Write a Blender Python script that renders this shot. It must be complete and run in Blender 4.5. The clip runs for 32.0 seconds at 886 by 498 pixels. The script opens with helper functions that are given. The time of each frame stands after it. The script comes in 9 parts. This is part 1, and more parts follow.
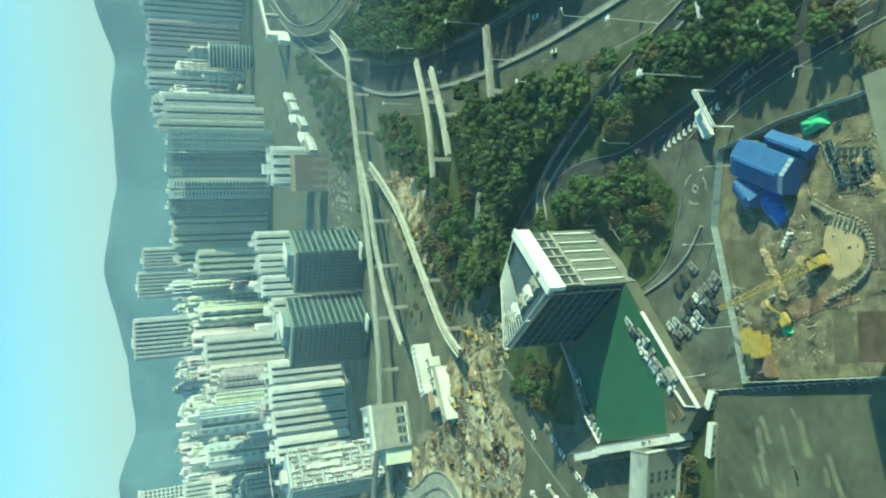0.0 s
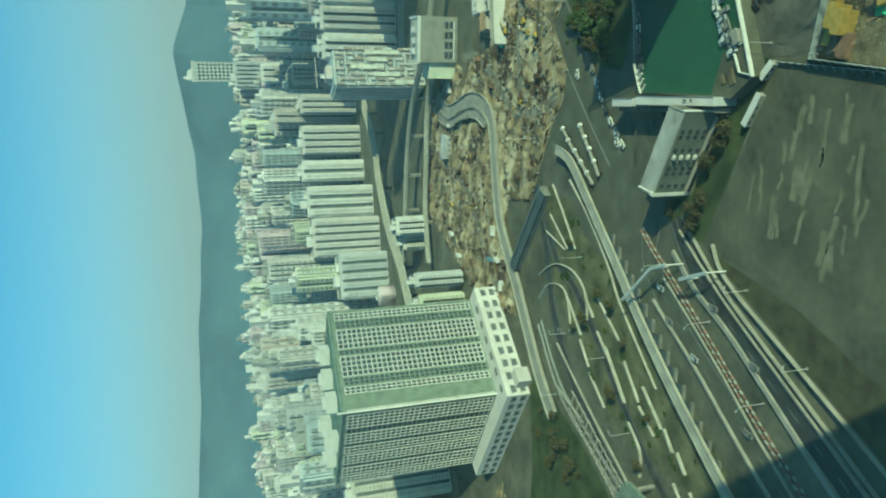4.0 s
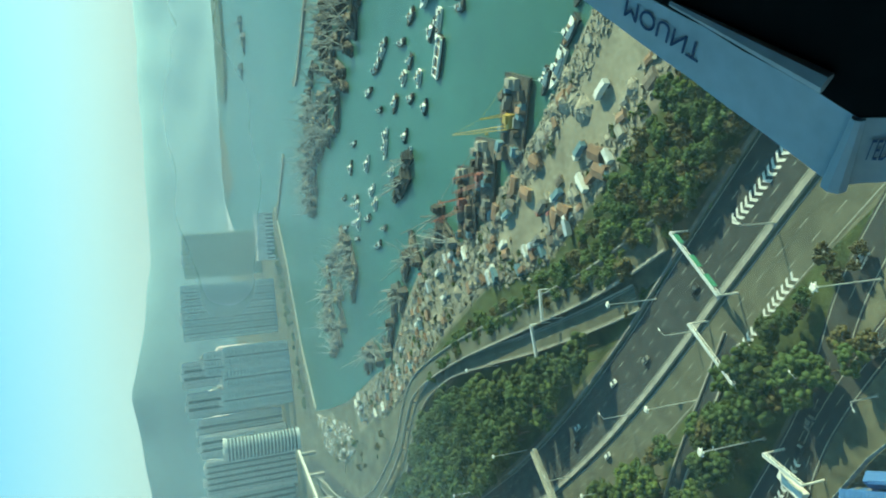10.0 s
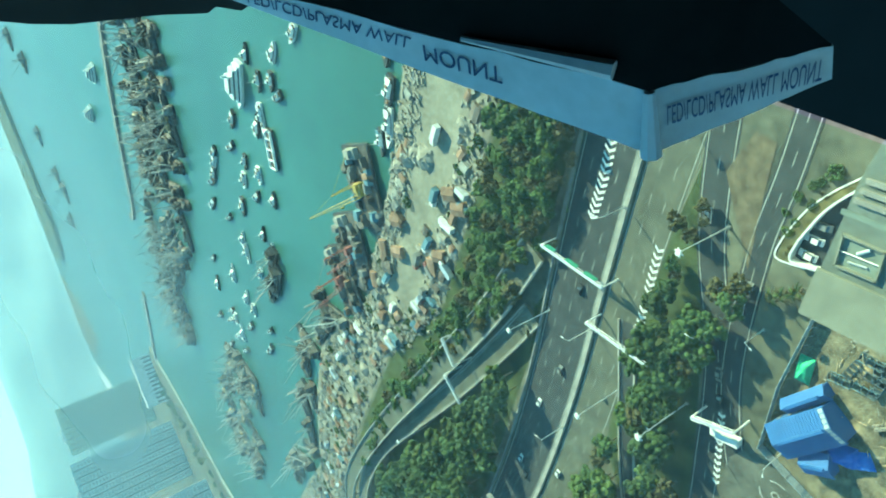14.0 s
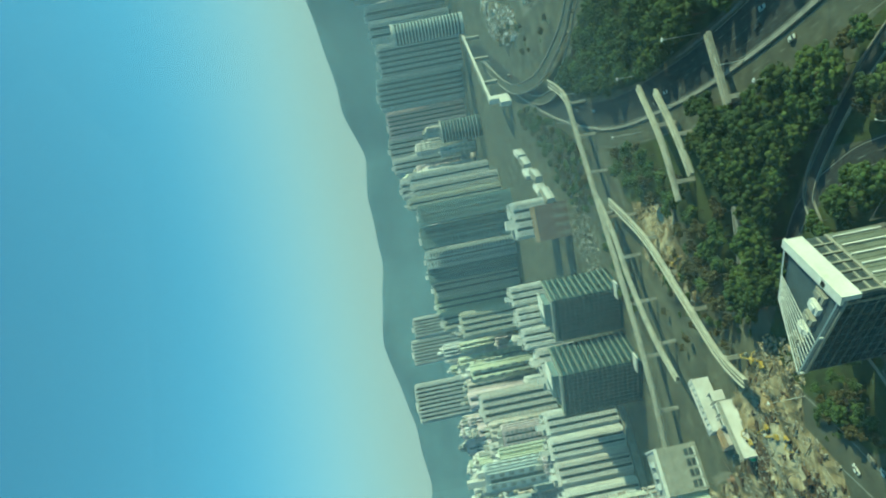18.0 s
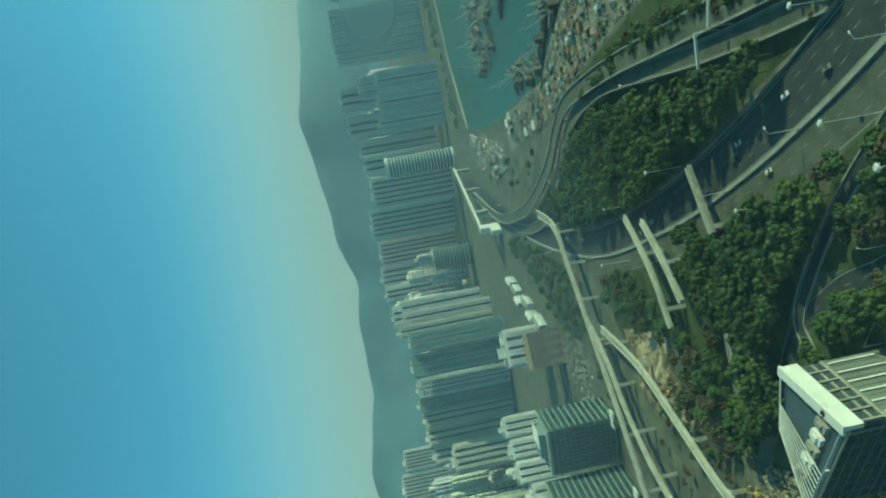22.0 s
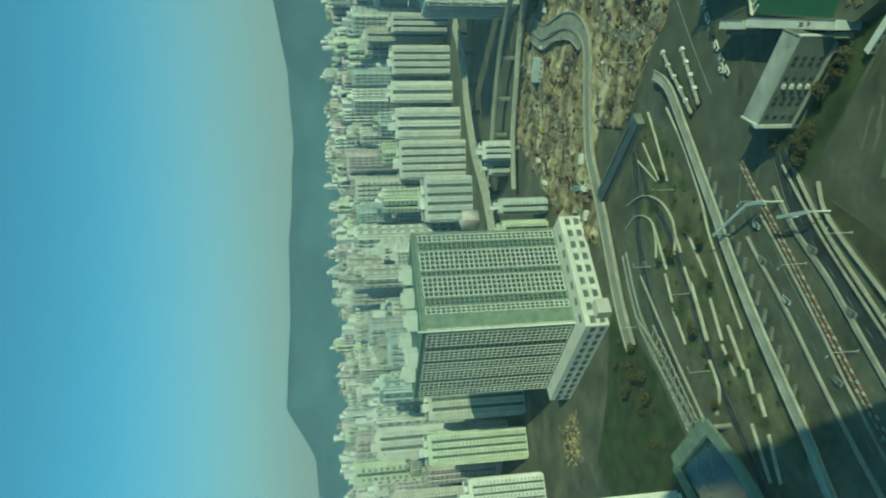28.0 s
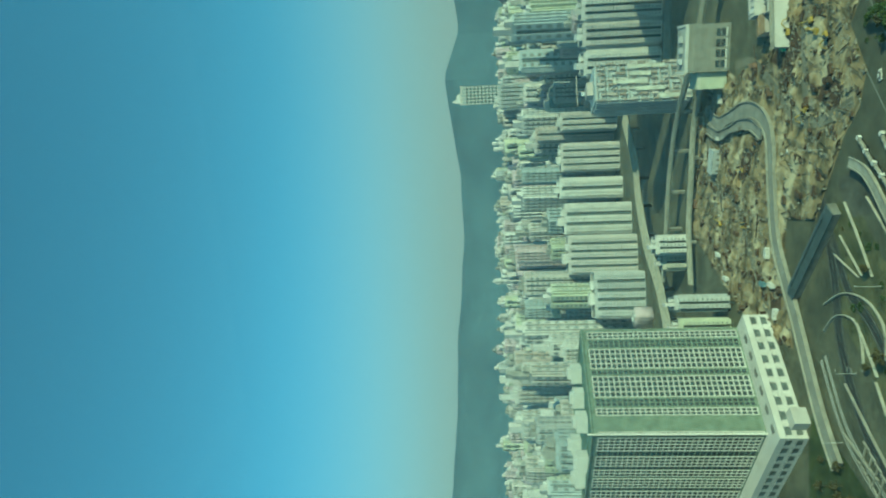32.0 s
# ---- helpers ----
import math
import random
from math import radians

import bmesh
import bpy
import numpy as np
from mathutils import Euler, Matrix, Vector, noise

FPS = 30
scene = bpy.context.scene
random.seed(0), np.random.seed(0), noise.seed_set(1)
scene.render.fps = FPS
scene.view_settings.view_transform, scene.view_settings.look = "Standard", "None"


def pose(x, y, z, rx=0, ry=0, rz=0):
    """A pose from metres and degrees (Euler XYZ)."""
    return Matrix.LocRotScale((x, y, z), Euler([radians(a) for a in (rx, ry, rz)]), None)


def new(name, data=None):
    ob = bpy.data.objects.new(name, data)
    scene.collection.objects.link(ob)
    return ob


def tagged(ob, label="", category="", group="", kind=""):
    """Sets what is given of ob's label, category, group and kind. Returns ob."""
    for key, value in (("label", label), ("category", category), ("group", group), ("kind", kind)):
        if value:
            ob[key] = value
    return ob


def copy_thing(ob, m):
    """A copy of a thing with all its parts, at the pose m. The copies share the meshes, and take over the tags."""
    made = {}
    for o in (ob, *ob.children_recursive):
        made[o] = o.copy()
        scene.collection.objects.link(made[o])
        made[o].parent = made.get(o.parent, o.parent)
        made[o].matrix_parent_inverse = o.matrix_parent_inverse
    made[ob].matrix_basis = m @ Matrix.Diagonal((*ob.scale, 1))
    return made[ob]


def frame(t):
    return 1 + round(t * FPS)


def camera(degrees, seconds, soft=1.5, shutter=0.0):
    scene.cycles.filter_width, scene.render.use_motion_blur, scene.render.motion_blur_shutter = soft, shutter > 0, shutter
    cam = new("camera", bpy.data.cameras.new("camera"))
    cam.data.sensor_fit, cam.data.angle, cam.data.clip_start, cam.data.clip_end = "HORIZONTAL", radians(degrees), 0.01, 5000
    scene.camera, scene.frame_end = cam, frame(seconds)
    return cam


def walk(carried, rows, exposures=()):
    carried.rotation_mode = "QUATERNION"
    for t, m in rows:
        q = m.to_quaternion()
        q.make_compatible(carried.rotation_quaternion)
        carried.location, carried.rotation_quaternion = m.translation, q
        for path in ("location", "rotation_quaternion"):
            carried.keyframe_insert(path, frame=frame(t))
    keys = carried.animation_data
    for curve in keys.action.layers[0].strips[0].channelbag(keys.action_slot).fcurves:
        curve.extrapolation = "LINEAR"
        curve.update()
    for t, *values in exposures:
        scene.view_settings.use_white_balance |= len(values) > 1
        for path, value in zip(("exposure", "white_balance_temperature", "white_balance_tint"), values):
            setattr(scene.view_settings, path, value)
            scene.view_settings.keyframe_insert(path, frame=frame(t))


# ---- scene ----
cam = camera(66.05, 32.0, 1.95)
EYE = 150.0
# seconds, sideways, ahead, up (m), and the three turns (degrees)
WALK = [
    (0.0, 0.000, 0.000, 0.000, -6.75, 68.09, -97.34),
    (0.5, 0.000, 0.000, 0.000, -9.86, 68.45, -95.45),
    (1.0, 0.000, 0.000, 0.000, -11.64, 68.62, -90.98),
    (1.5, 0.000, 0.000, 0.000, -8.00, 69.00, -80.73),
    (2.0, 0.000, 0.000, 0.000, -7.51, 70.03, -73.98),
    (2.5, 0.000, 0.000, 0.000, -8.01, 70.79, -68.12),
    (4.5, 0.000, 0.000, 0.000, -13.57, 73.28, -71.27),
    (5.0, 0.000, 0.000, 0.000, -13.04, 70.57, -72.01),
    (5.5, 0.000, 0.000, 0.000, -11.83, 69.14, -80.12),
    (6.0, 0.000, 0.000, 0.000, -9.97, 71.39, -91.27),
    (6.5, 0.000, 0.000, 0.000, -9.50, 72.02, -100.27),
    (7.0, 0.000, 0.000, 0.000, -12.06, 72.24, -109.10),
    (7.5, 0.000, 0.000, 0.000, -13.12, 71.71, -114.53),
    (8.0, 0.000, 0.000, 0.000, -14.87, 72.59, -118.58),
    (8.5, 0.000, 0.000, 0.000, -14.04, 72.34, -122.38),
    (9.0, -0.002, 0.005, 0.003, -12.70, 72.06, -129.30),
    (9.5, -0.003, 0.011, 0.005, -13.39, 70.39, -136.95),
    (10.0, -0.003, 0.011, 0.005, -12.62, 69.58, -141.95),
    (10.5, -0.003, 0.017, 0.009, -14.34, 69.48, -147.26),
    (11.0, -0.002, 0.022, 0.012, -15.31, 70.06, -149.80),
    (11.5, 0.009, 0.016, 0.014, -23.41, 68.71, -159.17),
    (12.0, 0.015, 0.011, 0.015, -29.95, 62.88, -168.65),
    (12.5, 0.001, 0.009, 0.006, -31.51, 58.38, -169.17),
    (13.0, 0.000, 0.000, -0.000, -31.12, 53.81, -169.40),
    (13.5, -0.002, 0.000, -0.001, -31.01, 53.05, -169.27),
    (15.5, -0.080, 0.050, 0.040, -39.35, 51.72, -169.78),
    (16.0, -0.080, 0.050, 0.040, -39.88, 51.48, -164.88),
    (16.5, -0.080, 0.050, 0.040, -41.30, 54.36, -159.37),
    (17.0, -0.060, 0.040, 0.030, -54.36, 67.44, -162.25),
    (17.5, -0.040, 0.020, 0.020, -65.37, 74.23, -166.66),
    (18.0, -0.020, 0.010, 0.010, -81.69, 78.60, -178.30),
    (18.5, 0.000, 0.000, 0.000, -98.72, 78.13, 163.21),
    (19.0, 0.000, 0.000, 0.000, -111.73, 77.38, 141.84),
    (19.5, 0.000, 0.000, 0.000, -124.50, 76.31, 120.19),
    (20.0, 0.000, 0.000, 0.000, -133.42, 74.29, 101.91),
    (20.5, 0.000, 0.000, 0.000, -131.86, 73.70, 97.95),
    (21.0, 0.000, 0.000, 0.000, -127.43, 73.97, 103.69),
    (21.5, 0.000, 0.000, 0.000, -105.13, 78.33, 138.54),
    (22.0, 0.000, 0.000, 0.000, -67.93, 78.41, -175.13),
    (22.5, 0.000, 0.000, 0.000, -54.00, 77.53, -153.67),
    (23.0, 0.000, 0.000, 0.000, -29.30, 73.65, -120.32),
    (23.5, 0.000, 0.000, 0.000, -20.20, 67.78, -104.03),
    (24.0, 0.000, 0.000, 0.000, -16.85, 62.68, -97.89),
    (24.5, 0.000, 0.000, 0.000, -15.94, 61.27, -93.23),
    (25.0, 0.000, 0.000, 0.000, -15.14, 62.37, -86.70),
    (25.5, 0.000, 0.000, 0.000, -15.42, 67.76, -81.96),
    (26.0, 0.000, 0.000, 0.000, -18.24, 73.94, -81.99),
    (26.5, 0.000, 0.000, 0.000, -18.22, 76.90, -79.98),
    (28.5, 0.000, 0.000, 0.000, -14.51, 81.02, -64.72),
    (29.0, 0.000, 0.000, 0.000, -21.36, 81.43, -74.36),
    (29.5, 0.000, 0.000, 0.000, -32.62, 82.41, -92.02),
    (30.0, 0.000, 0.000, 0.000, -61.69, 85.10, -131.31),
    (30.5, 0.000, 0.000, 0.000, -96.16, 85.65, -173.34),
    (31.0, 0.000, 0.000, 0.000, -111.03, 85.48, 171.14),
    (31.5, 0.000, 0.000, 0.000, -149.31, 85.20, 138.33),
    (32.0, 0.000, 0.000, 0.000, -162.32, 84.84, 137.94),
]
EXPOSURES = [(0.0, 0.90, 6250, 20), (2.5, 0.40, 6250, 21), (5.0, 0.15, 6300, 21), (6.0, 0.45, 6250, 21), (7.5, 0.95, 6450, 23), (9.0, 1.10, 6650, 25), (11.0, 0.95, 6700, 26), (12.0, 1.00, 6550, 24), (13.0, 1.42, 6300, 20),
             (15.5, 1.60, 6000, 19), (16.3, 1.60, 6150, 20), (17.0, 1.15, 6500, 19), (17.5, 0.68, 6450, 18), (19.0, 0.10, 6300, 11), (20.0, -0.40, 6600, 10), (21.0, -0.38, 6700, 10), (22.0, 0.15, 6400, 14), (23.0, 0.55, 6200, 19),
             (24.5, 0.80, 6150, 20), (26.0, 0.25, 6400, 18), (28.5, -0.15, 6350, 14), (30.0, -0.10, 6300, 13), (32.0, 0.00, 6250, 12)]
walk(cam, [(t, pose(x, y, EYE + z, a, b, c)) for t, x, y, z, a, b, c in WALK], EXPOSURES)

# ---- sky and sun ----
SUN_EL, SUN_AZ = radians(28), radians(115)   # azimuth from ahead (+y) towards the right (+x)
world = bpy.data.worlds.new("sky")
scene.world = world
world.use_nodes = True
wn = world.node_tree.nodes
wl = world.node_tree.links
sky = wn.new("ShaderNodeTexSky")
sky.sky_type = "NISHITA"
sky.sun_disc = False
sky.sun_elevation = SUN_EL
sky.sun_rotation = SUN_AZ
sky.altitude = 150
sky.air_density = 1.0
sky.dust_density = 1.0
sky.ozone_density = 2.0
# a hazy day: the clear band at the horizon is lifted and the whole sky is a little greener
way = wn.new("ShaderNodeTexCoord")
lift = wn.new("ShaderNodeVectorMath")
lift.operation = "ADD"
lift.inputs[1].default_value = (0, 0, 0.07)
wl.new(way.outputs["Generated"], lift.inputs[0])
wl.new(lift.outputs[0], sky.inputs[0])
tone = wn.new("ShaderNodeMix")
tone.data_type = "RGBA"
tone.blend_type = "MULTIPLY"
tone.inputs["Factor"].default_value = 1.0
tone.inputs["B"].default_value = (0.50, 1.3, 1.66, 1)
wl.new(sky.outputs[0], tone.inputs["A"])
# grey haze all round the horizon, thinning upwards
up = wn.new("ShaderNodeSeparateXYZ")
thin = wn.new("ShaderNodeMapRange")
thin.interpolation_type = "SMOOTHSTEP"
thin.inputs["From Min"].default_value = 0.02
thin.inputs["From Max"].default_value = 0.34
thin.inputs["To Min"].default_value = 1.0
thin.inputs["To Max"].default_value = 0.0
haze = wn.new("ShaderNodeMix")
haze.data_type = "RGBA"
haze.inputs["B"].default_value = (2.6, 3.3, 4.05, 1)
wl.new(way.outputs["Generated"], up.inputs[0])
wl.new(up.outputs["Z"], thin.inputs["Value"])
wl.new(thin.outputs[0], haze.inputs["Factor"])
wl.new(tone.outputs["Result"], haze.inputs["A"])
# the sky deepens towards the zenith
deep = wn.new("ShaderNodeMapRange")
deep.inputs["From Min"].default_value = 0.6
deep.inputs["From Max"].default_value = 1.0
deep.inputs["To Min"].default_value = 1.0
deep.inputs["To Max"].default_value = 0.5
zenith = wn.new("ShaderNodeVectorMath")
zenith.operation = "SCALE"
wl.new(up.outputs["Z"], deep.inputs["Value"])
wl.new(haze.outputs["Result"], zenith.inputs[0])
wl.new(deep.outputs[0], zenith.inputs["Scale"])
wl.new(zenith.outputs[0], wn["Background"].inputs[0])
wn["Background"].inputs[1].default_value = 0.15
sun_data = bpy.data.lights.new("sun", "SUN")
sun_data.energy = 5.0
sun_data.angle = radians(0.6)
sun_data.color = (1.0, 0.92, 0.77)
sun = new("sun", sun_data)
sun_dir = Vector((math.sin(SUN_AZ) * math.cos(SUN_EL), math.cos(SUN_AZ) * math.cos(SUN_EL), math.sin(SUN_EL)))
sun.rotation_mode = "QUATERNION"
sun.rotation_quaternion = sun_dir.to_track_quat("Z", "Y")
sun.location = sun_dir * 900
# ---- materials ----
def mat(name, col, rough=0.8, metal=0.0, var=0.25, size=4.0, fine=0.0, bump=0.0, tint=None, spread=0.0, spec=0.3, glow=0.0):
    """A procedural surface: two scales of noise on the colour, optional bump, and a spread of value from thing to thing."""
    m = bpy.data.materials.new(name)
    m.use_nodes = True
    n, l = m.node_tree.nodes, m.node_tree.links
    b = n["Principled BSDF"]
    b.inputs["Roughness"].default_value = rough
    b.inputs["Metallic"].default_value = metal
    b.inputs["Specular IOR Level"].default_value = spec
    co = n.new("ShaderNodeNewGeometry")
    big = n.new("ShaderNodeTexNoise")
    big.inputs["Scale"].default_value = 1.0 / size
    big.inputs["Detail"].default_value = 3
    small = n.new("ShaderNodeTexNoise")
    small.inputs["Scale"].default_value = 7.0 / size
    small.inputs["Detail"].default_value = 4
    for t in (big, small):
        l.new(co.outputs["Position"], t.inputs["Vector"])
    mix = n.new("ShaderNodeMath")
    mix.operation = "MULTIPLY_ADD"
    l.new(small.outputs[0], mix.inputs[0])
    mix.inputs[1].default_value = 0.6
    l.new(big.outputs[0], mix.inputs[2])
    ramp = n.new("ShaderNodeMapRange")
    ramp.inputs["From Min"].default_value = 0.55
    ramp.inputs["From Max"].default_value = 1.05
    l.new(mix.outputs[0], ramp.inputs["Value"])
    cm = n.new("ShaderNodeMix")
    cm.data_type = "RGBA"
    a = [c * (1 - var) for c in col]
    t2 = tint or [min(1, c * (1 + var)) for c in col]
    cm.inputs["A"].default_value = (*a, 1)
    cm.inputs["B"].default_value = (*t2, 1)
    l.new(ramp.outputs[0], cm.inputs["Factor"])
    out = cm.outputs["Result"]
    if spread:
        oi = n.new("ShaderNodeObjectInfo")
        hsv = n.new("ShaderNodeHueSaturation")
        mr = n.new("ShaderNodeMapRange")
        mr.inputs["To Min"].default_value = 1 - spread
        mr.inputs["To Max"].default_value = 1 + spread
        l.new(oi.outputs["Random"], mr.inputs["Value"])
        l.new(mr.outputs[0], hsv.inputs["Value"])
        l.new(out, hsv.inputs["Color"])
        out = hsv.outputs[0]
    l.new(out, b.inputs["Base Color"])
    if bump:
        bp = n.new("ShaderNodeBump")
        bp.inputs["Strength"].default_value = bump
        bp.inputs["Distance"].default_value = size * 0.05
        l.new(small.outputs[0], bp.inputs["Height"])
        l.new(bp.outputs[0], b.inputs["Normal"])
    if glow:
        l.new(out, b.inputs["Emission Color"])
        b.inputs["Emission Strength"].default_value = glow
    return m


M = {}
M["ground"] = mat("city_ground", (0.085, 0.092, 0.062), 0.9, var=0.5, size=22, tint=(0.15, 0.145, 0.098))
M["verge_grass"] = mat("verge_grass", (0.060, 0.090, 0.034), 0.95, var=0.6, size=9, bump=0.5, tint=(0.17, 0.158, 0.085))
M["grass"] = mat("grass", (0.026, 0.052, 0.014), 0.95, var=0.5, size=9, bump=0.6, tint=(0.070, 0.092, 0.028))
M["asphalt"] = mat("asphalt", (0.035, 0.0392, 0.0378), 0.85, var=0.3, size=6)
M["asphalt_pale"] = mat("worn_asphalt", (0.078, 0.080, 0.054), 0.85, var=0.3, size=8, tint=(0.115, 0.115, 0.08))
M["concrete"] = mat("concrete", (0.255, 0.2465, 0.2082), 0.85, var=0.25, size=5, bump=0.15)
M["concrete_dark"] = mat("dark_concrete", (0.16, 0.16, 0.144), 0.85, var=0.3, size=4)
M["w_rail"] = mat("pale_track_concrete", (0.33, 0.32, 0.265), 0.85, var=0.3, size=5)
M["white"] = mat("white_paint", (0.56, 0.555, 0.51), 0.6, var=0.12, size=2)
M["line"] = mat("road_paint", (0.25, 0.25, 0.215), 0.7, var=0.35, size=1.5)
M["lot"] = mat("bare_lot", (0.066, 0.068, 0.043), 0.95, var=0.3, size=16, bump=0.2, tint=(0.118, 0.117, 0.076))
M["lot_pale"] = mat("pale_scraped_earth", (0.135, 0.132, 0.084), 0.95, var=0.3, size=5, tint=(0.19, 0.182, 0.12))
M["lot_bank"] = mat("rough_brown_bank", (0.055, 0.045, 0.024), 0.95, var=0.45, size=5, bump=0.5, tint=(0.085, 0.088, 0.038))
M["brown_earth"] = mat("bare_brown_earth", (0.10, 0.078, 0.045), 0.95, var=0.4, size=3, bump=0.4, tint=(0.16, 0.125, 0.075))
M["dry_grass"] = mat("dry_verge_grass", (0.075, 0.070, 0.026), 0.95, var=0.45, size=2, bump=0.5, tint=(0.15, 0.13, 0.055))
M["car_park"] = mat("stained_car_park_concrete", (0.072, 0.074, 0.058), 0.9, var=0.4, size=10, tint=(0.135, 0.133, 0.104))
M["site_soil"] = mat("churned_site_soil", (0.108, 0.090, 0.052), 0.95, var=0.55, size=4, bump=0.9, tint=(0.25, 0.208, 0.128))
# distance haze mixed into the glass colour of the harbour-front slabs
M["glass_haze"] = mat("haze_painted_glass", (0.15, 0.21, 0.22), 0.3, var=0.25, size=14, spec=0.5)
M["yard"] = mat("yard_concrete", (0.1955, 0.1785, 0.1318), 0.9, var=0.35, size=18)
M["soil"] = mat("dug_soil", (0.255, 0.1615, 0.0765), 0.95, var=0.45, size=5, bump=0.6, tint=(0.425, 0.323, 0.187))
M["soil_dark"] = mat("wet_soil", (0.10, 0.085, 0.05), 0.9, var=0.4, size=6, bump=0.4)
M["green_deck"] = mat("green_deck_paint", (0.013, 0.080, 0.041), 0.7, var=0.2, size=6)
M["glass_dark"] = mat("dark_window_glass", (0.05, 0.065, 0.07), 0.15, var=0.3, size=6, spec=0.6)
M["glass_blue"] = mat("dark_green_curtain_glass", (0.022, 0.048, 0.055), 0.2, var=0.35, size=12, spec=0.55)
M["steel"] = mat("galvanised_steel", (0.5, 0.52, 0.5), 0.45, metal=0.5, var=0.15, size=1)
# hill haze is painted: blue-green base colour plus a glow, no lamp
M["hill"] = mat("wooded_hill_haze", (0.05, 0.1, 0.135), 1.0, var=0.2, size=350, tint=(0.062, 0.122, 0.155), glow=0.75)
def works_soil():
    """Dug ground drawn out in long streaks of tan, brown and pale spoil, as machines leave it."""
    m = mat("streaked_works_soil", (0.20, 0.125, 0.06), 0.95, var=0.35, size=5, bump=0.7, tint=(0.44, 0.33, 0.19))
    n, l = m.node_tree.nodes, m.node_tree.links
    b = n["Principled BSDF"]
    co = n.new("ShaderNodeNewGeometry")
    mp = n.new("ShaderNodeMapping")
    mp.inputs["Rotation"].default_value = (0, 0, 1.12)
    mp.inputs["Scale"].default_value = (0.016, 0.040, 0.03)
    st = n.new("ShaderNodeTexNoise")
    st.inputs["Scale"].default_value = 1.0
    st.inputs["Detail"].default_value = 5
    st.inputs["Distortion"].default_value = 1.8
    rp = n.new("ShaderNodeValToRGB")
    e = rp.color_ramp.elements
    e[0].position, e[0].color = 0.40, (0.05, 0.052, 0.036, 1)
    e[1].position, e[1].color = 0.62, (0.48, 0.42, 0.29, 1)
    k = e.new(0.50)
    k.color = (0.25, 0.185, 0.10, 1)
    mx = n.new("ShaderNodeMix")
    mx.data_type = "RGBA"
    mx.inputs["Factor"].default_value = 0.8
    l.new(co.outputs["Position"], mp.inputs["Vector"])
    l.new(mp.outputs[0], st.inputs["Vector"])
    l.new(st.outputs[0], rp.inputs[0])
    l.new(b.inputs["Base Color"].links[0].from_socket, mx.inputs["A"])
    l.new(rp.outputs[0], mx.inputs["B"])
    l.new(mx.outputs["Result"], b.inputs["Base Color"])
    return m


M["works_soil"] = works_soil()


def paint_haze(m):
    """Paints haze into the hills' colour and glow, paler towards the harbour mouth."""
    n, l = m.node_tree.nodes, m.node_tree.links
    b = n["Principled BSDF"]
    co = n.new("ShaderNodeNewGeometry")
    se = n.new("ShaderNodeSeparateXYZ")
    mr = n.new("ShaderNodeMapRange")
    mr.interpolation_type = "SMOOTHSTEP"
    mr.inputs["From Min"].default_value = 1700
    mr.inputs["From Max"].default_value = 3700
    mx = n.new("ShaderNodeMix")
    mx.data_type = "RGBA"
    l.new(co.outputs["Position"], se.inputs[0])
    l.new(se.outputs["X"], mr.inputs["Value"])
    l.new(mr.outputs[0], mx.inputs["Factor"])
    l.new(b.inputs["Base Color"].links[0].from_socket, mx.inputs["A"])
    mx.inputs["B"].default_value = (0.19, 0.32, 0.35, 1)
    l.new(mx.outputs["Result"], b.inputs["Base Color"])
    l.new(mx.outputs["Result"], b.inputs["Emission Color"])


paint_haze(M["hill"])


def water_mat():
    m = mat("harbour_water", (0.026, 0.096, 0.070), 0.35, var=0.22, size=160, spec=0.3)
    n, l = m.node_tree.nodes, m.node_tree.links
    t = n.new("ShaderNodeTexNoise")
    t.inputs["Scale"].default_value = 0.35
    t.inputs["Detail"].default_value = 5
    co = n.new("ShaderNodeNewGeometry")
    l.new(co.outputs["Position"], t.inputs["Vector"])
    bp = n.new("ShaderNodeBump")
    bp.inputs["Strength"].default_value = 0.25
    bp.inputs["Distance"].default_value = 0.6
    l.new(t.outputs[0], bp.inputs["Height"])
    l.new(bp.outputs[0], n["Principled BSDF"].inputs["Normal"])
    return m


M["water"] = water_mat()


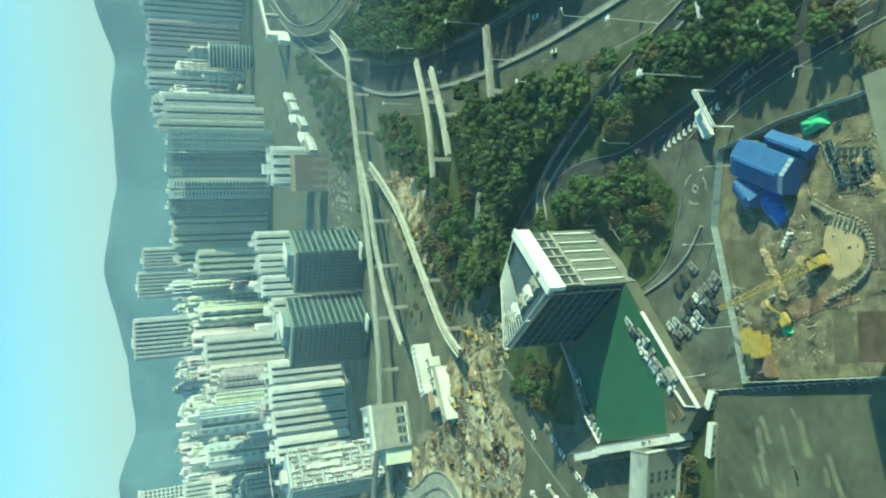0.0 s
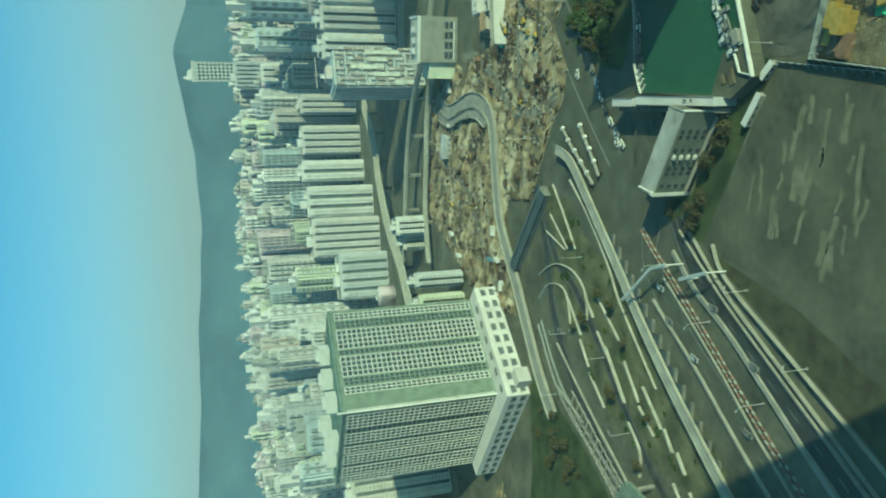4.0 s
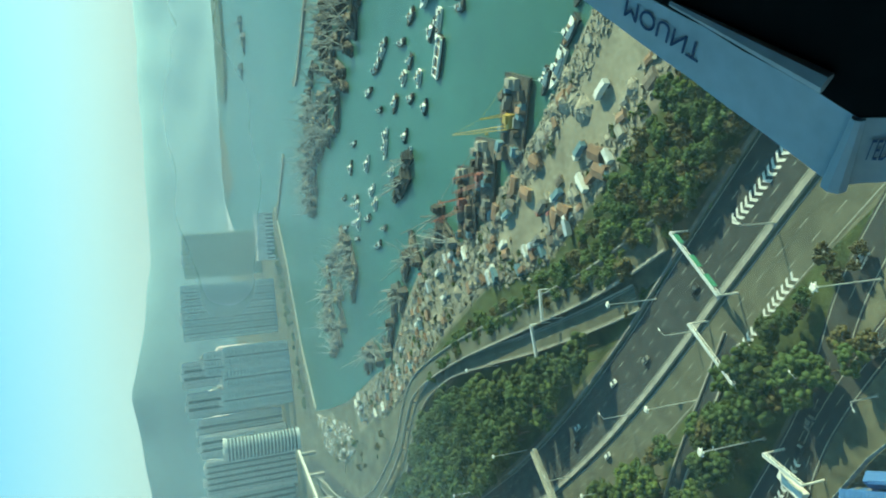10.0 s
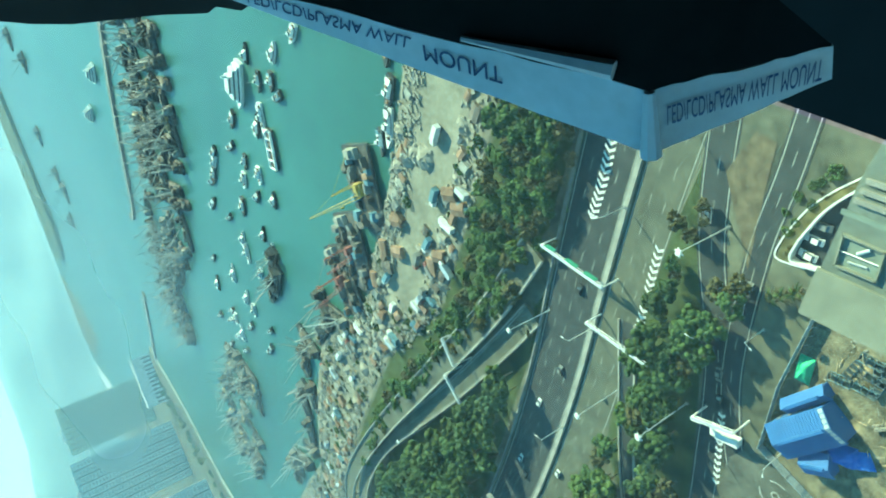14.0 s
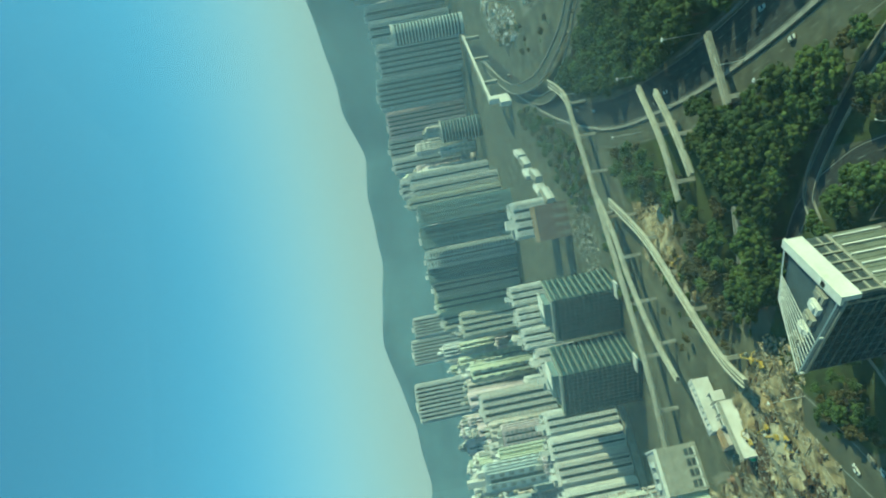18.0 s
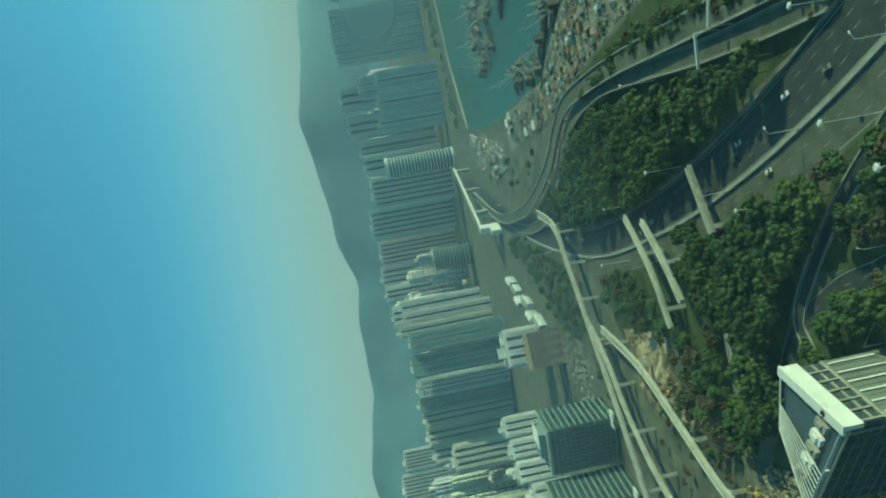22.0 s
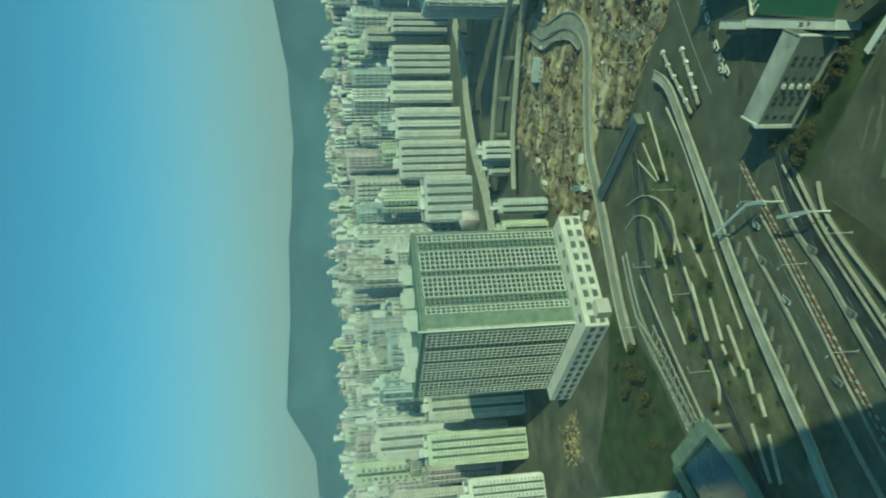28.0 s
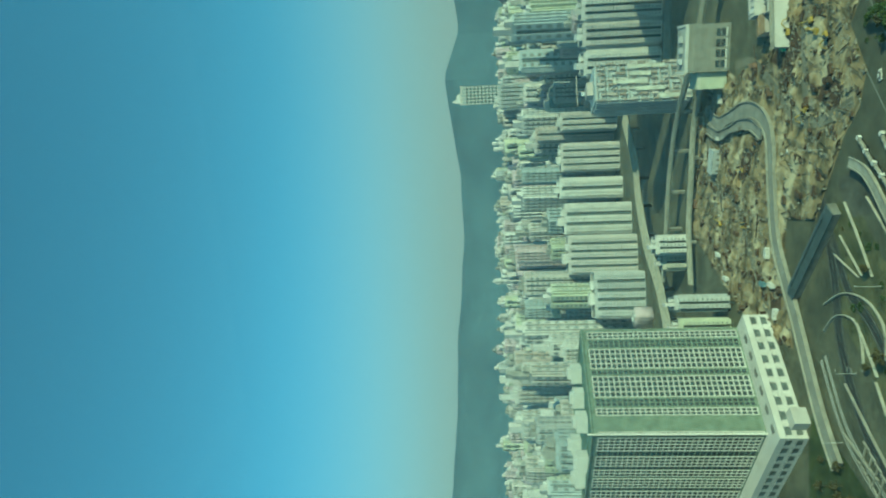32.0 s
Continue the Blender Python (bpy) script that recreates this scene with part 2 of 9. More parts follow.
# ---- mesh helpers ----
class Shape:
    """Collects plain solids as lists of corners and faces."""

    def __init__(self):
        self.v, self.f = [], []

    def add(self, vs, fs):
        k = len(self.v)
        self.v.extend(vs)
        self.f.extend([tuple(i + k for i in q) for q in fs])
        return self

    def box(self, x0, y0, z0, x1, y1, z1):
        return self.add([(x0, y0, z0), (x1, y0, z0), (x1, y1, z0), (x0, y1, z0), (x0, y0, z1), (x1, y0, z1), (x1, y1, z1), (x0, y1, z1)],
                        [(3, 2, 1, 0), (4, 5, 6, 7), (0, 1, 5, 4), (1, 2, 6, 5), (2, 3, 7, 6), (3, 0, 4, 7)])

    def block(self, cx, cy, z0, lx, ly, h, yaw=0.0, taper=1.0):
        c, s = math.cos(yaw), math.sin(yaw)
        vs = []
        for z, k in ((z0, 1.0), (z0 + h, taper)):
            for a, b in ((-1, -1), (1, -1), (1, 1), (-1, 1)):
                px, py = a * lx / 2 * k, b * ly / 2 * k
                vs.append((cx + px * c - py * s, cy + px * s + py * c, z))
        return self.add(vs, [(3, 2, 1, 0), (4, 5, 6, 7), (0, 1, 5, 4), (1, 2, 6, 5), (2, 3, 7, 6), (3, 0, 4, 7)])

    def prism(self, poly, z0, z1):
        n = len(poly)
        area = sum(poly[i][0] * poly[(i + 1) % n][1] - poly[(i + 1) % n][0] * poly[i][1] for i in range(n))
        p = poly if area > 0 else poly[::-1]
        vs = [(x, y, z0) for x, y in p] + [(x, y, z1) for x, y in p]
        return self.add(vs, [tuple(range(n))[::-1], tuple(range(n, 2 * n))] + [(i, (i + 1) % n, n + (i + 1) % n, n + i) for i in range(n)])

    def beam(self, p, q, r, r2=None, n=6):
        p, q = Vector(p), Vector(q)
        d = q - p
        if d.length < 1e-6:
            return self
        u = d.orthogonal().normalized()
        w = d.normalized().cross(u)
        r2 = r if r2 is None else r2
        vs = []
        for c, k in ((p, r), (q, r2)):
            for i in range(n):
                a = 2 * math.pi * (i + 0.5) / n
                vs.append(tuple(c + u * (math.cos(a) * k) + w * (math.sin(a) * k)))
        return self.add(vs, [tuple(range(n))[::-1], tuple(range(n, 2 * n))] + [(i, (i + 1) % n, n + (i + 1) % n, n + i) for i in range(n)])

    def strip(self, path, off0, off1, z0, z1):
        """A band that follows a line, from off0 to off1 beside it (left is positive), z from z0 to z1 above the line's own height."""
        vs, fs = [], []
        n = len(path)
        for i in range(n):
            a, b = Vector(path[max(0, i - 1)]), Vector(path[min(n - 1, i + 1)])
            d = (b - a).to_2d().normalized()
            nx, ny = -d.y, d.x
            x, y, z = path[i]
            for o, h in ((off0, z0), (off1, z0), (off1, z1), (off0, z1)):
                vs.append((x + nx * o, y + ny * o, z + h))
        lo = off0 < off1
        for i in range(n - 1):
            k = 4 * i
            for a, b in ((0, 1), (1, 2), (2, 3), (3, 0)):
                q = (k + a, k + b, k + 4 + b, k + 4 + a)
                fs.append(q[::-1] if lo else q)
        e = 4 * (n - 1)
        fs += [(0, 1, 2, 3) if lo else (3, 2, 1, 0), (e + 3, e + 2, e + 1, e) if lo else (e, e + 1, e + 2, e + 3)]
        return self.add(vs, fs)

    def mesh(self, name, *mats):
        me = bpy.data.meshes.new(name)
        me.from_pydata(self.v, [], self.f)
        for m in mats:
            me.materials.append(m)
        me.update()
        return me


def part(name, sh, material, parent=None, label="", kind=""):
    """Links a shape, or a mesh that was made before, as one object, under a thing or a part."""
    me = sh if isinstance(sh, bpy.types.Mesh) else sh.mesh(name, material)
    ob = new(name, me)
    if parent is not None:
        ob.parent = parent
    return tagged(ob, label=label, kind=kind)


def thing(name, at=(0, 0, 0), yaw=0.0, label="", category="", group="", kind=""):
    ob = new(name)
    ob.location = at
    ob.rotation_euler = (0, 0, yaw)
    ob.empty_display_size = 0.5
    return tagged(ob, label, category, group, kind)


def at(x, y, z=0.0, yaw=0.0):
    return Matrix.Translation((x, y, z)) @ Matrix.Rotation(yaw, 4, "Z")


def smooth(points, n=8):
    """A Catmull-Rom line through the points, each (x, y, z)."""
    p = [Vector(q if len(q) == 3 else (*q, 0.0)) for q in points]
    out = []
    for i in range(len(p) - 1):
        a, b, c, d = p[max(0, i - 1)], p[i], p[i + 1], p[min(len(p) - 1, i + 2)]
        for k in range(n):
            t = k / n
            out.append(0.5 * ((2 * b) + (c - a) * t + (2 * a - 5 * b + 4 * c - d) * t * t + (3 * b - a - 3 * c + d) * t ** 3))
    out.append(p[-1])
    return [tuple(q) for q in out]
# ---- land, water and hills ----
SHORE = [(190, -300), (196, 40), (208, 130), (209, 164), (213, 192), (218, 210), (222, 246), (226, 275), (246, 306), (277, 355), (286, 427), (281, 507),
         (304, 565), (354, 711), (420, 860), (466, 950), (602, 980), (760, 976), (930, 1000), (960, 1080), (1150, 1320), (1500, 1900), (2200, 2500), (4900, 3800)]


def flat(name, poly, z, material, kind="structure", depth=0.0, label="", parent=None):
    sh = Shape()
    n = len(poly)
    area = sum(poly[i][0] * poly[(i + 1) % n][1] - poly[(i + 1) % n][0] * poly[i][1] for i in range(n))
    p = poly if area > 0 else poly[::-1]
    if depth:
        sh.prism(p, z - depth, z)
    else:
        sh.add([(x, y, z) for x, y in p], [tuple(range(n))])
    bm = bmesh.new()
    me = sh.mesh(name, material)
    bm.from_mesh(me)
    bmesh.ops.triangulate(bm, faces=[f for f in bm.faces if len(f.verts) > 4])
    bm.to_mesh(me)
    bm.free()
    return part(name, me, material, parent, label, kind)


flat("ground", SHORE + [(4900, 4900), (-4900, 4900), (-4900, -300)], 0.0, M["ground"], depth=3.0, label="flat grey-green city ground reaching to the hills")
flat("water", [(150, -400), (4950, -400), (4950, 4300), (380, 1100), (150, 500)], -1.6, M["water"], label="calm green harbour water of a typhoon shelter")

RIDGE = [(-75, 2.4), (-60, 2.0), (-55, 2.3), (-51, 4.4), (-44, 4.0), (-37, 3.8), (-30, 3.1), (-24, 3.2), (-16, 4.3), (-12.5, 3.0), (-7.3, 3.4), (-0.4, 4.8), (1.3, 4.6),
         (6, 3.6), (11.5, 3.7), (15.2, 3.3), (19, 4.2), (26.7, 4.9), (29.4, 5.4), (34.7, 4.0), (39, 3.3), (47, 3.2), (56.5, 2.9), (80, 2.0)]


def hills(name, lift, near, far, material, wob, label):
    """One range: slopes rise from near to a crest whose height follows RIDGE."""
    cols, rows = 220, 14
    az = np.linspace(-75, 80, cols)
    el = np.interp(az, [r[0] for r in RIDGE], [r[1] for r in RIDGE])
    vs, fs = [], []
    for i in range(cols):
        a = radians(az[i])
        for j in range(rows):
            t = j / (rows - 1)
            d = near + (far - near) * t
            crest = EYE + math.tan(radians(el[i] * lift)) * far
            k = t * t * (3 - 2 * t)
            z = crest * k + wob * noise.noise(Vector((math.sin(a) * d / 260, math.cos(a) * d / 260, lift))) * (0.35 + 0.65 * (1 - t)) * min(1, 6 * t)
            vs.append((math.sin(a) * d, math.cos(a) * d, max(z, -2)))
    for i in range(cols - 1):
        for j in range(rows - 1):
            k = i * rows + j
            fs.append((k, k + rows, k + rows + 1, k + 1))
    part(name, Shape().add(vs, fs), material, label=label, kind="structure")


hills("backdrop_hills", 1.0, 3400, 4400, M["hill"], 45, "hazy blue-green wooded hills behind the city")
# ---- roads ----
def road(name, pts, width, z=0.06, surface="asphalt", lanes=3, kerb=0.0, raised=0.0, edge=True, n=8, label="", shift=0.0):
    """A carriageway along a line: surface, edge lines and dashed lane lines as parts; a raised one gets a deck, parapets and piers."""
    line = smooth([(*p[:2], z + (p[2] if len(p) > 2 else 0.0) + raised) for p in pts], n)
    top = part(name, Shape().strip(line, shift - width / 2, shift + width / 2, -0.5 if not raised else -1.4, 0.0), M[surface], label=label or "dark asphalt carriageway with white lane lines", kind="structure")
    if edge:
        for s in (-1, 1):
            o = shift + s * (width / 2 - 0.7)
            part("edge_line", Shape().strip(line, o - 0.14, o + 0.14, 0.004, 0.02), M["line"], top)
    for k in range(1, lanes):
        o = shift - width / 2 + width * k / lanes
        dash = Shape()
        acc = 0.0
        for a, b in zip(line, line[1:]):
            a, b = Vector(a), Vector(b)
            L = (b - a).length
            d = (b - a).normalized()
            q = Vector((-d.y, d.x, 0))
            s = -acc
            while s < L:
                if s >= 0:
                    c = a + d * min(s, L) + q * o
                    e = c + d * 4
                    dash.add([tuple(c - q * 0.11 + Vector((0, 0, 0.012))), tuple(e - q * 0.11 + Vector((0, 0, 0.012))), tuple(e + q * 0.11 + Vector((0, 0, 0.012))), tuple(c + q * 0.11 + Vector((0, 0, 0.012)))], [(0, 1, 2, 3)])
                s += 11.0
            acc = L - (s - 11.0)
        if dash.v:
            part("lane_dashes", dash, M["line"], top, kind="stuff")
    if kerb or raised:
        for s in (-1, 1):
            o = shift + s * (width / 2 + 0.2)
            part("parapet", Shape().strip(line, o - 0.3, o + 0.3, -0.3, kerb or 1.0), M["w_rail" if name == "viaduct" else "concrete"], top, "pale concrete parapet")
    if name == "viaduct" and width >= 3:
        part("track_bed", Shape().strip(line, shift - width / 2 + 0.2, shift - 0.45, -0.2, 0.03), M["concrete_dark"], top, "dark ballast bed")
        part("track_bed", Shape().strip(line, shift + 0.45, shift + width / 2 - 0.2, -0.2, 0.03), M["concrete_dark"], top, "dark ballast bed")
        part("track_wall", Shape().strip(line, shift - 0.28, shift + 0.28, -0.2, 0.7), M["w_rail"], top, "pale middle wall")
    if raised:
        L = 0.0
        for a, b in zip(line, line[1:]):
            L += (Vector(b) - Vector(a)).length
            if L > 32 and a[2] > 4:
                L = 0.0
                part("pier", Shape().block(a[0], a[1], -0.1, 2.2, 2.2, a[2] - 1.3).block(a[0], a[1], a[2] - 2.4, width * 0.7, 2.4, 1.0, math.atan2(b[1] - a[1], b[0] - a[0]) + math.pi / 2), M["concrete"], top)
    return top, line


MAIN = [(93, -60), (92, 40), (91, 92), (88, 146), (84.5, 203), (85, 270), (93, 356), (118, 485), (172, 630), (245, 778), (320, 905), (400, 1035), (470, 1200)]
road("road", MAIN, 20, lanes=4, shift=-11.2, n=10, label="dark asphalt highway carriageway with worn lane lines")
road("road", MAIN[:7], 15, surface="asphalt_pale", lanes=3, shift=9, n=10, label="pale worn concrete highway carriageway beside the dark one")
road("road", MAIN[6:], 13, surface="asphalt_pale", lanes=3, shift=8, n=10, label="worn asphalt highway carriageway curving towards the harbour front")
main_line = smooth([(*p, 0.06) for p in MAIN], 10)
part("median_barrier", Shape().strip(main_line, -0.9, 0.9, -0.2, 1.0), M["concrete"], label="long pale concrete median barrier", kind="structure")
part("road_wall", Shape().strip(main_line[:60], -22.6, -21.8, -0.2, 1.2), M["concrete_dark"], label="low grey concrete wall along the highway", kind="structure")

RAMP = [(118, 150, 2), (130, 191, 4), (156, 255, 5), (196, 353, 6), (222, 435, 6), (221, 480, 6), (213, 520, 6), (214, 590, 6), (225, 668, 6), (262, 790, 5), (310, 890, 3), (395, 1040, 0)]
road("road", RAMP, 11, surface="asphalt_pale", raised=0.8, lanes=2, label="raised slip road with pale parapets curling along the shore")
RAMP2 = [(112, 178, 1), (122, 205, 2), (144, 258, 3), (172, 318, 3), (196, 375, 4), (209, 432, 4), (206, 480, 4), (196, 520, 4), (190, 590, 3), (205, 668, 2), (238, 755, 0)]
road("road", RAMP2, 9, surface="asphalt_pale", raised=0.5, lanes=2, label="lower slip road running beside the raised one")
road("road", [(86, 10), (78, 50), (71, 80), (62, 108), (46, 139), (35, 173), (28, 200), (27, 230), (14, 270), (-20, 300)], 9, lanes=2, label="asphalt slip road with white chevrons")
road("road", [(60, 30), (53, 76), (50, 103), (40, 143), (22, 176)], 7, z=0.1, lanes=2, label="asphalt service road by the building site")
road("road", [(76, 150), (70, 166), (55, 206), (41, 233), (23, 257), (4, 258), (-30, 276)], 6, z=0.1, lanes=1, kerb=0.7, label="narrow grey slip road with low walls curving behind the trees")
flat("forecourt", [(3, 156), (-40, 148), (-47, 167), (-24, 194), (-19, 199.7), (-11.7, 185), (-3.7, 177.5), (6.7, 173), (14, 173), (27, 185), (30, 165), (25, 152)], 0.13, M["car_park"], label="pale concrete car park and forecourt")
for pts, w in (([(-70, 330), (-87, 288), (-101, 258), (-112, 232)], 0.3), ([(-60, 300), (-74.5, 274), (-90, 251), (-104, 226)], 0.25), ([(-20, 268), (-45, 245), (-69, 231), (-76, 223)], 0.8)):
    part("kerb_line", Shape().strip(smooth([(*p, 0.05) for p in pts], 6), -w, w, -0.04, 0.25 if w > 0.3 else 0.02), M["line"] if w <= 0.3 else M["concrete"], label="worn pale line across the junction", kind="structure")
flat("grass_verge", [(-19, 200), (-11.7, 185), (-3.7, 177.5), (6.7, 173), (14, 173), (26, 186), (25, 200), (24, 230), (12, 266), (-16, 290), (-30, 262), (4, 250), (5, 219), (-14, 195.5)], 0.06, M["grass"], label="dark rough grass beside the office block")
part("barrier_wall", Shape().strip(smooth([(3.5, 162.7, 0), (-5.8, 169.9, 0), (-13, 180.2, 0), (-18.5, 191.8, 0)], 6), -0.25, 0.25, 0, 0.9), M["concrete"], label="low concrete wall round the car park", kind="structure")
part("barrier_wall", Shape().strip(smooth([(13.1, 170.4, 0), (6.7, 173, 0), (-3.7, 177.5, 0), (-11.7, 185, 0), (-19, 199.7, 0)], 6), -0.2, 0.2, 0, 0.5), M["concrete_dark"], label="dark kerb wall beside the grass", kind="structure")
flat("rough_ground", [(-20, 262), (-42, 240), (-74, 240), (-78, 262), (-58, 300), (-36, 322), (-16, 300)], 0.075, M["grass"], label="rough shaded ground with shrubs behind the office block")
flat("road", [(-18, 262), (-40, 236), (-75, 236), (-106, 214), (-104, 182), (-124, 172), (-152, 196), (-150, 240), (-126, 300), (-80, 330), (-40, 330)], 0.05, M["asphalt_pale"], label="wide worn asphalt road junction behind the office block")

# left-hand expressways and railway works
LEFT = [(-124, 277), (-123, 262), (-131, 240), (-139, 220), (-147, 200), (-152, 189), (-160, 168), (-166, 150), (-171.5, 131), (-176.6, 113), (-181, 101), (-197, 50), (-216, -20)]
road("road", [(*p, 2.6) for p in LEFT], 3.6, raised=0.4, lanes=1, kerb=0.3, edge=False, surface="w_rail", label="long pale concrete guideway beam")
road("road", [(-118, 196), (-134, 190), (-146, 163), (-152, 140), (-159, 106), (-172, 40), (-180, -20)], 11, z=0.1, lanes=2, shift=2, surface="asphalt_pale", label="worn asphalt road between barrier walls")
road("road", [(-110, 182), (-122, 160), (-130, 126), (-137, 90), (-148, 30), (-156, -20)], 8.5, z=0.1, lanes=2, shift=0, label="dark asphalt road between pale walls")
for pts, w, h, lab in ([[(-144, 180), (-146, 172), (-151, 148), (-161.5, 109), (-176, 40)], 0.8, 1.2, "pale concrete barrier wall"],
                       [[(-133, 178), (-135.5, 167), (-142.6, 140), (-153, 105), (-168, 40)], 0.45, 1.0, "thin pale kerb wall"],
                       [[(-121, 178), (-125, 165), (-127, 156), (-129.5, 139), (-135, 117), (-143, 84), (-152, 30)], 1.6, 1.0, "wide pale concrete kerb wall"],
                       [[(-112, 178), (-120, 151), (-126, 122), (-133, 84), (-143, 30)], 0.4, 1.1, "thin pale boundary wall with a rail"],
                       [[(-109, 174), (-117.5, 150), (-123.5, 121), (-130.5, 84), (-140, 30)], 0.4, 1.4, "thin pale boundary wall with a rail"],
                       [[(-107, 160), (-114, 149), (-119, 116), (-123.5, 84), (-131, 30)], 0.3, 1.6, "thin grey fence wall by the bare lot"],
                       [[(-194, 272), (-179, 259.5), (-171, 241.6), (-173.3, 226), (-183.7, 219)], 0.5, 1.2, "cream concrete retaining wall"],
                       [[(-205, 266.5), (-191.6, 260), (-184.4, 246.8), (-188, 238), (-199, 230)], 0.5, 1.2, "cream concrete retaining wall"],
                       [[(-186, 240), (-190, 230), (-194, 221)], 0.6, 1.2, "stepped cream wall beside the grass"],
                       [[(-196.5, 221), (-203, 208.4)], 0.6, 1.2, "stepped cream wall beside the grass"],
                       [[(-205, 207), (-210.2, 189.3)], 0.6, 1.2, "stepped cream wall beside the grass"],
                       [[(-175, 225), (-179.2, 215)], 0.6, 1.2, "short cream wall beside the grass"],
                       [[(-182.7, 209.4), (-187.1, 198.2)], 0.6, 1.2, "short cream wall beside the grass"],
                       [[(-184.5, 201), (-195.9, 177.4)], 0.9, 1.4, "short thick cream wall beside the grass"],
                       [[(-168.5, 216.2), (-172, 203), (-174.7, 192.8)], 0.6, 1.2, "short cream wall beside the grass"],
                       [[(-179.8, 186.6), (-184, 178), (-188.1, 169.7)], 0.6, 1.2, "short cream wall beside the grass"],
                       [[(-189.4, 169), (-192.9, 155.6)], 0.6, 1.2, "short cream wall beside the grass"],
                       [[(-180.1, 170.4), (-186.3, 153.2)], 0.7, 1.3, "short cream wall beside the grass"],
                       [[(-184.8, 152), (-189.2, 143.8)], 0.9, 1.3, "short cream wall beside the grass"],
                       [[(-187, 142), (-190.6, 134.5)], 0.9, 1.3, "short cream wall beside the grass"],
                       [[(-201.5, 171.8), (-206.1, 160), (-215.9, 155.4)], 0.8, 1.2, "curved cream wall round a green bed"],
                       [[(-133, 262), (-140, 239), (-151, 214), (-160, 199), (-174.7, 163)], 0.5, 1.0, "thin cream wall beside the guideway"],
                       [[(-199.6, 138.4), (-208, 118.9)], 0.6, 1.2, "short cream wall near the glazed roof"],
                       [[(-194.4, 129.8), (-203.2, 115.3)], 0.6, 1.2, "short cream wall near the glazed roof"],
                       [[(-143, 277), (-151, 260), (-160, 243)], 0.5, 1.1, "thin cream kerb wall"],
                       [[(-158, 274), (-164, 250)], 0.4, 1.0, "thin cream kerb wall"],
                       [[(-168, 274), (-166, 252)], 0.4, 1.0, "thin cream kerb wall"],
                       [[(-235, 231), (-231.4, 201)], 0.6, 1.2, "grey wall of the railway works"],
                       [[(-214, 240), (-221, 200), (-226, 160), (-232, 110)], 0.5, 1.2, "grey wall of the railway works"]):
    part("barrier_wall", Shape().strip(smooth([(*p, 0.0) for p in pts], 6), -w / 2, w / 2, -0.1, h), M["w_rail"] if "cream" in lab else M["concrete"], label=lab, kind="structure")
flat("paved_apron", [(-137, 288), (-127, 276), (-128, 250), (-137, 254), (-148, 272)], 0.07, M["car_park"], label="pale worn apron beside the tank lorries")
flat("grass_verge", [(-150, 290), (-133, 256), (-150, 200), (-172, 120), (-190, 110), (-214, 185), (-196, 226), (-192, 262), (-172, 268)], 0.04, M["verge_grass"], label="rough green and brown grass between the ramps")
road("road", [(-150, 300), (-176, 272), (-203, 250), (-222, 215), (-234, 160), (-250, 90)], 8, z=0.1, lanes=2, label="curved asphalt road below the housing block")
road("road", [(-160, 285), (-176, 258), (-178, 236), (-188, 205), (-205, 160), (-216, 110)], 6, z=0.09, lanes=2, label="curved access road between grass verges")
flat("bare_lot", [(-47, 160), (-110, 164), (-105, 120), (-106, 98), (-107, 40), (-20, 40), (-33, 106), (-41, 147)], 0.08, M["lot"], label="empty levelled lot of pale dusty earth")
flat("lot_bank", [(-110.5, 163.5), (-105.3, 120), (-106.3, 98), (-107.3, 40), (-129, 30), (-122.5, 84), (-118, 116), (-113, 149)], 0.06, M["lot_bank"], label="rough brown bank between the bare lot and the road walls")
flat("brown_patch", [(66.8, 87), (64, 74), (58.4, 74), (54.4, 93), (50.6, 108)], 0.12, M["brown_earth"], label="bare brown earth with shrubs between slip roads")
lrnd = random.Random(12)
sh = Shape()
for i in range(34):
    x, y, L, w = lrnd.uniform(-94, -56), lrnd.uniform(106, 152), lrnd.uniform(4, 13), lrnd.uniform(0.3, 1.3)
    a = 0.25 + lrnd.uniform(-0.2, 0.2)
    sh.strip(smooth([(x + math.cos(a) * L * f, y + math.sin(a) * L * f + lrnd.uniform(-0.5, 0.5), 0.08 + 0.004 * (i % 5)) for f in (0, 0.35, 0.7, 1)], 4), -w, w, -0.05, 0.006)
part("tyre_marks", sh, M["lot_pale"], label="pale wheel streaks across the bare lot", kind="stuff")
flat("grass_verge", [(-46, 166), (-47, 161), (-110, 165), (-112, 190), (-106, 190), (-98, 178), (-66, 174)], 0.07, M["grass"], label="strip of rough grass and shrubs")
flat("building_site", [(3, 156), (-41, 147), (-32, 101), (31, 101), (29, 131), (25, 152)], 0.09, M["site_soil"], label="churned tan earth of a building site")
flat("works_ground", [(60, 470), (44, 398), (-2, 398), (-16, 380), (-12, 430), (20, 470)], 0.09, M["works_soil"], label="strip of orange dug earth beside the viaduct")
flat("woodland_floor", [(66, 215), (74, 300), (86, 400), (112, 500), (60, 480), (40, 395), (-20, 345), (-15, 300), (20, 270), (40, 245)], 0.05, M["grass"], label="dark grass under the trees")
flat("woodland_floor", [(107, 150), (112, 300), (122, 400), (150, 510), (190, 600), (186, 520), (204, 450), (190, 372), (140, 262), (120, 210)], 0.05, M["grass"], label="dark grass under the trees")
flat("grass_verge", [(73, 60), (74, 150), (66, 205), (36, 240), (30, 200), (48, 150), (64, 110)], 0.05, M["grass"], label="rough grass between the slip roads")
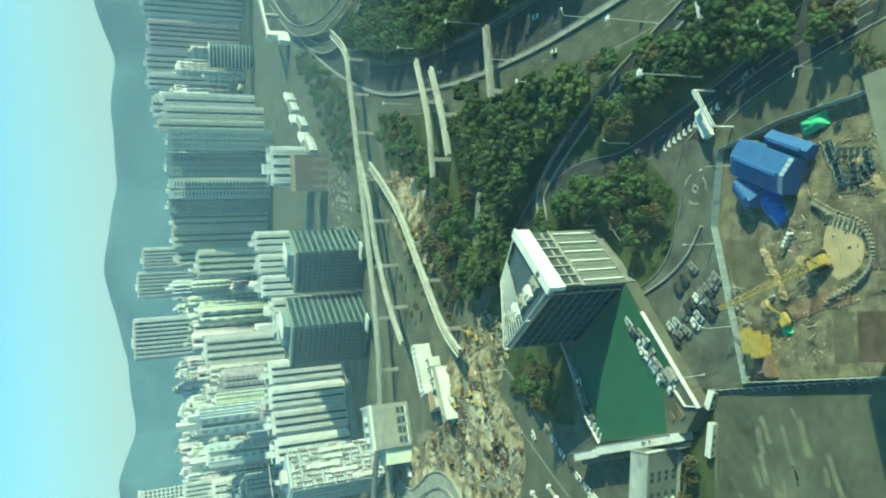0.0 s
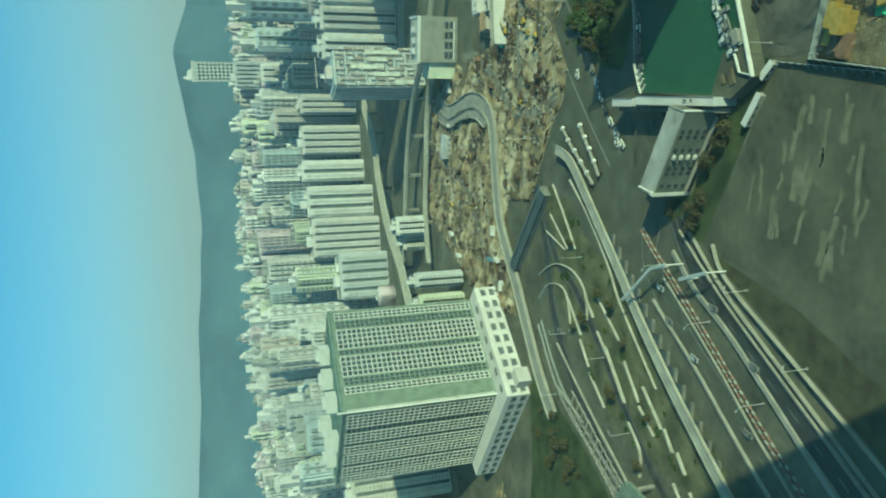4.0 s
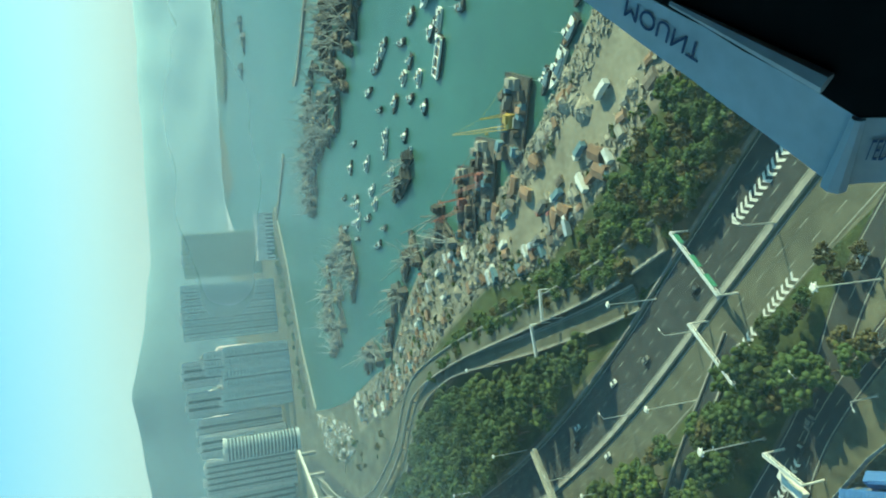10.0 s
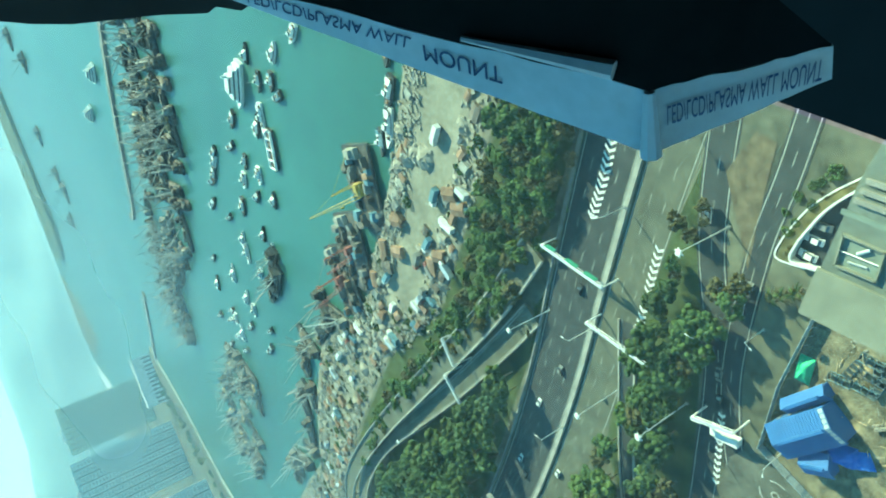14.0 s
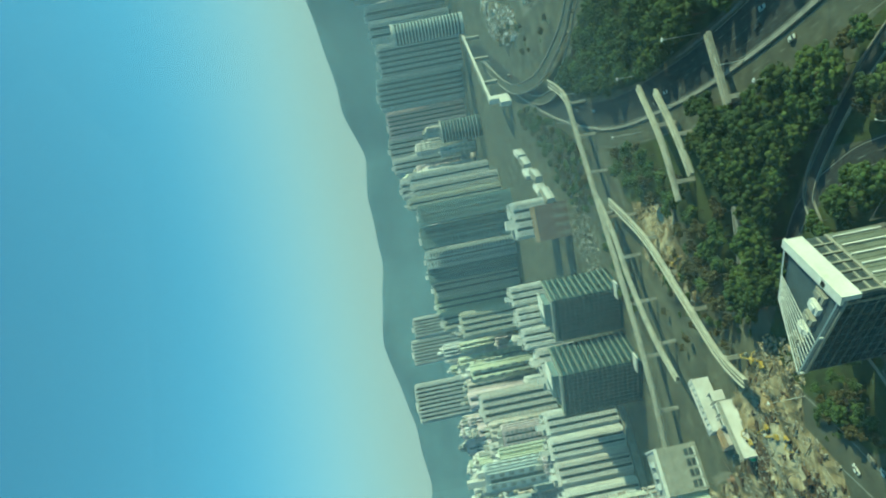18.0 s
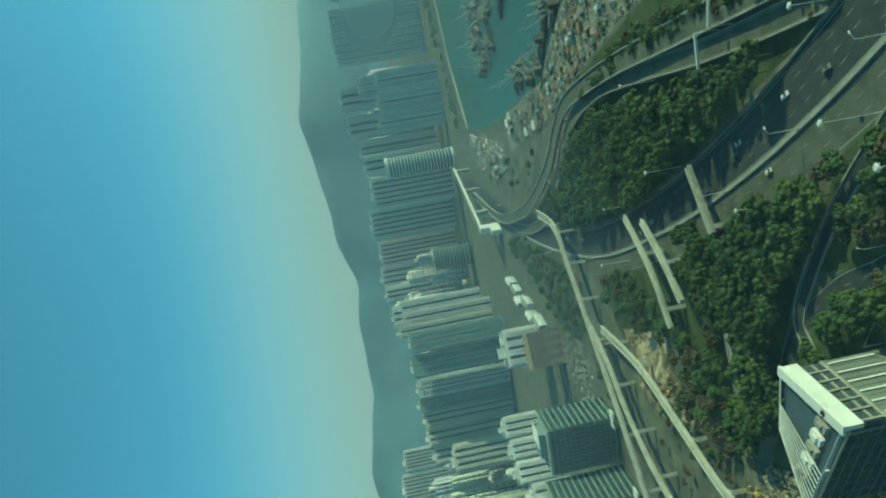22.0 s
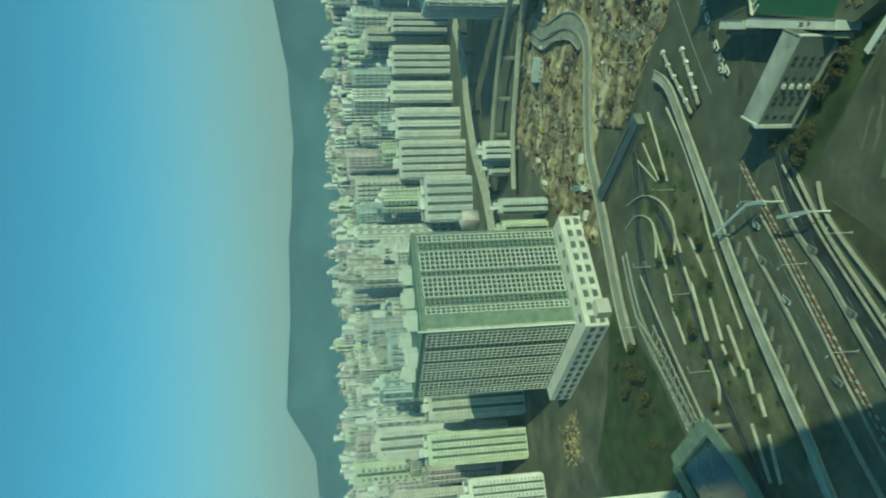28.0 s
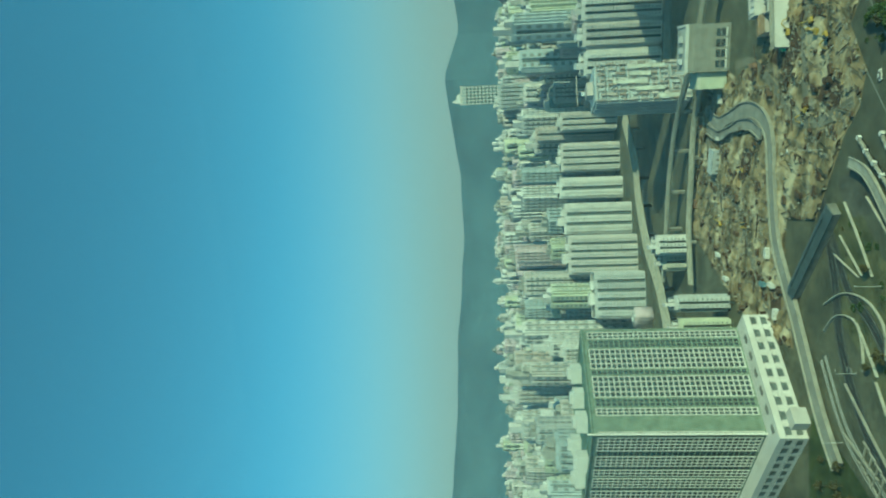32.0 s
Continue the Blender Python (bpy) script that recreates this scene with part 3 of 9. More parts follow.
flat("cargo_yard", [(196, 20), (208, 130), (209, 164), (213, 192), (218, 210), (222, 246), (226, 275), (246, 306), (277, 355), (286, 427), (281, 507), (304, 565), (340, 680), (300, 680), (242, 474), (224, 380), (200, 289), (165, 222), (158, 179), (152, 130), (148, 30)], 0.05, M["yard"], label="pale dusty concrete of the cargo working yard")
flat("grass_verge", [(148, 20), (150, 130), (157, 180), (163, 222), (198, 289), (221, 378), (228, 420), (200, 352), (160, 255), (134, 190), (116, 140), (114, 20)], 0.045, M["grass"], label="green bank between yard and slip road")

flat("grass_verge", [(-236, 262), (-246, 236), (-243, 200), (-246, 160), (-250, 100), (-340, 100), (-345, 225), (-300, 236), (-268, 254)], 0.035, M["grass"], label="rough brown and green ground below the housing block")

# rail viaduct across the middle
road("viaduct", [(190, 575, 14), (161, 530, 14), (130, 520, 14), (79, 507, 14), (16, 491, 14), (-35, 480, 14), (-85, 475, 14), (-130, 482, 14), (-180, 505, 14), (-227, 515, 13), (-277, 512, 12), (-330, 502, 12)], 5.4, raised=0.6, lanes=1, edge=False, surface="concrete", label="long pale concrete railway viaduct on piers")
road("viaduct", [(84, 513, 13), (41, 486, 13), (6, 473, 13), (-34, 451, 12), (-60, 428, 11)], 3.4, raised=0.6, lanes=1, edge=False, surface="concrete", label="second narrower concrete viaduct branching off")
road("viaduct", [(66, 492, 9), (30, 433, 9), (-9, 393, 9), (-42, 360, 9), (-56, 338, 8)], 4.6, raised=0.6, lanes=1, edge=False, surface="concrete", label="half-built viaduct of pale beams beside dug earth")
road("viaduct", [(101, 353, 11), (76, 341, 11), (50, 333, 11)], 3.0, raised=0.6, lanes=1, edge=False, surface="concrete", label="isolated length of new pale viaduct over the road")
road("viaduct", [(112, 376, 11), (75, 361, 11), (41, 357, 11)], 2.6, raised=0.6, lanes=1, edge=False, surface="concrete", label="narrow new viaduct deck over the road")
road("footbridge", [(104, 288, 8), (70, 286, 8)], 2.8, raised=0.2, lanes=1, edge=False, surface="concrete", label="pale roofed footbridge over the highway")
road("footbridge", [(36, 306, 5), (1, 317, 5)], 4, raised=0.2, lanes=1, edge=False, surface="concrete", label="long narrow pale walkway by the trees")
RAIL = [(-262, 730, 12), (-284, 657, 12), (-309, 628, 12), (-333, 576, 12), (-341, 520, 12), (-353, 485, 12), (-372, 440, 12), (-400, 390, 12)]
for k, w in ((-7, 3.4), (0, 3.4), (7, 3.4)):
    road("viaduct", RAIL, w, raised=0.6, lanes=1, edge=False, surface="w_rail", shift=k, label="pale yellow concrete railway viaduct track between housing slabs")
road("viaduct", [(-150, 488, 5), (-188, 493, 5), (-224, 484, 5), (-262, 474, 5), (-300, 450, 5)], 6, raised=0.6, lanes=1, edge=False, surface="concrete", label="low half-built concrete ramp above the works")
LOOP = [(-171, 468), (-169, 448), (-158, 427), (-147, 410), (-140, 389), (-141, 371), (-149, 360), (-172, 346), (-193, 330), (-205, 310), (-216, 290), (-240, 250), (-250, 225)]
road("road", [(-181, 470), (-176, 443), (-162, 422), (-150, 394), (-149, 375)], 6, raised=2.5, lanes=1, kerb=0.9, surface="concrete", label="second pale lane of the temporary road")
road("road", LOOP, 8.5, raised=2.6, lanes=2, kerb=0.9, surface="concrete", label="winding pale temporary road through the works")
# ---- buildings ----
PAL = [("cream", (0.484, 0.466, 0.435)), ("white", (0.546, 0.545, 0.515)), ("sand", (0.424, 0.379, 0.341)), ("grey", (0.406, 0.427, 0.423)), ("pale_green", (0.437, 0.474, 0.365)), ("pink", (0.500, 0.419, 0.425)),
       ("blue_grey", (0.360, 0.420, 0.430)), ("teal", (0.150, 0.220, 0.220)), ("sea_grey", (0.340, 0.420, 0.420)), ("brown", (0.257, 0.213, 0.180)), ("yellow", (0.438, 0.435, 0.369))]
for nm, c in PAL:
    M["w_" + nm] = mat(nm + "_render_wall", c, 0.8, var=0.16, size=9, spread=0.10)
# far windows kept pale: low contrast of haze put into the glass colour
M["glass_far"] = mat("haze_pale_window_band", (0.19, 0.21, 0.20), 0.4, var=0.3, size=8, spec=0.4)
# dark colour for the shade between tower bays, used on podium openings too
M["recess"] = mat("recess_shade_strip", (0.10, 0.12, 0.115), 0.5, var=0.35, size=4)
M["roof"] = mat("flat_roof_felt", (0.30, 0.30, 0.27), 0.9, var=0.35, size=6, spread=0.15)
M["roof_green"] = mat("green_roof_felt", (0.085, 0.155, 0.115), 0.9, var=0.35, size=5)


def windows_column(h, w, floor, first, size=0.55, tall=0.5, deep=0.12):
    sh = Shape()
    z = first
    while z + floor < h:
        sh.box(-w * size / 2, -deep, z + floor * 0.28, w * size / 2, 0.05, z + floor * (0.28 + tall))
        z += floor
    return sh


def tower(x, y, w, d, h, yaw=None, wall="cream", bays=4, out=2.2, glass="glass_far", floor=3.0, label="", podium=0.0, sides=True, roof="roof", fill=0.55, group="", name="apartment_tower", category="building"):
    """A block of flats: body, projecting bays with a window column each, parapet, roof house and lift tower."""
    yaw = math.atan2(-x, y) if yaw is None else radians(yaw)
    t = thing(name, (x, y, 0), yaw, label or "%s concrete apartment tower with projecting bays" % wall.replace("_", "-"), category, group)
    m = M["w_" + wall]
    part("wall", Shape().box(-w / 2, -d / 2, -0.5, w / 2, d / 2, h), m, t)
    if podium:
        part("podium", Shape().box(-w / 2 - 5, -d / 2 - 6, -0.4, w / 2 + 5, d / 2 + 4, podium), M["concrete"], t)
    pitch = w / bays
    bw = pitch * fill
    z0 = podium + 1.0
    bay = Shape().box(-bw / 2, -out, z0, bw / 2, 0.2, h - 1.5).mesh("bay", m)
    win = windows_column(h - 2, bw, floor, z0 + 1, 0.5, 0.36).mesh("window_column", M[glass])
    # gap: flat dark strip painted for the shadow between two bays
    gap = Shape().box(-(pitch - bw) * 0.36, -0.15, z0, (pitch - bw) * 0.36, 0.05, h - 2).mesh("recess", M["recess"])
    for i in range(bays):
        cx = -w / 2 + pitch * (i + 0.5)
        for nm, me, px, py in (("bay", bay, cx, -d / 2), ("window_column", win, cx, -d / 2 - out), ("recess", gap, cx + pitch / 2, -d / 2)):
            if nm == "recess" and i == bays - 1:
                continue
            o = part(nm, me, None, t, kind="stuff" if nm == "window_column" else "")
            o.location = (px, py, 0)
    if sides:
        nb = max(2, int(d / 7))
        ps = d / nb
        sb, sw = Shape(), Shape()
        for k in range(nb):
            cy = -d / 2 + ps * (k + 0.5)
            sb.box(cy - ps * 0.28, -out * 0.6, z0, cy + ps * 0.28, 0.2, h - 1.5)
            z = z0 + 1
            while z + floor < h - 2:
                sw.box(cy - ps * 0.16, -out * 0.6 - 0.12, z + floor * 0.28, cy + ps * 0.16, -out * 0.6 + 0.05, z + floor * 0.78)
                z += floor
        sb, sw = sb.mesh("side_bays", m), sw.mesh("side_windows", M[glass])
        for s in (-1, 1):
            for nm, me in (("side_bays", sb), ("side_windows", sw)):
                o = part(nm, me, None, t, kind="stuff" if nm == "side_windows" else "")
                o.location = (s * w / 2, 0, 0)
                o.rotation_euler = (0, 0, s * math.pi / 2)
    rf = part("roof", Shape().box(-w / 2 + 0.4, -d / 2 + 0.4, h - 0.1, w / 2 - 0.4, d / 2 - 0.4, h + 0.25), M[roof], t)
    pp = Shape()
    for a, b, c, e in ((-w / 2, -d / 2, w / 2, -d / 2 + 0.4), (-w / 2, d / 2 - 0.4, w / 2, d / 2), (-w / 2, -d / 2 + 0.4, -w / 2 + 0.4, d / 2 - 0.4), (w / 2 - 0.4, -d / 2 + 0.4, w / 2, d / 2 - 0.4)):
        pp.box(a, b, h, c, e, h + 1.3)
    part("parapet", pp, m, rf)
    rnd = random.Random(int(x * 7 + y * 13))
    part("roof_house", Shape().box(-w * 0.22, -d * 0.2, h, w * 0.05, d * 0.25, h + 5 + rnd.random() * 3).box(w * 0.12, -d * 0.1, h, w * 0.32, d * 0.2, h + 3), M["w_white"], rf, "white lift house and tank room")
    return t


def row(specs, **common):
    for s in specs:
        x, y, w, d, h, bays, wall = s
        tower(x, y, w, d, h, wall=wall, bays=bays, **common)


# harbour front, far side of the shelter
# walls and glass lightened here: distance haze put into the colours
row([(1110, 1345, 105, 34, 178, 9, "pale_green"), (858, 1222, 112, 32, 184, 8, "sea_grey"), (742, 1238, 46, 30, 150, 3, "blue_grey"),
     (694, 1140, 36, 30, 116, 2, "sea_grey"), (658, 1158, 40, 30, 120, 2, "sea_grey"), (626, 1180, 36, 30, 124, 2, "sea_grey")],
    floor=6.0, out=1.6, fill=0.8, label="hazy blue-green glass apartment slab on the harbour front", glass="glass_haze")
row([(800, 1370, 50, 30, 195, 3, "grey"), (742, 1400, 48, 30, 190, 3, "grey"), (690, 1420, 46, 28, 172, 3, "grey"), (640, 1390, 44, 28, 170, 3, "white")], floor=6.0, out=4.5, fill=0.45, label="pale grey apartment tower behind the harbour front")
row([(534, 1300, 62, 34, 163, 6, "grey"), (500, 1390, 64, 34, 178, 6, "blue_grey"), (457, 1472, 58, 34, 172, 6, "pink"), (483, 1760, 54, 34, 184, 4, "cream"), (403, 1630, 36, 34, 180, 3, "white"),
     (330, 1560, 44, 30, 172, 3, "white")], floor=6.0, out=4.5, fill=0.45, label="weathered apartment slab with narrow pale bays")
row([(278, 1250, 24, 22, 150, 2, "white"), (236, 1146, 20, 20, 148, 2, "cream"), (214, 1142, 19, 20, 160, 2, "yellow")], floor=5.0, label="slim cream apartment tower with lit edges")
row([(176, 1050, 30, 26, 146, 2, "teal"), (143, 1072, 34, 26, 149, 2, "teal"), (112, 1117, 30, 26, 148, 2, "blue_grey"), (89, 1143, 26, 26, 149, 2, "teal")], floor=5.0, out=1.2, fill=0.8, glass="glass_blue", label="dark glassy apartment tower in shade")
row([(66, 1160, 29, 30, 145, 3, "yellow"), (38, 1180, 30, 30, 146, 3, "pale_green"), (8, 1190, 30, 30, 140, 3, "yellow"), (-4, 1130, 40, 26, 112, 4, "yellow")], floor=4.5, out=4.5, fill=0.45, label="yellow-green estate tower with many balconies")
row([(12, 1770, 48, 30, 212, 6, "grey"), (-50, 1770, 60, 30, 226, 7, "grey"), (-132, 1312, 68, 34, 216, 9, "grey"), (-132, 1045, 42, 30, 110, 4, "cream")], floor=6.0, out=5.0, fill=0.42, label="tall grey apartment tower with deep vertical ribs")
row([(-107, 648, 19, 36, 72, 3, "white"), (-129, 640, 18, 36, 74, 3, "white"), (-150, 634, 20, 36, 73, 3, "cream"), (-174, 626, 20, 36, 72, 3, "white"), (-196, 614, 16, 30, 66, 2, "cream")], podium=6.0, out=3.5, fill=0.5, label="white and cream estate slab with stacked windows")
row([(-308, 930, 36, 30, 78, 4, "teal"), (-311, 852, 22, 28, 70, 3, "cream"), (-334, 870, 18, 28, 101, 2, "sand"), (-345, 815, 34, 30, 72, 4, "cream"), (-373, 783, 24, 30, 76, 2, "white"),
     (-382, 718, 34, 30, 76, 3, "white"), (-404, 672, 42, 30, 75, 5, "cream"), (-424, 620, 48, 34, 52, 5, "grey")], label="cream and white housing slab in the middle distance")
row([(-456, 362, 24, 30, 80, 3, "yellow"), (-482, 336, 24, 30, 82, 4, "pale_green"), (-470, 284, 22, 26, 58, 4, "white"), (-530, 380, 26, 30, 120, 3, "cream"), (-560, 330, 30, 30, 110, 4, "sand")], label="estate tower partly in shadow beside the railway works")
row([(-290, 150, 26, 30, 50, 5, "white")], label="white office block with regular windows by the railway", glass="glass_blue")
row([(22, 940, 26, 24, 46, 3, "white"), (-8, 930, 24, 24, 44, 3, "white"), (-36, 880, 26, 24, 48, 3, "white"), (-60, 800, 26, 24, 46, 3, "cream"), (-74, 740, 26, 24, 50, 3, "white"), (100, 758, 40, 30, 46, 4, "white")], label="white stepped apartment block with roof terraces")
# ---- landmark buildings ----
M["estate_green"] = mat("green_mosaic_tile", (0.150, 0.195, 0.150), 0.7, var=0.3, size=4)
M["estate_frame"] = mat("off_white_render", (0.47, 0.47, 0.42), 0.75, var=0.14, size=4)
M["fin"] = mat("grey_aluminium_fin", (0.30, 0.35, 0.36), 0.5, metal=0.2, var=0.15, size=4)
M["fin_dark"] = mat("grey_green_louvre", (0.16, 0.19, 0.155), 0.7, var=0.2, size=3)
M["roof_grey"] = mat("weathered_grey_roof", (0.128, 0.142, 0.118), 0.9, var=0.22, size=7)
M["roof_tan"] = mat("pale_beige_roof", (0.185, 0.182, 0.134), 0.9, var=0.16, size=6)
M["slate"] = mat("dark_slate_sheet", (0.055, 0.08, 0.09), 0.6, var=0.25, size=4)
M["red_brick"] = mat("dull_red_cladding", (0.135, 0.09, 0.078), 0.8, var=0.2, size=5)
M["orange"] = mat("orange_sheet_roof", (0.29, 0.19, 0.11), 0.7, var=0.25, size=3)
M["net"] = mat("pale_scaffold_net", (0.47, 0.48, 0.42), 0.9, var=0.25, size=6)


def along(p, q):
    d = Vector((q[0] - p[0], q[1] - p[1], 0))
    return d.length, math.atan2(d.y, d.x)


def facade(parent, p, q, z0, z1, groups, floor=3.0, frame_mat="estate_frame", glass="glass_dark", proud=0.5, name="window_bay", slab=0.7, post=0.5):
    """Window bays on a wall that runs from p to q (seen from its right-hand side): white grids with glass set back in them."""
    L, a = along(p, q)
    n = int((z1 - z0) / floor)
    for u0, u1, cols in groups:
        grid, panes = Shape(), Shape()
        x0, x1 = u0 * L, u1 * L
        pw = (x1 - x0) / cols
        for i in range(cols + 1):
            x = x0 + pw * i
            grid.box(x - post / 2, -proud, z0, x + post / 2, 0.1, z1)
        for k in range(n + 1):
            z = z0 + k * floor
            grid.box(x0, -proud * 0.85, z, x1, 0.1, z + slab)
        for k in range(n):
            for i in range(cols):
                panes.box(x0 + pw * i + post / 2, -0.12, z0 + k * floor + slab, x0 + pw * (i + 1) - post / 2, 0.05, z0 + (k + 1) * floor)
        for nm, sh, m in ((name, grid, frame_mat), ("window_panes", panes, glass)):
            o = part(nm, sh, M[m], parent, kind="stuff" if nm == "window_panes" else "")
            o.location = (p[0], p[1], 0)
            o.rotation_euler = (0, 0, a)


def estate():
    t = thing("housing_block", (0, 0, 0), 0, "pale green housing block with white window grids and cream podium", "building")
    A, B, C = (-251, 331), (-274, 269), (-352, 286)
    D = (A[0] + C[0] - B[0], A[1] + C[1] - B[1])
    part("wall", Shape().prism([B, A, D, C], -0.5, 103), M["estate_green"], t, "pale green tiled wall")
    facade(t, B, A, 15, 101, [(0.005, 0.018, 1), (0.165, 0.225, 2), (0.33, 0.52, 4), (0.60, 0.79, 4), (0.90, 0.965, 2)], 2.95)
    facade(t, B, A, 15, 101, [(0.245, 0.315, 2), (0.54, 0.585, 1), (0.81, 0.885, 2)], 2.95, frame_mat="estate_green", proud=0.15, name="service_bay")
    facade(t, C, B, 15, 101, [(0.02, 0.10, 2), (0.14, 0.24, 2), (0.30, 0.42, 3), (0.46, 0.54, 2), (0.60, 0.72, 3), (0.80, 0.96, 4)], 2.95)
    facade(t, C, B, 15, 101, [(0.11, 0.135, 1), (0.25, 0.29, 1), (0.55, 0.59, 1), (0.73, 0.79, 1)], 2.95, frame_mat="estate_green", proud=0.15, name="service_bay")
    part("corner_fin", Shape().beam((B[0] + 0.6, B[1] - 0.6, 8), (B[0] + 0.6, B[1] - 0.6, 107), 0.7, n=4), M["white"], t)
    roof = part("roof", Shape().prism([B, A, D, C], 103, 103.6), M["roof_green"], t)
    par = Shape()
    for p, q in ((B, A), (A, D), (D, C), (C, B)):
        par.beam((*p, 104), (*q, 104), 0.7, n=4)
    part("parapet", par, M["estate_green"], t)
    for k, (u, v) in enumerate(((0.35, 0.85), (0.35, 0.6), (0.3, 0.33), (0.5, 0.1), (0.8, 0.15), (0.85, 0.5))):
        x = B[0] + (C[0] - B[0]) * u + (A[0] - B[0]) * v
        y = B[1] + (C[1] - B[1]) * u + (A[1] - B[1]) * v
        part("roof_house", Shape().block(x, y, 103.4, 10, 9, 6.5, 0.36).block(x, y, 109.9, 6, 5, 2, 0.36), M["white"], t, "white lift machine house")
    # podium with openings
    n1 = Vector((0.937, -0.348))
    n2 = Vector((-0.213, -0.977))
    pod = [(B[0] + n1.x * 13 + n2.x * 9, B[1] + n1.y * 13 + n2.y * 9), (A[0] + n1.x * 13, A[1] + n1.y * 13), A, D, C, (C[0] + n2.x * 9, C[1] + n2.y * 9)]
    part("podium", Shape().prism(pod, -0.4, 14), M["w_cream"], t, "cream concrete podium")
    for p, q, n in ((pod[0], pod[1], 9), (pod[5], pod[0], 12)):
        L, a = along(p, q)
        for i in range(n):
            for z, h in ((2.0, 3.6), (7.6, 3.6)):
                o = part("podium_opening", Shape().box(-L / n * 0.27, -0.12, 0, L / n * 0.27, 0.1, h * 0.75).box(-L / n * 0.33, -0.5, h * 0.75, L / n * 0.33, 0.1, h * 0.75 + 0.4), M["recess"], t)
                f = (i + 0.5) / n
                o.location = (p[0] + (q[0] - p[0]) * f, p[1] + (q[1] - p[1]) * f, z)
                o.rotation_euler = (0, 0, a)
    L, a = along(pod[0], pod[1])
    for i in range(6):
        f = 0.1 + i * 0.145
        x, y = pod[0][0] + (pod[1][0] - pod[0][0]) * f - n1.x * 5, pod[0][1] + (pod[1][1] - pod[0][1]) * f - n1.y * 5
        part("roof_well", Shape().block(x, y, 13.9, 4.5, 3.2, 0.5, a), M["concrete_dark"], t)
    part("gatehouse", Shape().block(B[0] + n1.x * 18, B[1] + n1.y * 18, -0.2, 9, 7, 8, a), M["w_cream"], t, "cream corner block")


estate()


def office_hall():
    """Office block with a slatted sunlit front, a dark shaded side and an open steel frame on the roof."""
    t = thing("office_block", (0, 0, 0), 0, "office block with white slatted front, dark glass side and roof frame", "building")
    d, a, e, p = (-14.5, 196), (4.6, 218), (-13, 231), (-38.6, 231)
    part("wall", Shape().prism([d, a, e, p], -0.3, 33), M["slate"], t, "dark slate-coloured wall")
    L, yaw = along(d, a)

    def on(o, base=d, y=yaw):
        o.location = (base[0], base[1], 0)
        o.rotation_euler = (0, 0, y)
        return o
    on(part("front_panel", Shape().box(0, -0.3, 4, L, 0.1, 21), M["roof_grey"], t, "grey-green louvred panel"))
    for i in range(6):
        x = 2.2 + i * (L - 4.4) / 5
        on(part("slat", Shape().box(x - 0.3, -0.9, 4.4, x + 0.3, -0.25, 20.6), M["w_white"], t, "long white sun slat"))
    for i in range(13):
        x = 1.0 + i * (L - 2.2) / 12
        on(part("panel_rib", Shape().box(x - 0.08, -0.5, 4.2, x + 0.08, -0.25, 20.8), M["fin_dark"], t))
    for i in range(9):
        z = 5.0 + i * 1.9
        on(part("panel_joint", Shape().box(0.2, -0.36, z, L - 0.2, -0.28, z + 0.12), M["fin_dark"], t))
    on(part("base_band", Shape().box(0, -0.5, 0, L, 0.1, 3.9), M["concrete_dark"], t))
    on(part("floor_band", Shape().box(0, -0.6, 21, L, 0.1, 22), M["concrete"], t))
    for i in range(6):
        x = L * 0.035 + i * L * 0.162
        on(part("loggia", Shape().box(x, -0.35, 22.2, x + L * 0.12, 0.1, 28.6), M["glass_dark"], t))
        on(part("loggia_sill", Shape().box(x, -0.8, 24.9, x + L * 0.12, 0.1, 25.5), M["concrete"], t))
        on(part("column", Shape().box(x - 0.8, -0.9, 22, x - 0.1, 0.1, 29), M["concrete"], t))
    on(part("cornice", Shape().box(-0.8, -1.0, 29, L + 0.8, 0.6, 35.0), M["w_white"], t, "broad white cornice band"))
    on(part("cornice_lip", Shape().box(-1.0, -1.3, 34.4, L + 1.0, 2.0, 35.4), M["white"], t))
    L2, yaw2 = along(p, d)
    for i in range(8):
        z = 4 + i * 3.6
        on(part("window_band", Shape().box(1.2, -0.18, z, L2 - 1.2, 0.05, z + 2.5), M["glass_blue"], t), p, yaw2)
    for i in range(9):
        x = 1 + i * (L2 - 2) / 8
        on(part("mullion", Shape().box(x - 0.12, -0.3, 2, x + 0.12, 0.05, 33), M["slate"], t), p, yaw2)
    on(part("corner_fin", Shape().box(L2 - 3.4, -0.7, 1, L2 - 2.9, 0.1, 32.5), M["concrete"], t, "pale upright fin near the corner"), p, yaw2)
    on(part("side_ledge", Shape().box(0, -0.6, 32.2, L2, 0.1, 33), M["concrete"], t), p, yaw2)
    part("roof", Shape().prism([d, a, e, p], 33, 33.3), M["slate"], t, "dark roof deck")
    fr = Shape()
    k = 35.0
    for q, r in ((d, p), (p, e), (a, e)):
        fr.beam((*q, k), (*r, k), 0.3, n=4)
    for i in range(1, 9):
        f = 0.5 + i / 18
        fr.beam((d[0] + (p[0] - d[0]) * f, d[1] + (p[1] - d[1]) * f, k), (a[0] + (e[0] - a[0]) * f, a[1] + (e[1] - a[1]) * f, k), 0.18, n=4)
    for q in (p, e, ((d[0] + p[0]) / 2, (d[1] + p[1]) / 2), ((e[0] + p[0]) / 2, (e[1] + p[1]) / 2)):
        fr.beam((*q, 33), (*q, k), 0.4, n=4)
    part("roof_frame", fr, M["white"], t, "white steel frame over the roof")
    for i in range(6):
        f = 0.12 + i * 0.14
        x, y = p[0] + (e[0] - p[0]) * 0.35 + (d[0] - p[0]) * f, p[1] + (e[1] - p[1]) * 0.35 + (d[1] - p[1]) * f
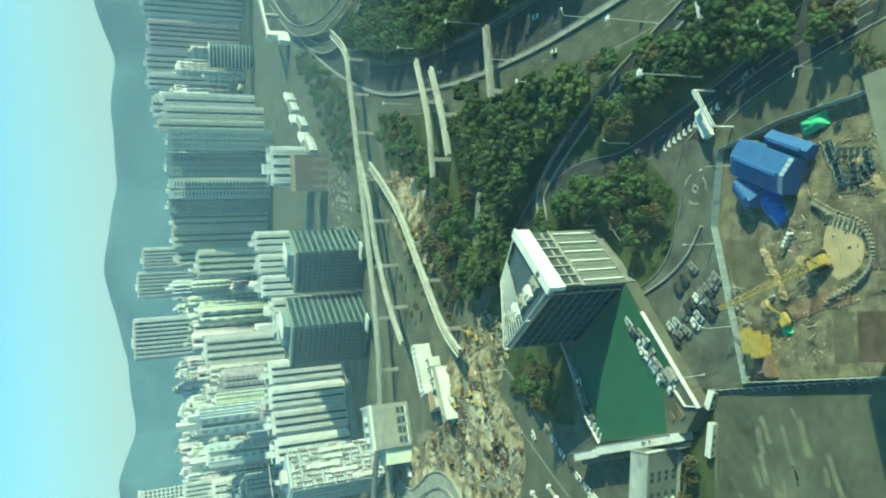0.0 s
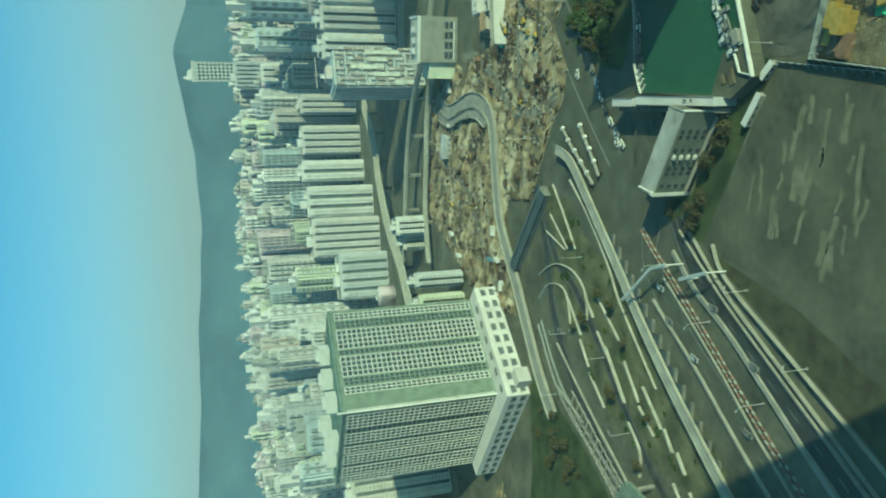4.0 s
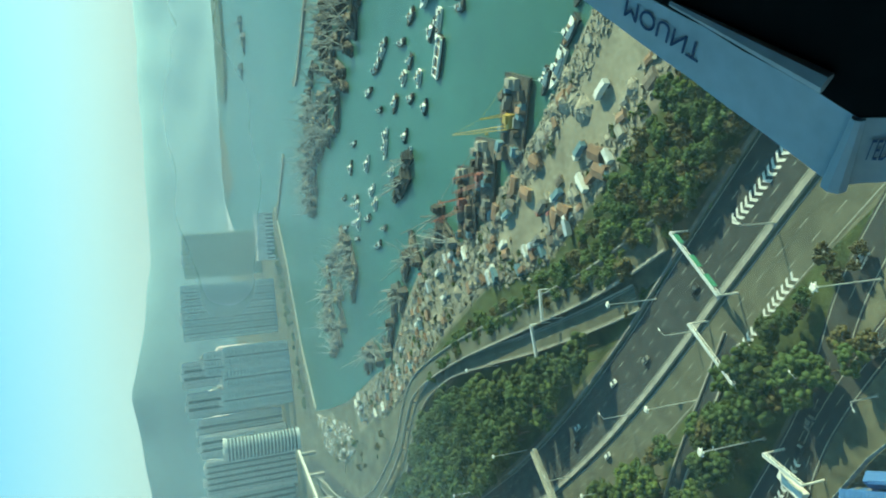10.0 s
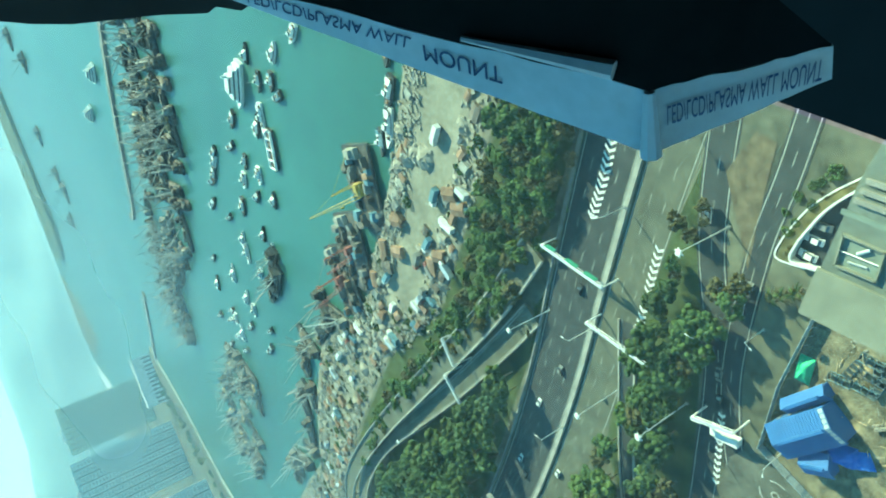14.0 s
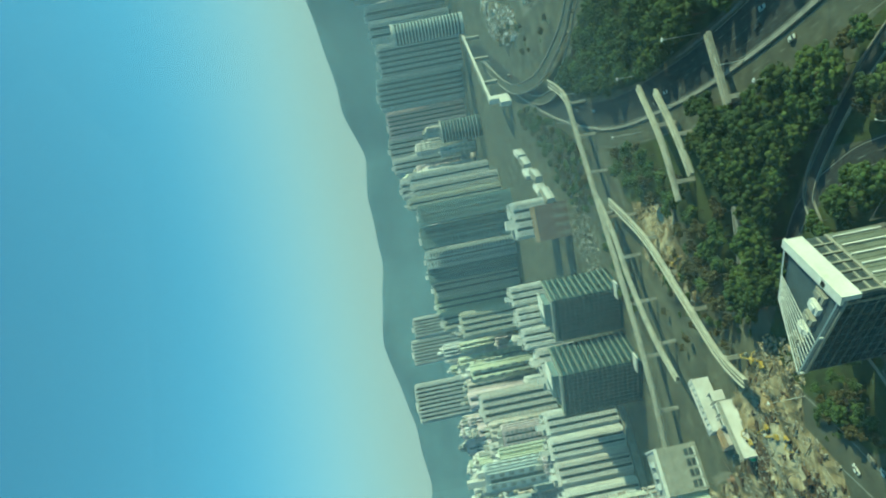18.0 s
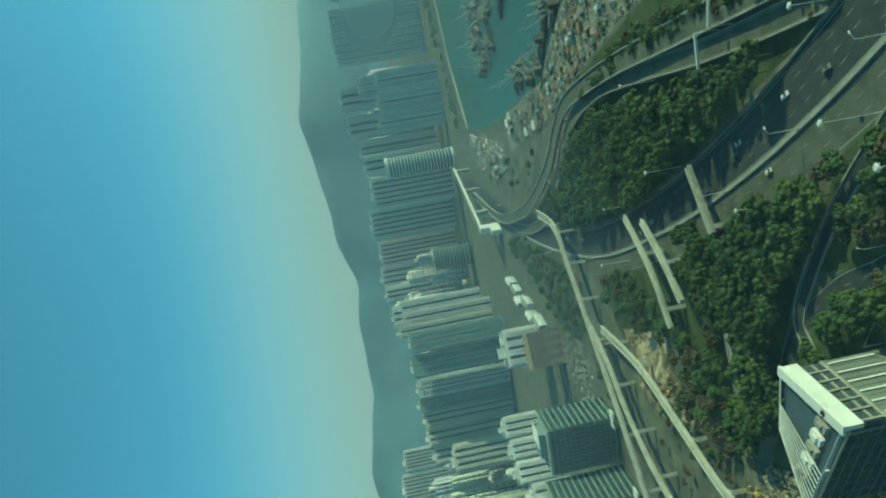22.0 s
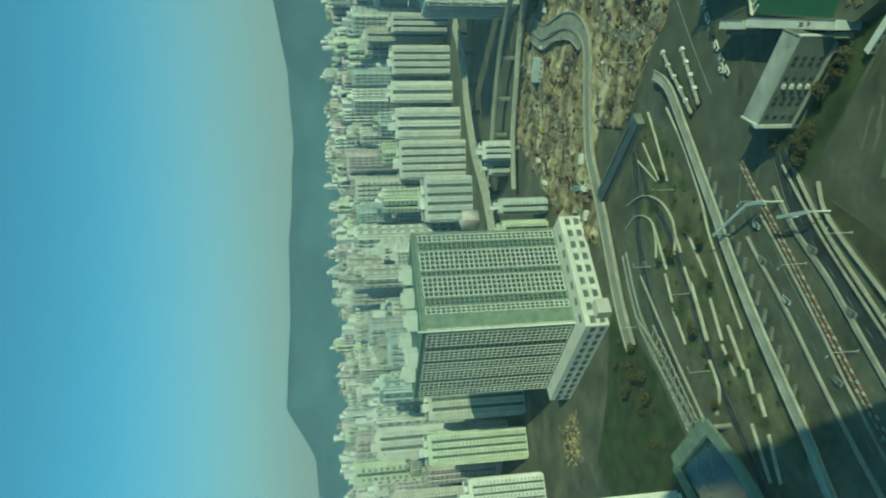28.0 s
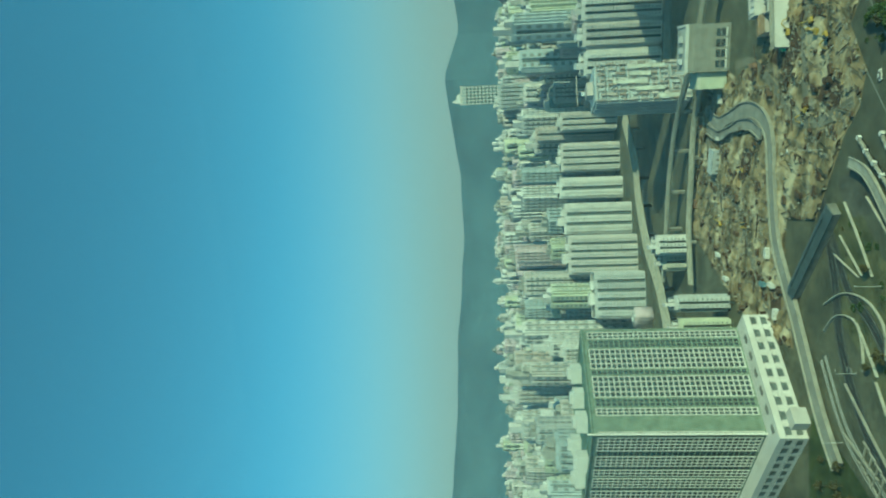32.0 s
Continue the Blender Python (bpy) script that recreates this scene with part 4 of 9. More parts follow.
        part("roof_unit", Shape().block(x, y, 33.2, 3.2, 5, 1.6, yaw2).block(x, y, 34.8, 2, 2, 0.6, yaw2), M["white" if i % 2 else "concrete"], t)
    return t


office_hall()
deck_poly = [(-14.5, 195), (-24, 187), (-51, 162.3), (-60, 168.6), (-74.3, 215.4), (-66.3, 223.8), (-43.3, 233.8), (-40, 230.5)]
deck = flat("car_deck", deck_poly, 5.0, M["asphalt_pale"], depth=5.1, label="raised car deck painted green beside the office block")
flat("deck_paint", [(-15.2, 195), (-24.6, 188), (-44.2, 170.6), (-45.4, 176), (-49.6, 178.2), (-62, 177.6), (-73.6, 213.6), (-66, 222.8), (-43.3, 232.8), (-40.3, 229.6)], 5.012, M["green_deck"], parent=deck, kind="", label="worn green floor paint")
for p, q, w, h, m in (((-23.8, 186.6), (-51, 162), 0.55, 1.3, "white"), ((-66.1, 224), (-74.6, 215.2), 0.4, 1.1, "white"), ((-51.6, 168), (-44.6, 175.4), 0.3, 1.0, "white"), ((-51.6, 168), (-50.7, 162.4), 0.3, 1.0, "white"), ((-66, 223.4), (-43.5, 233.4), 0.25, 0.9, "concrete_dark")):
    L, a = along(p, q)
    part("deck_wall", Shape().block((p[0] + q[0]) / 2, (p[1] + q[1]) / 2, 4.9, L, w, h, a), M[m], deck, "low wall along the deck edge")
for k in range(4):
    part("stair_flight", Shape().block(-67.6 - k * 1.5, 219.6 - k * 1.7, 5, 3.2, 0.5, 1.1 - 0.2 * k, -0.35), M["white"], deck, "white stair walls at the deck corner")
part("planter", Shape().block(-54, 171, 5, 5, 2.2, 0.6, 0.8).block(-56, 174.4, 5, 3, 1.6, 0.5, 0.8), M["brown_earth"], deck, "brown planting beds at the deck corner")
part("deck_canopy", Shape().block(-42.5, 173, 5, 4.2, 2.2, 1.9, 0.75).block(-42.5, 173, 6.9, 4.6, 2.6, 0.15, 0.75), M["concrete"], deck)


def deck_hall():
    """A long narrow hall along the end of the car deck: pale flat roof, a dark front with upright fins."""
    t = thing("deck_hall", (0, 0, 0), 0, "long narrow hall with a pale flat roof beside the car deck", "building")
    for a, b, c, d in (((-74.8, 213.2), (-60.6, 171.9), (-63.2, 170.9), (-77.8, 212.2)), ((-81.4, 228.8), (-76.5, 215.3), (-79.3, 214.4), (-84.2, 227.9))):
        part("wall", Shape().prism([a, b, c, d], -0.2, 8), M["w_grey"], t)
        part("roof", Shape().prism([a, b, c, d], 8, 8.3), M["w_cream"], t, "pale cream roof")
        for p, q in ((a, b), (d, c)):
            L, yaw = along(p, q)
            part("parapet", Shape().block((p[0] + q[0]) / 2, (p[1] + q[1]) / 2, 8.3, L, 0.2, 0.3, yaw), M["concrete"], t)
    d, c = (-84.6, 228.2), (-63.6, 170.5)
    L, yaw = along(d, c)
    for i in range(14):
        o = part("fin", Shape().box(-0.12, -1.6, 0.2, 0.12, 0.05, 6.4), M["concrete"], t)
        f = (i + 0.5) / 14
        o.location = (d[0] + (c[0] - d[0]) * f, d[1] + (c[1] - d[1]) * f, 0)
        o.rotation_euler = (0, 0, yaw)
    part("roof_joint", Shape().block(-66.5, 185, 8.3, 0.8, 1.2, 0.6, 0.3).block(-65.2, 182, 8.3, 0.6, 0.6, 0.5, 0.3), M["concrete_dark"], t)


deck_hall()


def wing_office():
    t = thing("low_office", (0, 0, 0), 0, "low white office building with rows of square windows", "building")
    a, b, c, d = (-67, 176), (-98, 180), (-99.5, 189), (-68.2, 185)
    part("wall", Shape().prism([a, d, c, b], -0.2, 13.6), M["roof_grey"], t, "grey-green rendered wall")
    L, yaw = along(b, a)
    for k in range(4):
        for i, x in enumerate((3, 8, 10, 15, 17, 22, 24)):
            o = part("window", Shape().box(x - 0.7, -0.12, 0, x + 0.7, 0.06, 1.0).box(x - 0.8, -0.2, -0.15, x + 0.8, 0.06, 0.0), M["glass_far" if i == 3 else "glass_dark"], t)
            o.location = (b[0], b[1], 3.2 + k * 2.8)
            o.rotation_euler = (0, 0, yaw)
    part("roof", Shape().prism([a, d, c, b], 13.6, 13.8), M["roof"], t)
    for p, q in ((b, a), (c, b), (a, d)):
        L, yaw = along(p, q)
        part("parapet", Shape().block((p[0] + q[0]) / 2, (p[1] + q[1]) / 2, 13.6, L, 0.5 if p == c else 0.3, 0.9 if p == c else 0.5, yaw), M["white" if p == c else "concrete"], t)
    part("side_fin", Shape().block(a[0] + 0.2, a[1] + 0.4, -0.1, 0.4, 1.2, 14.4, 0.0), M["white"], t, "white end wall")
    part("side_fin", Shape().block(b[0] - 0.3, b[1] + 0.6, -0.1, 1.2, 2.2, 14.7, 0.0), M["white"], t, "broad white end wall")
    for i in range(4):
        part("cooling_unit", Shape().block(-83.5, 177.5, 3.4 + i * 2.7, 1.4, 0.9, 0.9, -0.13), M["white"], t, "white cooling unit on the wall")
    # annexe coloured dark slate to carry the shade behind the office
    part("annexe", Shape().prism([(-68.5, 185.6), (-99.6, 189.8), (-101, 197), (-70.5, 193)], -0.2, 7), M["slate"], t, "low annexe behind, slate colour standing in for shade")
    part("ground_canopy", Shape().block(-82.5, 176.4, 2.6, 29, 1.4, 0.3, -0.13), M["concrete"], t)
    part("cooling_drum", Shape().beam((-73, 188.2, 7), (-73, 188.2, 9.4), 1.7, n=14).beam((-73, 188.2, 9.4), (-73, 188.2, 9.7), 1.2, n=14), M["white"], t, "round white cooling drum")
    for i in range(5):
        part("roof_unit", Shape().block(-79 - i * 4.6, 190.6 + i * 0.6 + (i % 2), 7, 1.6 + 0.5 * (i % 3), 2.4, 1.0 + 0.6 * (i % 2), 0.2), M["w_grey" if i % 2 else "concrete"], t)
    part("stair_house", Shape().block(-83, 189.2, 7, 4, 3, 3.4, -0.13), M["w_grey"], t)


wing_office()


def glass_office(x, y, w, d, h, yaw, label):
    """Dark curtain-wall office: fins on the shaded front, white floor bands on the sunlit side, plant on the roof."""
    t = thing("office_tower", (x, y, 0), radians(yaw), label, "building")
    part("wall", Shape().box(-w / 2, -d / 2, -0.3, w / 2, d / 2, h), M["glass_blue"], t)
    n = 11
    fin = Shape().box(-0.2, -0.7, 2, 0.2, 0.1, h - 3).mesh("fin", M["slate"])
    for i in range(n):
        o = part("fin", fin, None, t)
        o.location = (-w / 2 + w * (i + 0.5) / n, -d / 2, 0)
    for k in range(int(h / 4)):
        z = 3 + k * 4
        part("spandrel", Shape().box(-w / 2 + 0.4, -d / 2 - 0.25, z, w / 2 - 0.4, -d / 2 + 0.1, z + 0.9), M["slate"], t)
    for k in range(int(h / 5)):
        z = 3 + k * 5
        part("floor_band", Shape().box(w / 2 - 0.1, -d / 2 + 1, z, w / 2 + 0.9, d / 2 - 2, z + 1.0), M["fin_dark"], t, "grey sunshade band")
    part("roof", Shape().box(-w / 2 + 0.6, -d / 2 + 0.6, h - 0.1, w / 2 - 0.6, d / 2 - 0.6, h + 0.3), M["roof"], t)
    part("parapet", Shape().box(-w / 2, -d / 2, h, w / 2, -d / 2 + 0.5, h + 1.6).box(-w / 2, -d / 2 + 0.5, h, -w / 2 + 0.5, d / 2, h + 1.6).box(w / 2 - 0.5, -d / 2 + 0.5, h, w / 2, d / 2, h + 1.6), M["fin_dark"], t)
    part("plant_room", Shape().box(-w * 0.3, -d * 0.15, h, w * 0.25, d * 0.35, h + 6), M["w_teal"], t)
    for i in range(8):
        part("roof_louvre", Shape().box(-w * 0.05 + i * w * 0.05, -d * 0.17, h + 6, -w * 0.05 + i * w * 0.05 + 0.9, d * 0.33, h + 6.9), M["white"], t)
    part("canopy", Shape().box(w / 2 - 6, -d / 2 - 7, 5, w / 2 + 8, -d / 2 + 1, 6.2), M["white"], t, "white entrance canopy")
    return t


glass_office(-4, 573, 38, 38, 56, -30, "dark glass office tower with white floor bands beside the viaduct")
glass_office(-61, 566, 40, 40, 63, -33, "dark glass office tower with a ribbed front beside the viaduct")


def site_tower():
    t = thing("unfinished_tower", (-173, 543, 0), radians(40), "unfinished tan tower with bare floors and netting", "building")
    part("core", Shape().box(-14, -14, -0.2, 14, 14, 74), M["w_blue_grey"], t)
    for k in range(24):
        z = 2 + k * 3.05
        part("floor_slab", Shape().box(-15.4, -15.6, z, 15.4, 15.4, z + 0.5), M["w_sand"], t)
    for i in range(8):
        x = -15 + i * 4.2
        for k in range(9):
            z = 2 + k * 8.0
            part("scaffold_bay", Shape().box(x, -16.2, z, x + (1.2, 2.0)[i % 2], -15.2, z + (3.4, 5.2, 6.6)[(i + k) % 3]), M[("w_sand", "w_brown", "w_grey", "w_brown", "w_sand")[(i * 2 + k) % 5]], t)
    for i in range(5):
        x = -14 + i * 6.2
        part("net_panel", Shape().box(x, -16.5, 8 + (i * 13) % 40, x + 3.2, -16.1, 26 + (i * 17) % 46), M["net"], t, "pale safety net")
        part("side_bay", Shape().box(-16.2, x, 2, -15.2, x + 3, 73), M["w_grey"], t)
    part("roof_hoist", Shape().box(-6, -6, 74, 5, 4, 79).beam((0, 0, 79), (0, 0, 88), 0.5, n=4).beam((-12, 0, 86), (14, 0, 86), 0.4, n=4), M["w_sand"], t)


site_tower()


def grey_station():
    t = thing("station_block", (-122, 462, 0), radians(16), "grey windowless station block with dark recesses and a pale roof", "building")
    part("wall", Shape().box(-15, -8, -0.2, 15, 16, 27), M["concrete"], t)
    for i in range(4):
        part("recess", Shape().box(-12.5 + i * 6.6, -8.3, 3, -8 + i * 6.6, -7.9, 9), M["glass_dark"], t)
        part("recess_sill", Shape().box(-13 + i * 6.6, -9, 2, -7.5 + i * 6.6, -7.9, 3), M["white"], t)
        part("recess_bar", Shape().box(-12.5 + i * 6.6, -8.5, 5.8, -8 + i * 6.6, -8.2, 6.3), M["concrete"], t)
    part("band", Shape().box(-15.4, -8.5, 22, 15.4, 16.4, 23.4), M["concrete"], t)
    for i in range(5):
        part("panel_line", Shape().box(-15.05, -8.12, 10 + i * 2.6, 15.05, -7.95, 10.15 + i * 2.6), M["concrete_dark"], t)
    part("roof", Shape().box(-14, -7, 27, 14, 15, 27.4), M["roof"], t)
    part("roof_edge", Shape().box(-15.3, -8.4, 26.2, 15.3, -7, 28.2).box(-15.3, -7, 26.2, -14, 16, 28.2).box(14, -7, 26.2, 15.3, 16, 28.2), M["white"], t)
    for i in range(3):
        part("roof_unit", Shape().block(-8 + i * 7, 4, 27.4, 4, 5, 2.2, 0.1).beam((-8 + i * 7, 4, 29.6), (-8 + i * 7, 4, 29.9), 1.2, n=10), M["w_grey"], t)
    part("annexe", Shape().box(-26, -5, -0.2, -15.1, 12, 19), M["w_pale_green"], t, "lower green-grey annexe")
    part("annexe_band", Shape().box(-26.2, -5.2, 17.5, -15.2, -4.9, 18.3), M["white"], t)


grey_station()


def shed(name, x, y, w, d, h, yaw, wall, roofm, label, ridge=1.5, bands=5, category="shed"):
    """A low building with a shallow pitched sheet roof, ribs, and door openings."""
    t = thing(name, (x, y, 0), radians(yaw), label, category)
    part("wall", Shape().box(-w / 2, -d / 2, -0.2, w / 2, d / 2, h), M[wall], t)
    sh = Shape()
    for s in (-1, 1):
        sh.add([(-w / 2 - 0.4, s * (d / 2 + 0.5), h), (w / 2 + 0.4, s * (d / 2 + 0.5), h), (w / 2 + 0.4, 0, h + ridge), (-w / 2 - 0.4, 0, h + ridge),
                (-w / 2 - 0.4, s * (d / 2 + 0.5), h - 0.25), (w / 2 + 0.4, s * (d / 2 + 0.5), h - 0.25), (w / 2 + 0.4, 0, h + ridge - 0.25), (-w / 2 - 0.4, 0, h + ridge - 0.25)],
               [(0, 1, 2, 3), (7, 6, 5, 4), (0, 4, 5, 1), (1, 5, 6, 2), (2, 6, 7, 3), (3, 7, 4, 0)])
    sh.add([(-w / 2, -d / 2, h - 0.1), (-w / 2, d / 2, h - 0.1), (-w / 2, 0, h + ridge - 0.1)], [(0, 2, 1)])
    sh.add([(w / 2, -d / 2, h - 0.1), (w / 2, d / 2, h - 0.1), (w / 2, 0, h + ridge - 0.1)], [(0, 1, 2)])
    part("roof", sh, M[roofm], t)
    for i in range(bands):
        xx = -w / 2 + w * (i + 0.5) / bands
        part("door", Shape().box(xx - w / bands * 0.2, -d / 2 - 0.12, 0, xx + w / bands * 0.2, -d / 2 + 0.05, h * 0.45), M["concrete_dark"], t)
    part("ridge_vent", Shape().box(-w * 0.4, -0.4, h + ridge - 0.2, w * 0.4, 0.4, h + ridge + 0.5), M[roofm], t)
    return t


hall = shed("station_hall", -75, 404, 32, 8, 10, 28, "w_cream", "w_cream", "long cream-roofed station hall beside the works", 0.8, 0, category="building")
for i in range(9):
    part("roof_rib", Shape().box(-15 + i * 3.6, -4.3, 10.0, -14.7 + i * 3.6, 4.3, 10.9), M["concrete"], hall)
shed("station_hall", -84, 373, 32, 3.4, 8, 28, "w_cream", "concrete", "narrow pale-roofed platform hall", 0.8, 0, category="building")
for k in range(3):
    wl2 = thing("skylight_well", (-82 + k * 6.4, 386 + k * 3.4, 0), radians(28), "dark open well between two white station roofs", "well", "station wells")
    part("floor", Shape().box(-2.4, -3, 0, 2.4, 3, 6), M["fin_dark"], wl2)
    part("curb", Shape().box(-2.9, -3.5, 0, -2.4, 3.5, 7.4).box(2.4, -3.5, 0, 2.9, 3.5, 7.4).box(-2.4, -3.5, 0, 2.4, -3, 7.4), M["w_cream"], wl2)
shed("site_store", -92, 390, 10, 10, 7, 28, "w_sand", "orange", "site store with an orange sheet roof", 0.8, 2)
for k, (w, d, h, o) in enumerate(((30, 9, 9, 0), (24, 7, 11, 2), (32, 10, 8, -2), (22, 6, 12, 3), (28, 9, 9, 0), (30, 7, 10, -2))):
    shed("terminal_hall", 118 + k * 15.2 - o, 736 + k * 23.4 + o, w, d, h, 57 + (k % 3) * 4 - 4, "w_grey", "w_white" if k % 2 else "concrete", "low white-roofed hall in a broken row beside the road", 1.0, 4, category="building")
shed("red_hall", 84, 690, 36, 26, 33, -6, "red_brick", "orange", "dull red hall with a tan roof corner", 0.6, 4, category="building")
shed("slate_shed", -177, 290, 60, 7, 4, -17.5, "concrete_dark", "slate", "long shed with a blue-grey sheet roof", 1.2, 8)
tower(-286, 488, 14, 16, 26, wall="white", bays=3, label="white depot block with a flat roof beside the works", name="depot_block")
tower(-304, 491, 12, 14, 18, wall="yellow", bays=2, label="pale yellow depot block beside a white one", name="depot_block")
tower(-274, 389, 9, 16, 35, wall="grey", bays=2, label="narrow grey-green stair block by the housing estate", name="stair_block")
tower(-287, 380, 9, 16, 33, wall="pale_green", bays=2, label="narrow pale green block by the housing estate", name="stair_block")
shed("pier_hall", 925, 1075, 95, 26, 34, -40, "w_white", "w_cream", "white podium building on the harbour front", 0.8, 12, category="building")


def drum_tower():
    t = thing("round_tower", (532, 1180, 0), 0, "round glass tower with a bright sunlit edge", "building")
    part("wall", Shape().beam((0, 0, -0.3), (0, 0, 128), 19, n=40), M["w_blue_grey"], t)
    for k in range(20):
        z = 6 + k * 6
        part("window_band", Shape().beam((0, 0, z), (0, 0, z + 3.6), 19.3, n=40), M["glass_blue"], t)
    part("crown", Shape().beam((0, 0, 128), (0, 0, 131), 20.2, n=40), M["white"], t)
    part("mast", Shape().beam((0, 0, 131), (0, 0, 142), 0.8, 0.3), M["white"], t)
    h = thing("curved_hotel", (352, 1226, 0), radians(-16), "dark hotel with a curved white roof edge", "building")
    part("wall", Shape().prism([(18 * math.sin(a) * 1.15, -12 * math.cos(a)) for a in np.linspace(-1.5, 1.5, 14)] + [(20, 14), (-20, 14)], -0.3, 74), M["glass_blue"], h)
    part("roof_edge", Shape().strip([(18.4 * math.sin(a) * 1.15, -12.4 * math.cos(a), 74) for a in np.linspace(-1.5, 1.5, 14)], -1.4, 1.4, 0, 2.2), M["white"], h)
    for k in range(11):
        part("floor_band", Shape().strip([(18.1 * math.sin(a) * 1.15, -12.1 * math.cos(a), 8 + k * 6) for a in np.linspace(-1.5, 1.5, 14)], -0.4, 0.4, 0, 1.0), M["w_blue_grey"], h)
    b = thing("white_bridge", (0, 0, 0), 0, "long white covered bridge over the coast road", "bridge")
    part("deck", Shape().strip([(440, 1028, 22), (279, 876, 22)], -3.2, 3.2, 0, 3.4), M["white"], b)
    part("roof_edge", Shape().strip([(440, 1028, 25.4), (279, 876, 25.4)], -3.8, 3.8, 0, 0.5), M["concrete"], b)
    for f in (0.05, 0.4, 0.75, 0.97):
        part("pier", Shape().block(440 - 161 * f, 1028 - 152 * f, -0.2, 5, 5, 22.2, 0.75), M["concrete"], b)
    part("stair_tower", Shape().block(280, 872, -0.2, 9, 8, 27, 0.7).block(272, 862, -0.2, 12, 7, 14, 0.7), M["white"], b)


drum_tower()


def peak_tower():
    t = thing("skyscraper", (-438, 1384, 0), radians(17), "slender pale blue skyscraper with a pointed white crown", "building")
    part("wall", Shape().box(-19, -16, -0.3, 19, 16, 222), M["w_blue_grey"], t)
    for i in range(6):
        part("fin", Shape().box(-18 + i * 6.6, -17, 60, -16 + i * 6.6, -15.8, 226), M["white"], t)
    for k in range(9):
        part("window_band", Shape().box(-18.4, -16.3, 150 + k * 7.5, 18.4, -15.9, 154 + k * 7.5), M["glass_blue"], t)
    part("crown", Shape().box(-20, -17, 222, 20, 17, 226).block(-6, 0, 226, 24, 18, 9, 0, 0.5), M["white"], t)
    part("crown_step", Shape().block(-12, 0, 232, 10, 10, 12, 0, 0.2), M["white"], t)
    tower(-362, 1130, 40, 30, 146, wall="grey", bays=6, floor=5, label="wide pale tower with a fine grid of windows")
    tower(-318, 1000, 26, 24, 110, wall="white", bays=3, floor=5, label="white gridded tower beside a wider one")


peak_tower()


def near_block():
    """The low block below the window: flat roof with a sunken well, a pale roof slab, and a walled forecourt with parked cars."""
    t = thing("low_block", (0, 0, 0), 0, "grey flat-roofed block with a sunken roof well and a pale slab", "building")
    rim = [(29, 54), (26, 81), (-8.6, 74.4), (-7.2, 64.4), (-7.2, 30), (29, 30)]
    part("wall", Shape().prism(rim, -0.2, 38), M["w_sand"], t)
    part("roof", Shape().prism(rim, 38, 38.3), M["roof_grey"], t, "weathered grey roof")
    part("roof_slab", Shape().prism([(27.4, 71.4), (26.2, 81.2), (-8.8, 74.4), (-7.0, 64.6)], 38.3, 39.0), M["roof_tan"], t, "pale beige roof slab")
    W = [(26.7, 63.4), (20.1, 62.4), (18.8, 67.7), (25.4, 69.0)]
    for p, q in zip(W, W[1:] + W[:1]):
        L, a = along(p, q)
        part("well_curb", Shape().block((p[0] + q[0]) / 2, (p[1] + q[1]) / 2, 38.3, L + 0.3, 0.35, 0.7, a), M["roof_tan"], t)
    part("well_floor", Shape().prism(W, 38.3, 38.34), M["fin_dark"], t)
    part("well_beam", Shape().beam((26.0, 66.3, 38.6), (19.5, 65.0, 38.6), 0.16, n=4), M["white"], t)
    part("well_duct", Shape().beam((22, 63.4, 38.6), (23.4, 65.2, 38.6), 0.3, n=8).beam((21, 66.5, 38.5), (24, 67.4, 38.5), 0.2, n=6), M["steel"], t)
    part("roof_gutter", Shape().prism([(29, 60.6), (18, 58.7), (18.4, 57.8), (29, 59.6)], 38.3, 38.42), M["fin_dark"], t)
    for i in range(3):
        part("roof_louvre", Shape().prism([(28, 57.6 - i * 1.9), (12, 54.6 - i * 1.9), (12.2, 53.8 - i * 1.9), (28.2, 56.8 - i * 1.9)], 38.3, 38.9), M["concrete"], t)
    for x, y in ((14, 62), (10, 59), (15.5, 58.5)):
        part("roof_unit", Shape().block(x, y, 38.3, 1.3, 1.0, 0.9, 0.2).beam((x, y, 39.2), (x, y, 39.35), 0.4, n=10), M["white"], t, "small white fan unit")
    part("rear_wing", Shape().prism([(-7.3, 63), (-34, 58), (-34, 30), (-7.3, 30)], -0.2, 22), M["w_grey"], t)
    curve = smooth([(35.7, 95.2, 0), (42.2, 97, 0), (43.0, 92.6, 0), (42.4, 87.4, 0), (41.4, 82.2, 0), (39.9, 78.1, 0), (37.6, 73.5, 0), (32.6, 65.3, 0)], 5)
    flat("forecourt", [(p[0] - 0.1, p[1]) for p in curve] + [(29.4, 60), (27, 90)], 0.16, M["asphalt"], label="dark walled forecourt with parked cars")
    part("barrier_wall", Shape().strip(curve, -0.25, 0.25, -0.1, 2.6), M["white"], label="curved white forecourt wall", kind="structure")
    outer = [(p[0] * 1.07 + 1.0, p[1] * 1.03) for p in curve]
    flat("grass_verge", [p[:2] for p in curve] + outer[::-1], 0.13, M["dry_grass"], label="strip of dry grass and shrubs beside the wall")
    part("kerb", Shape().strip([(x, y, 0.1) for x, y in outer], -0.2, 0.2, -0.1, 0.25), M["white"], label="pale kerb round the curved verge", kind="structure")


near_block()


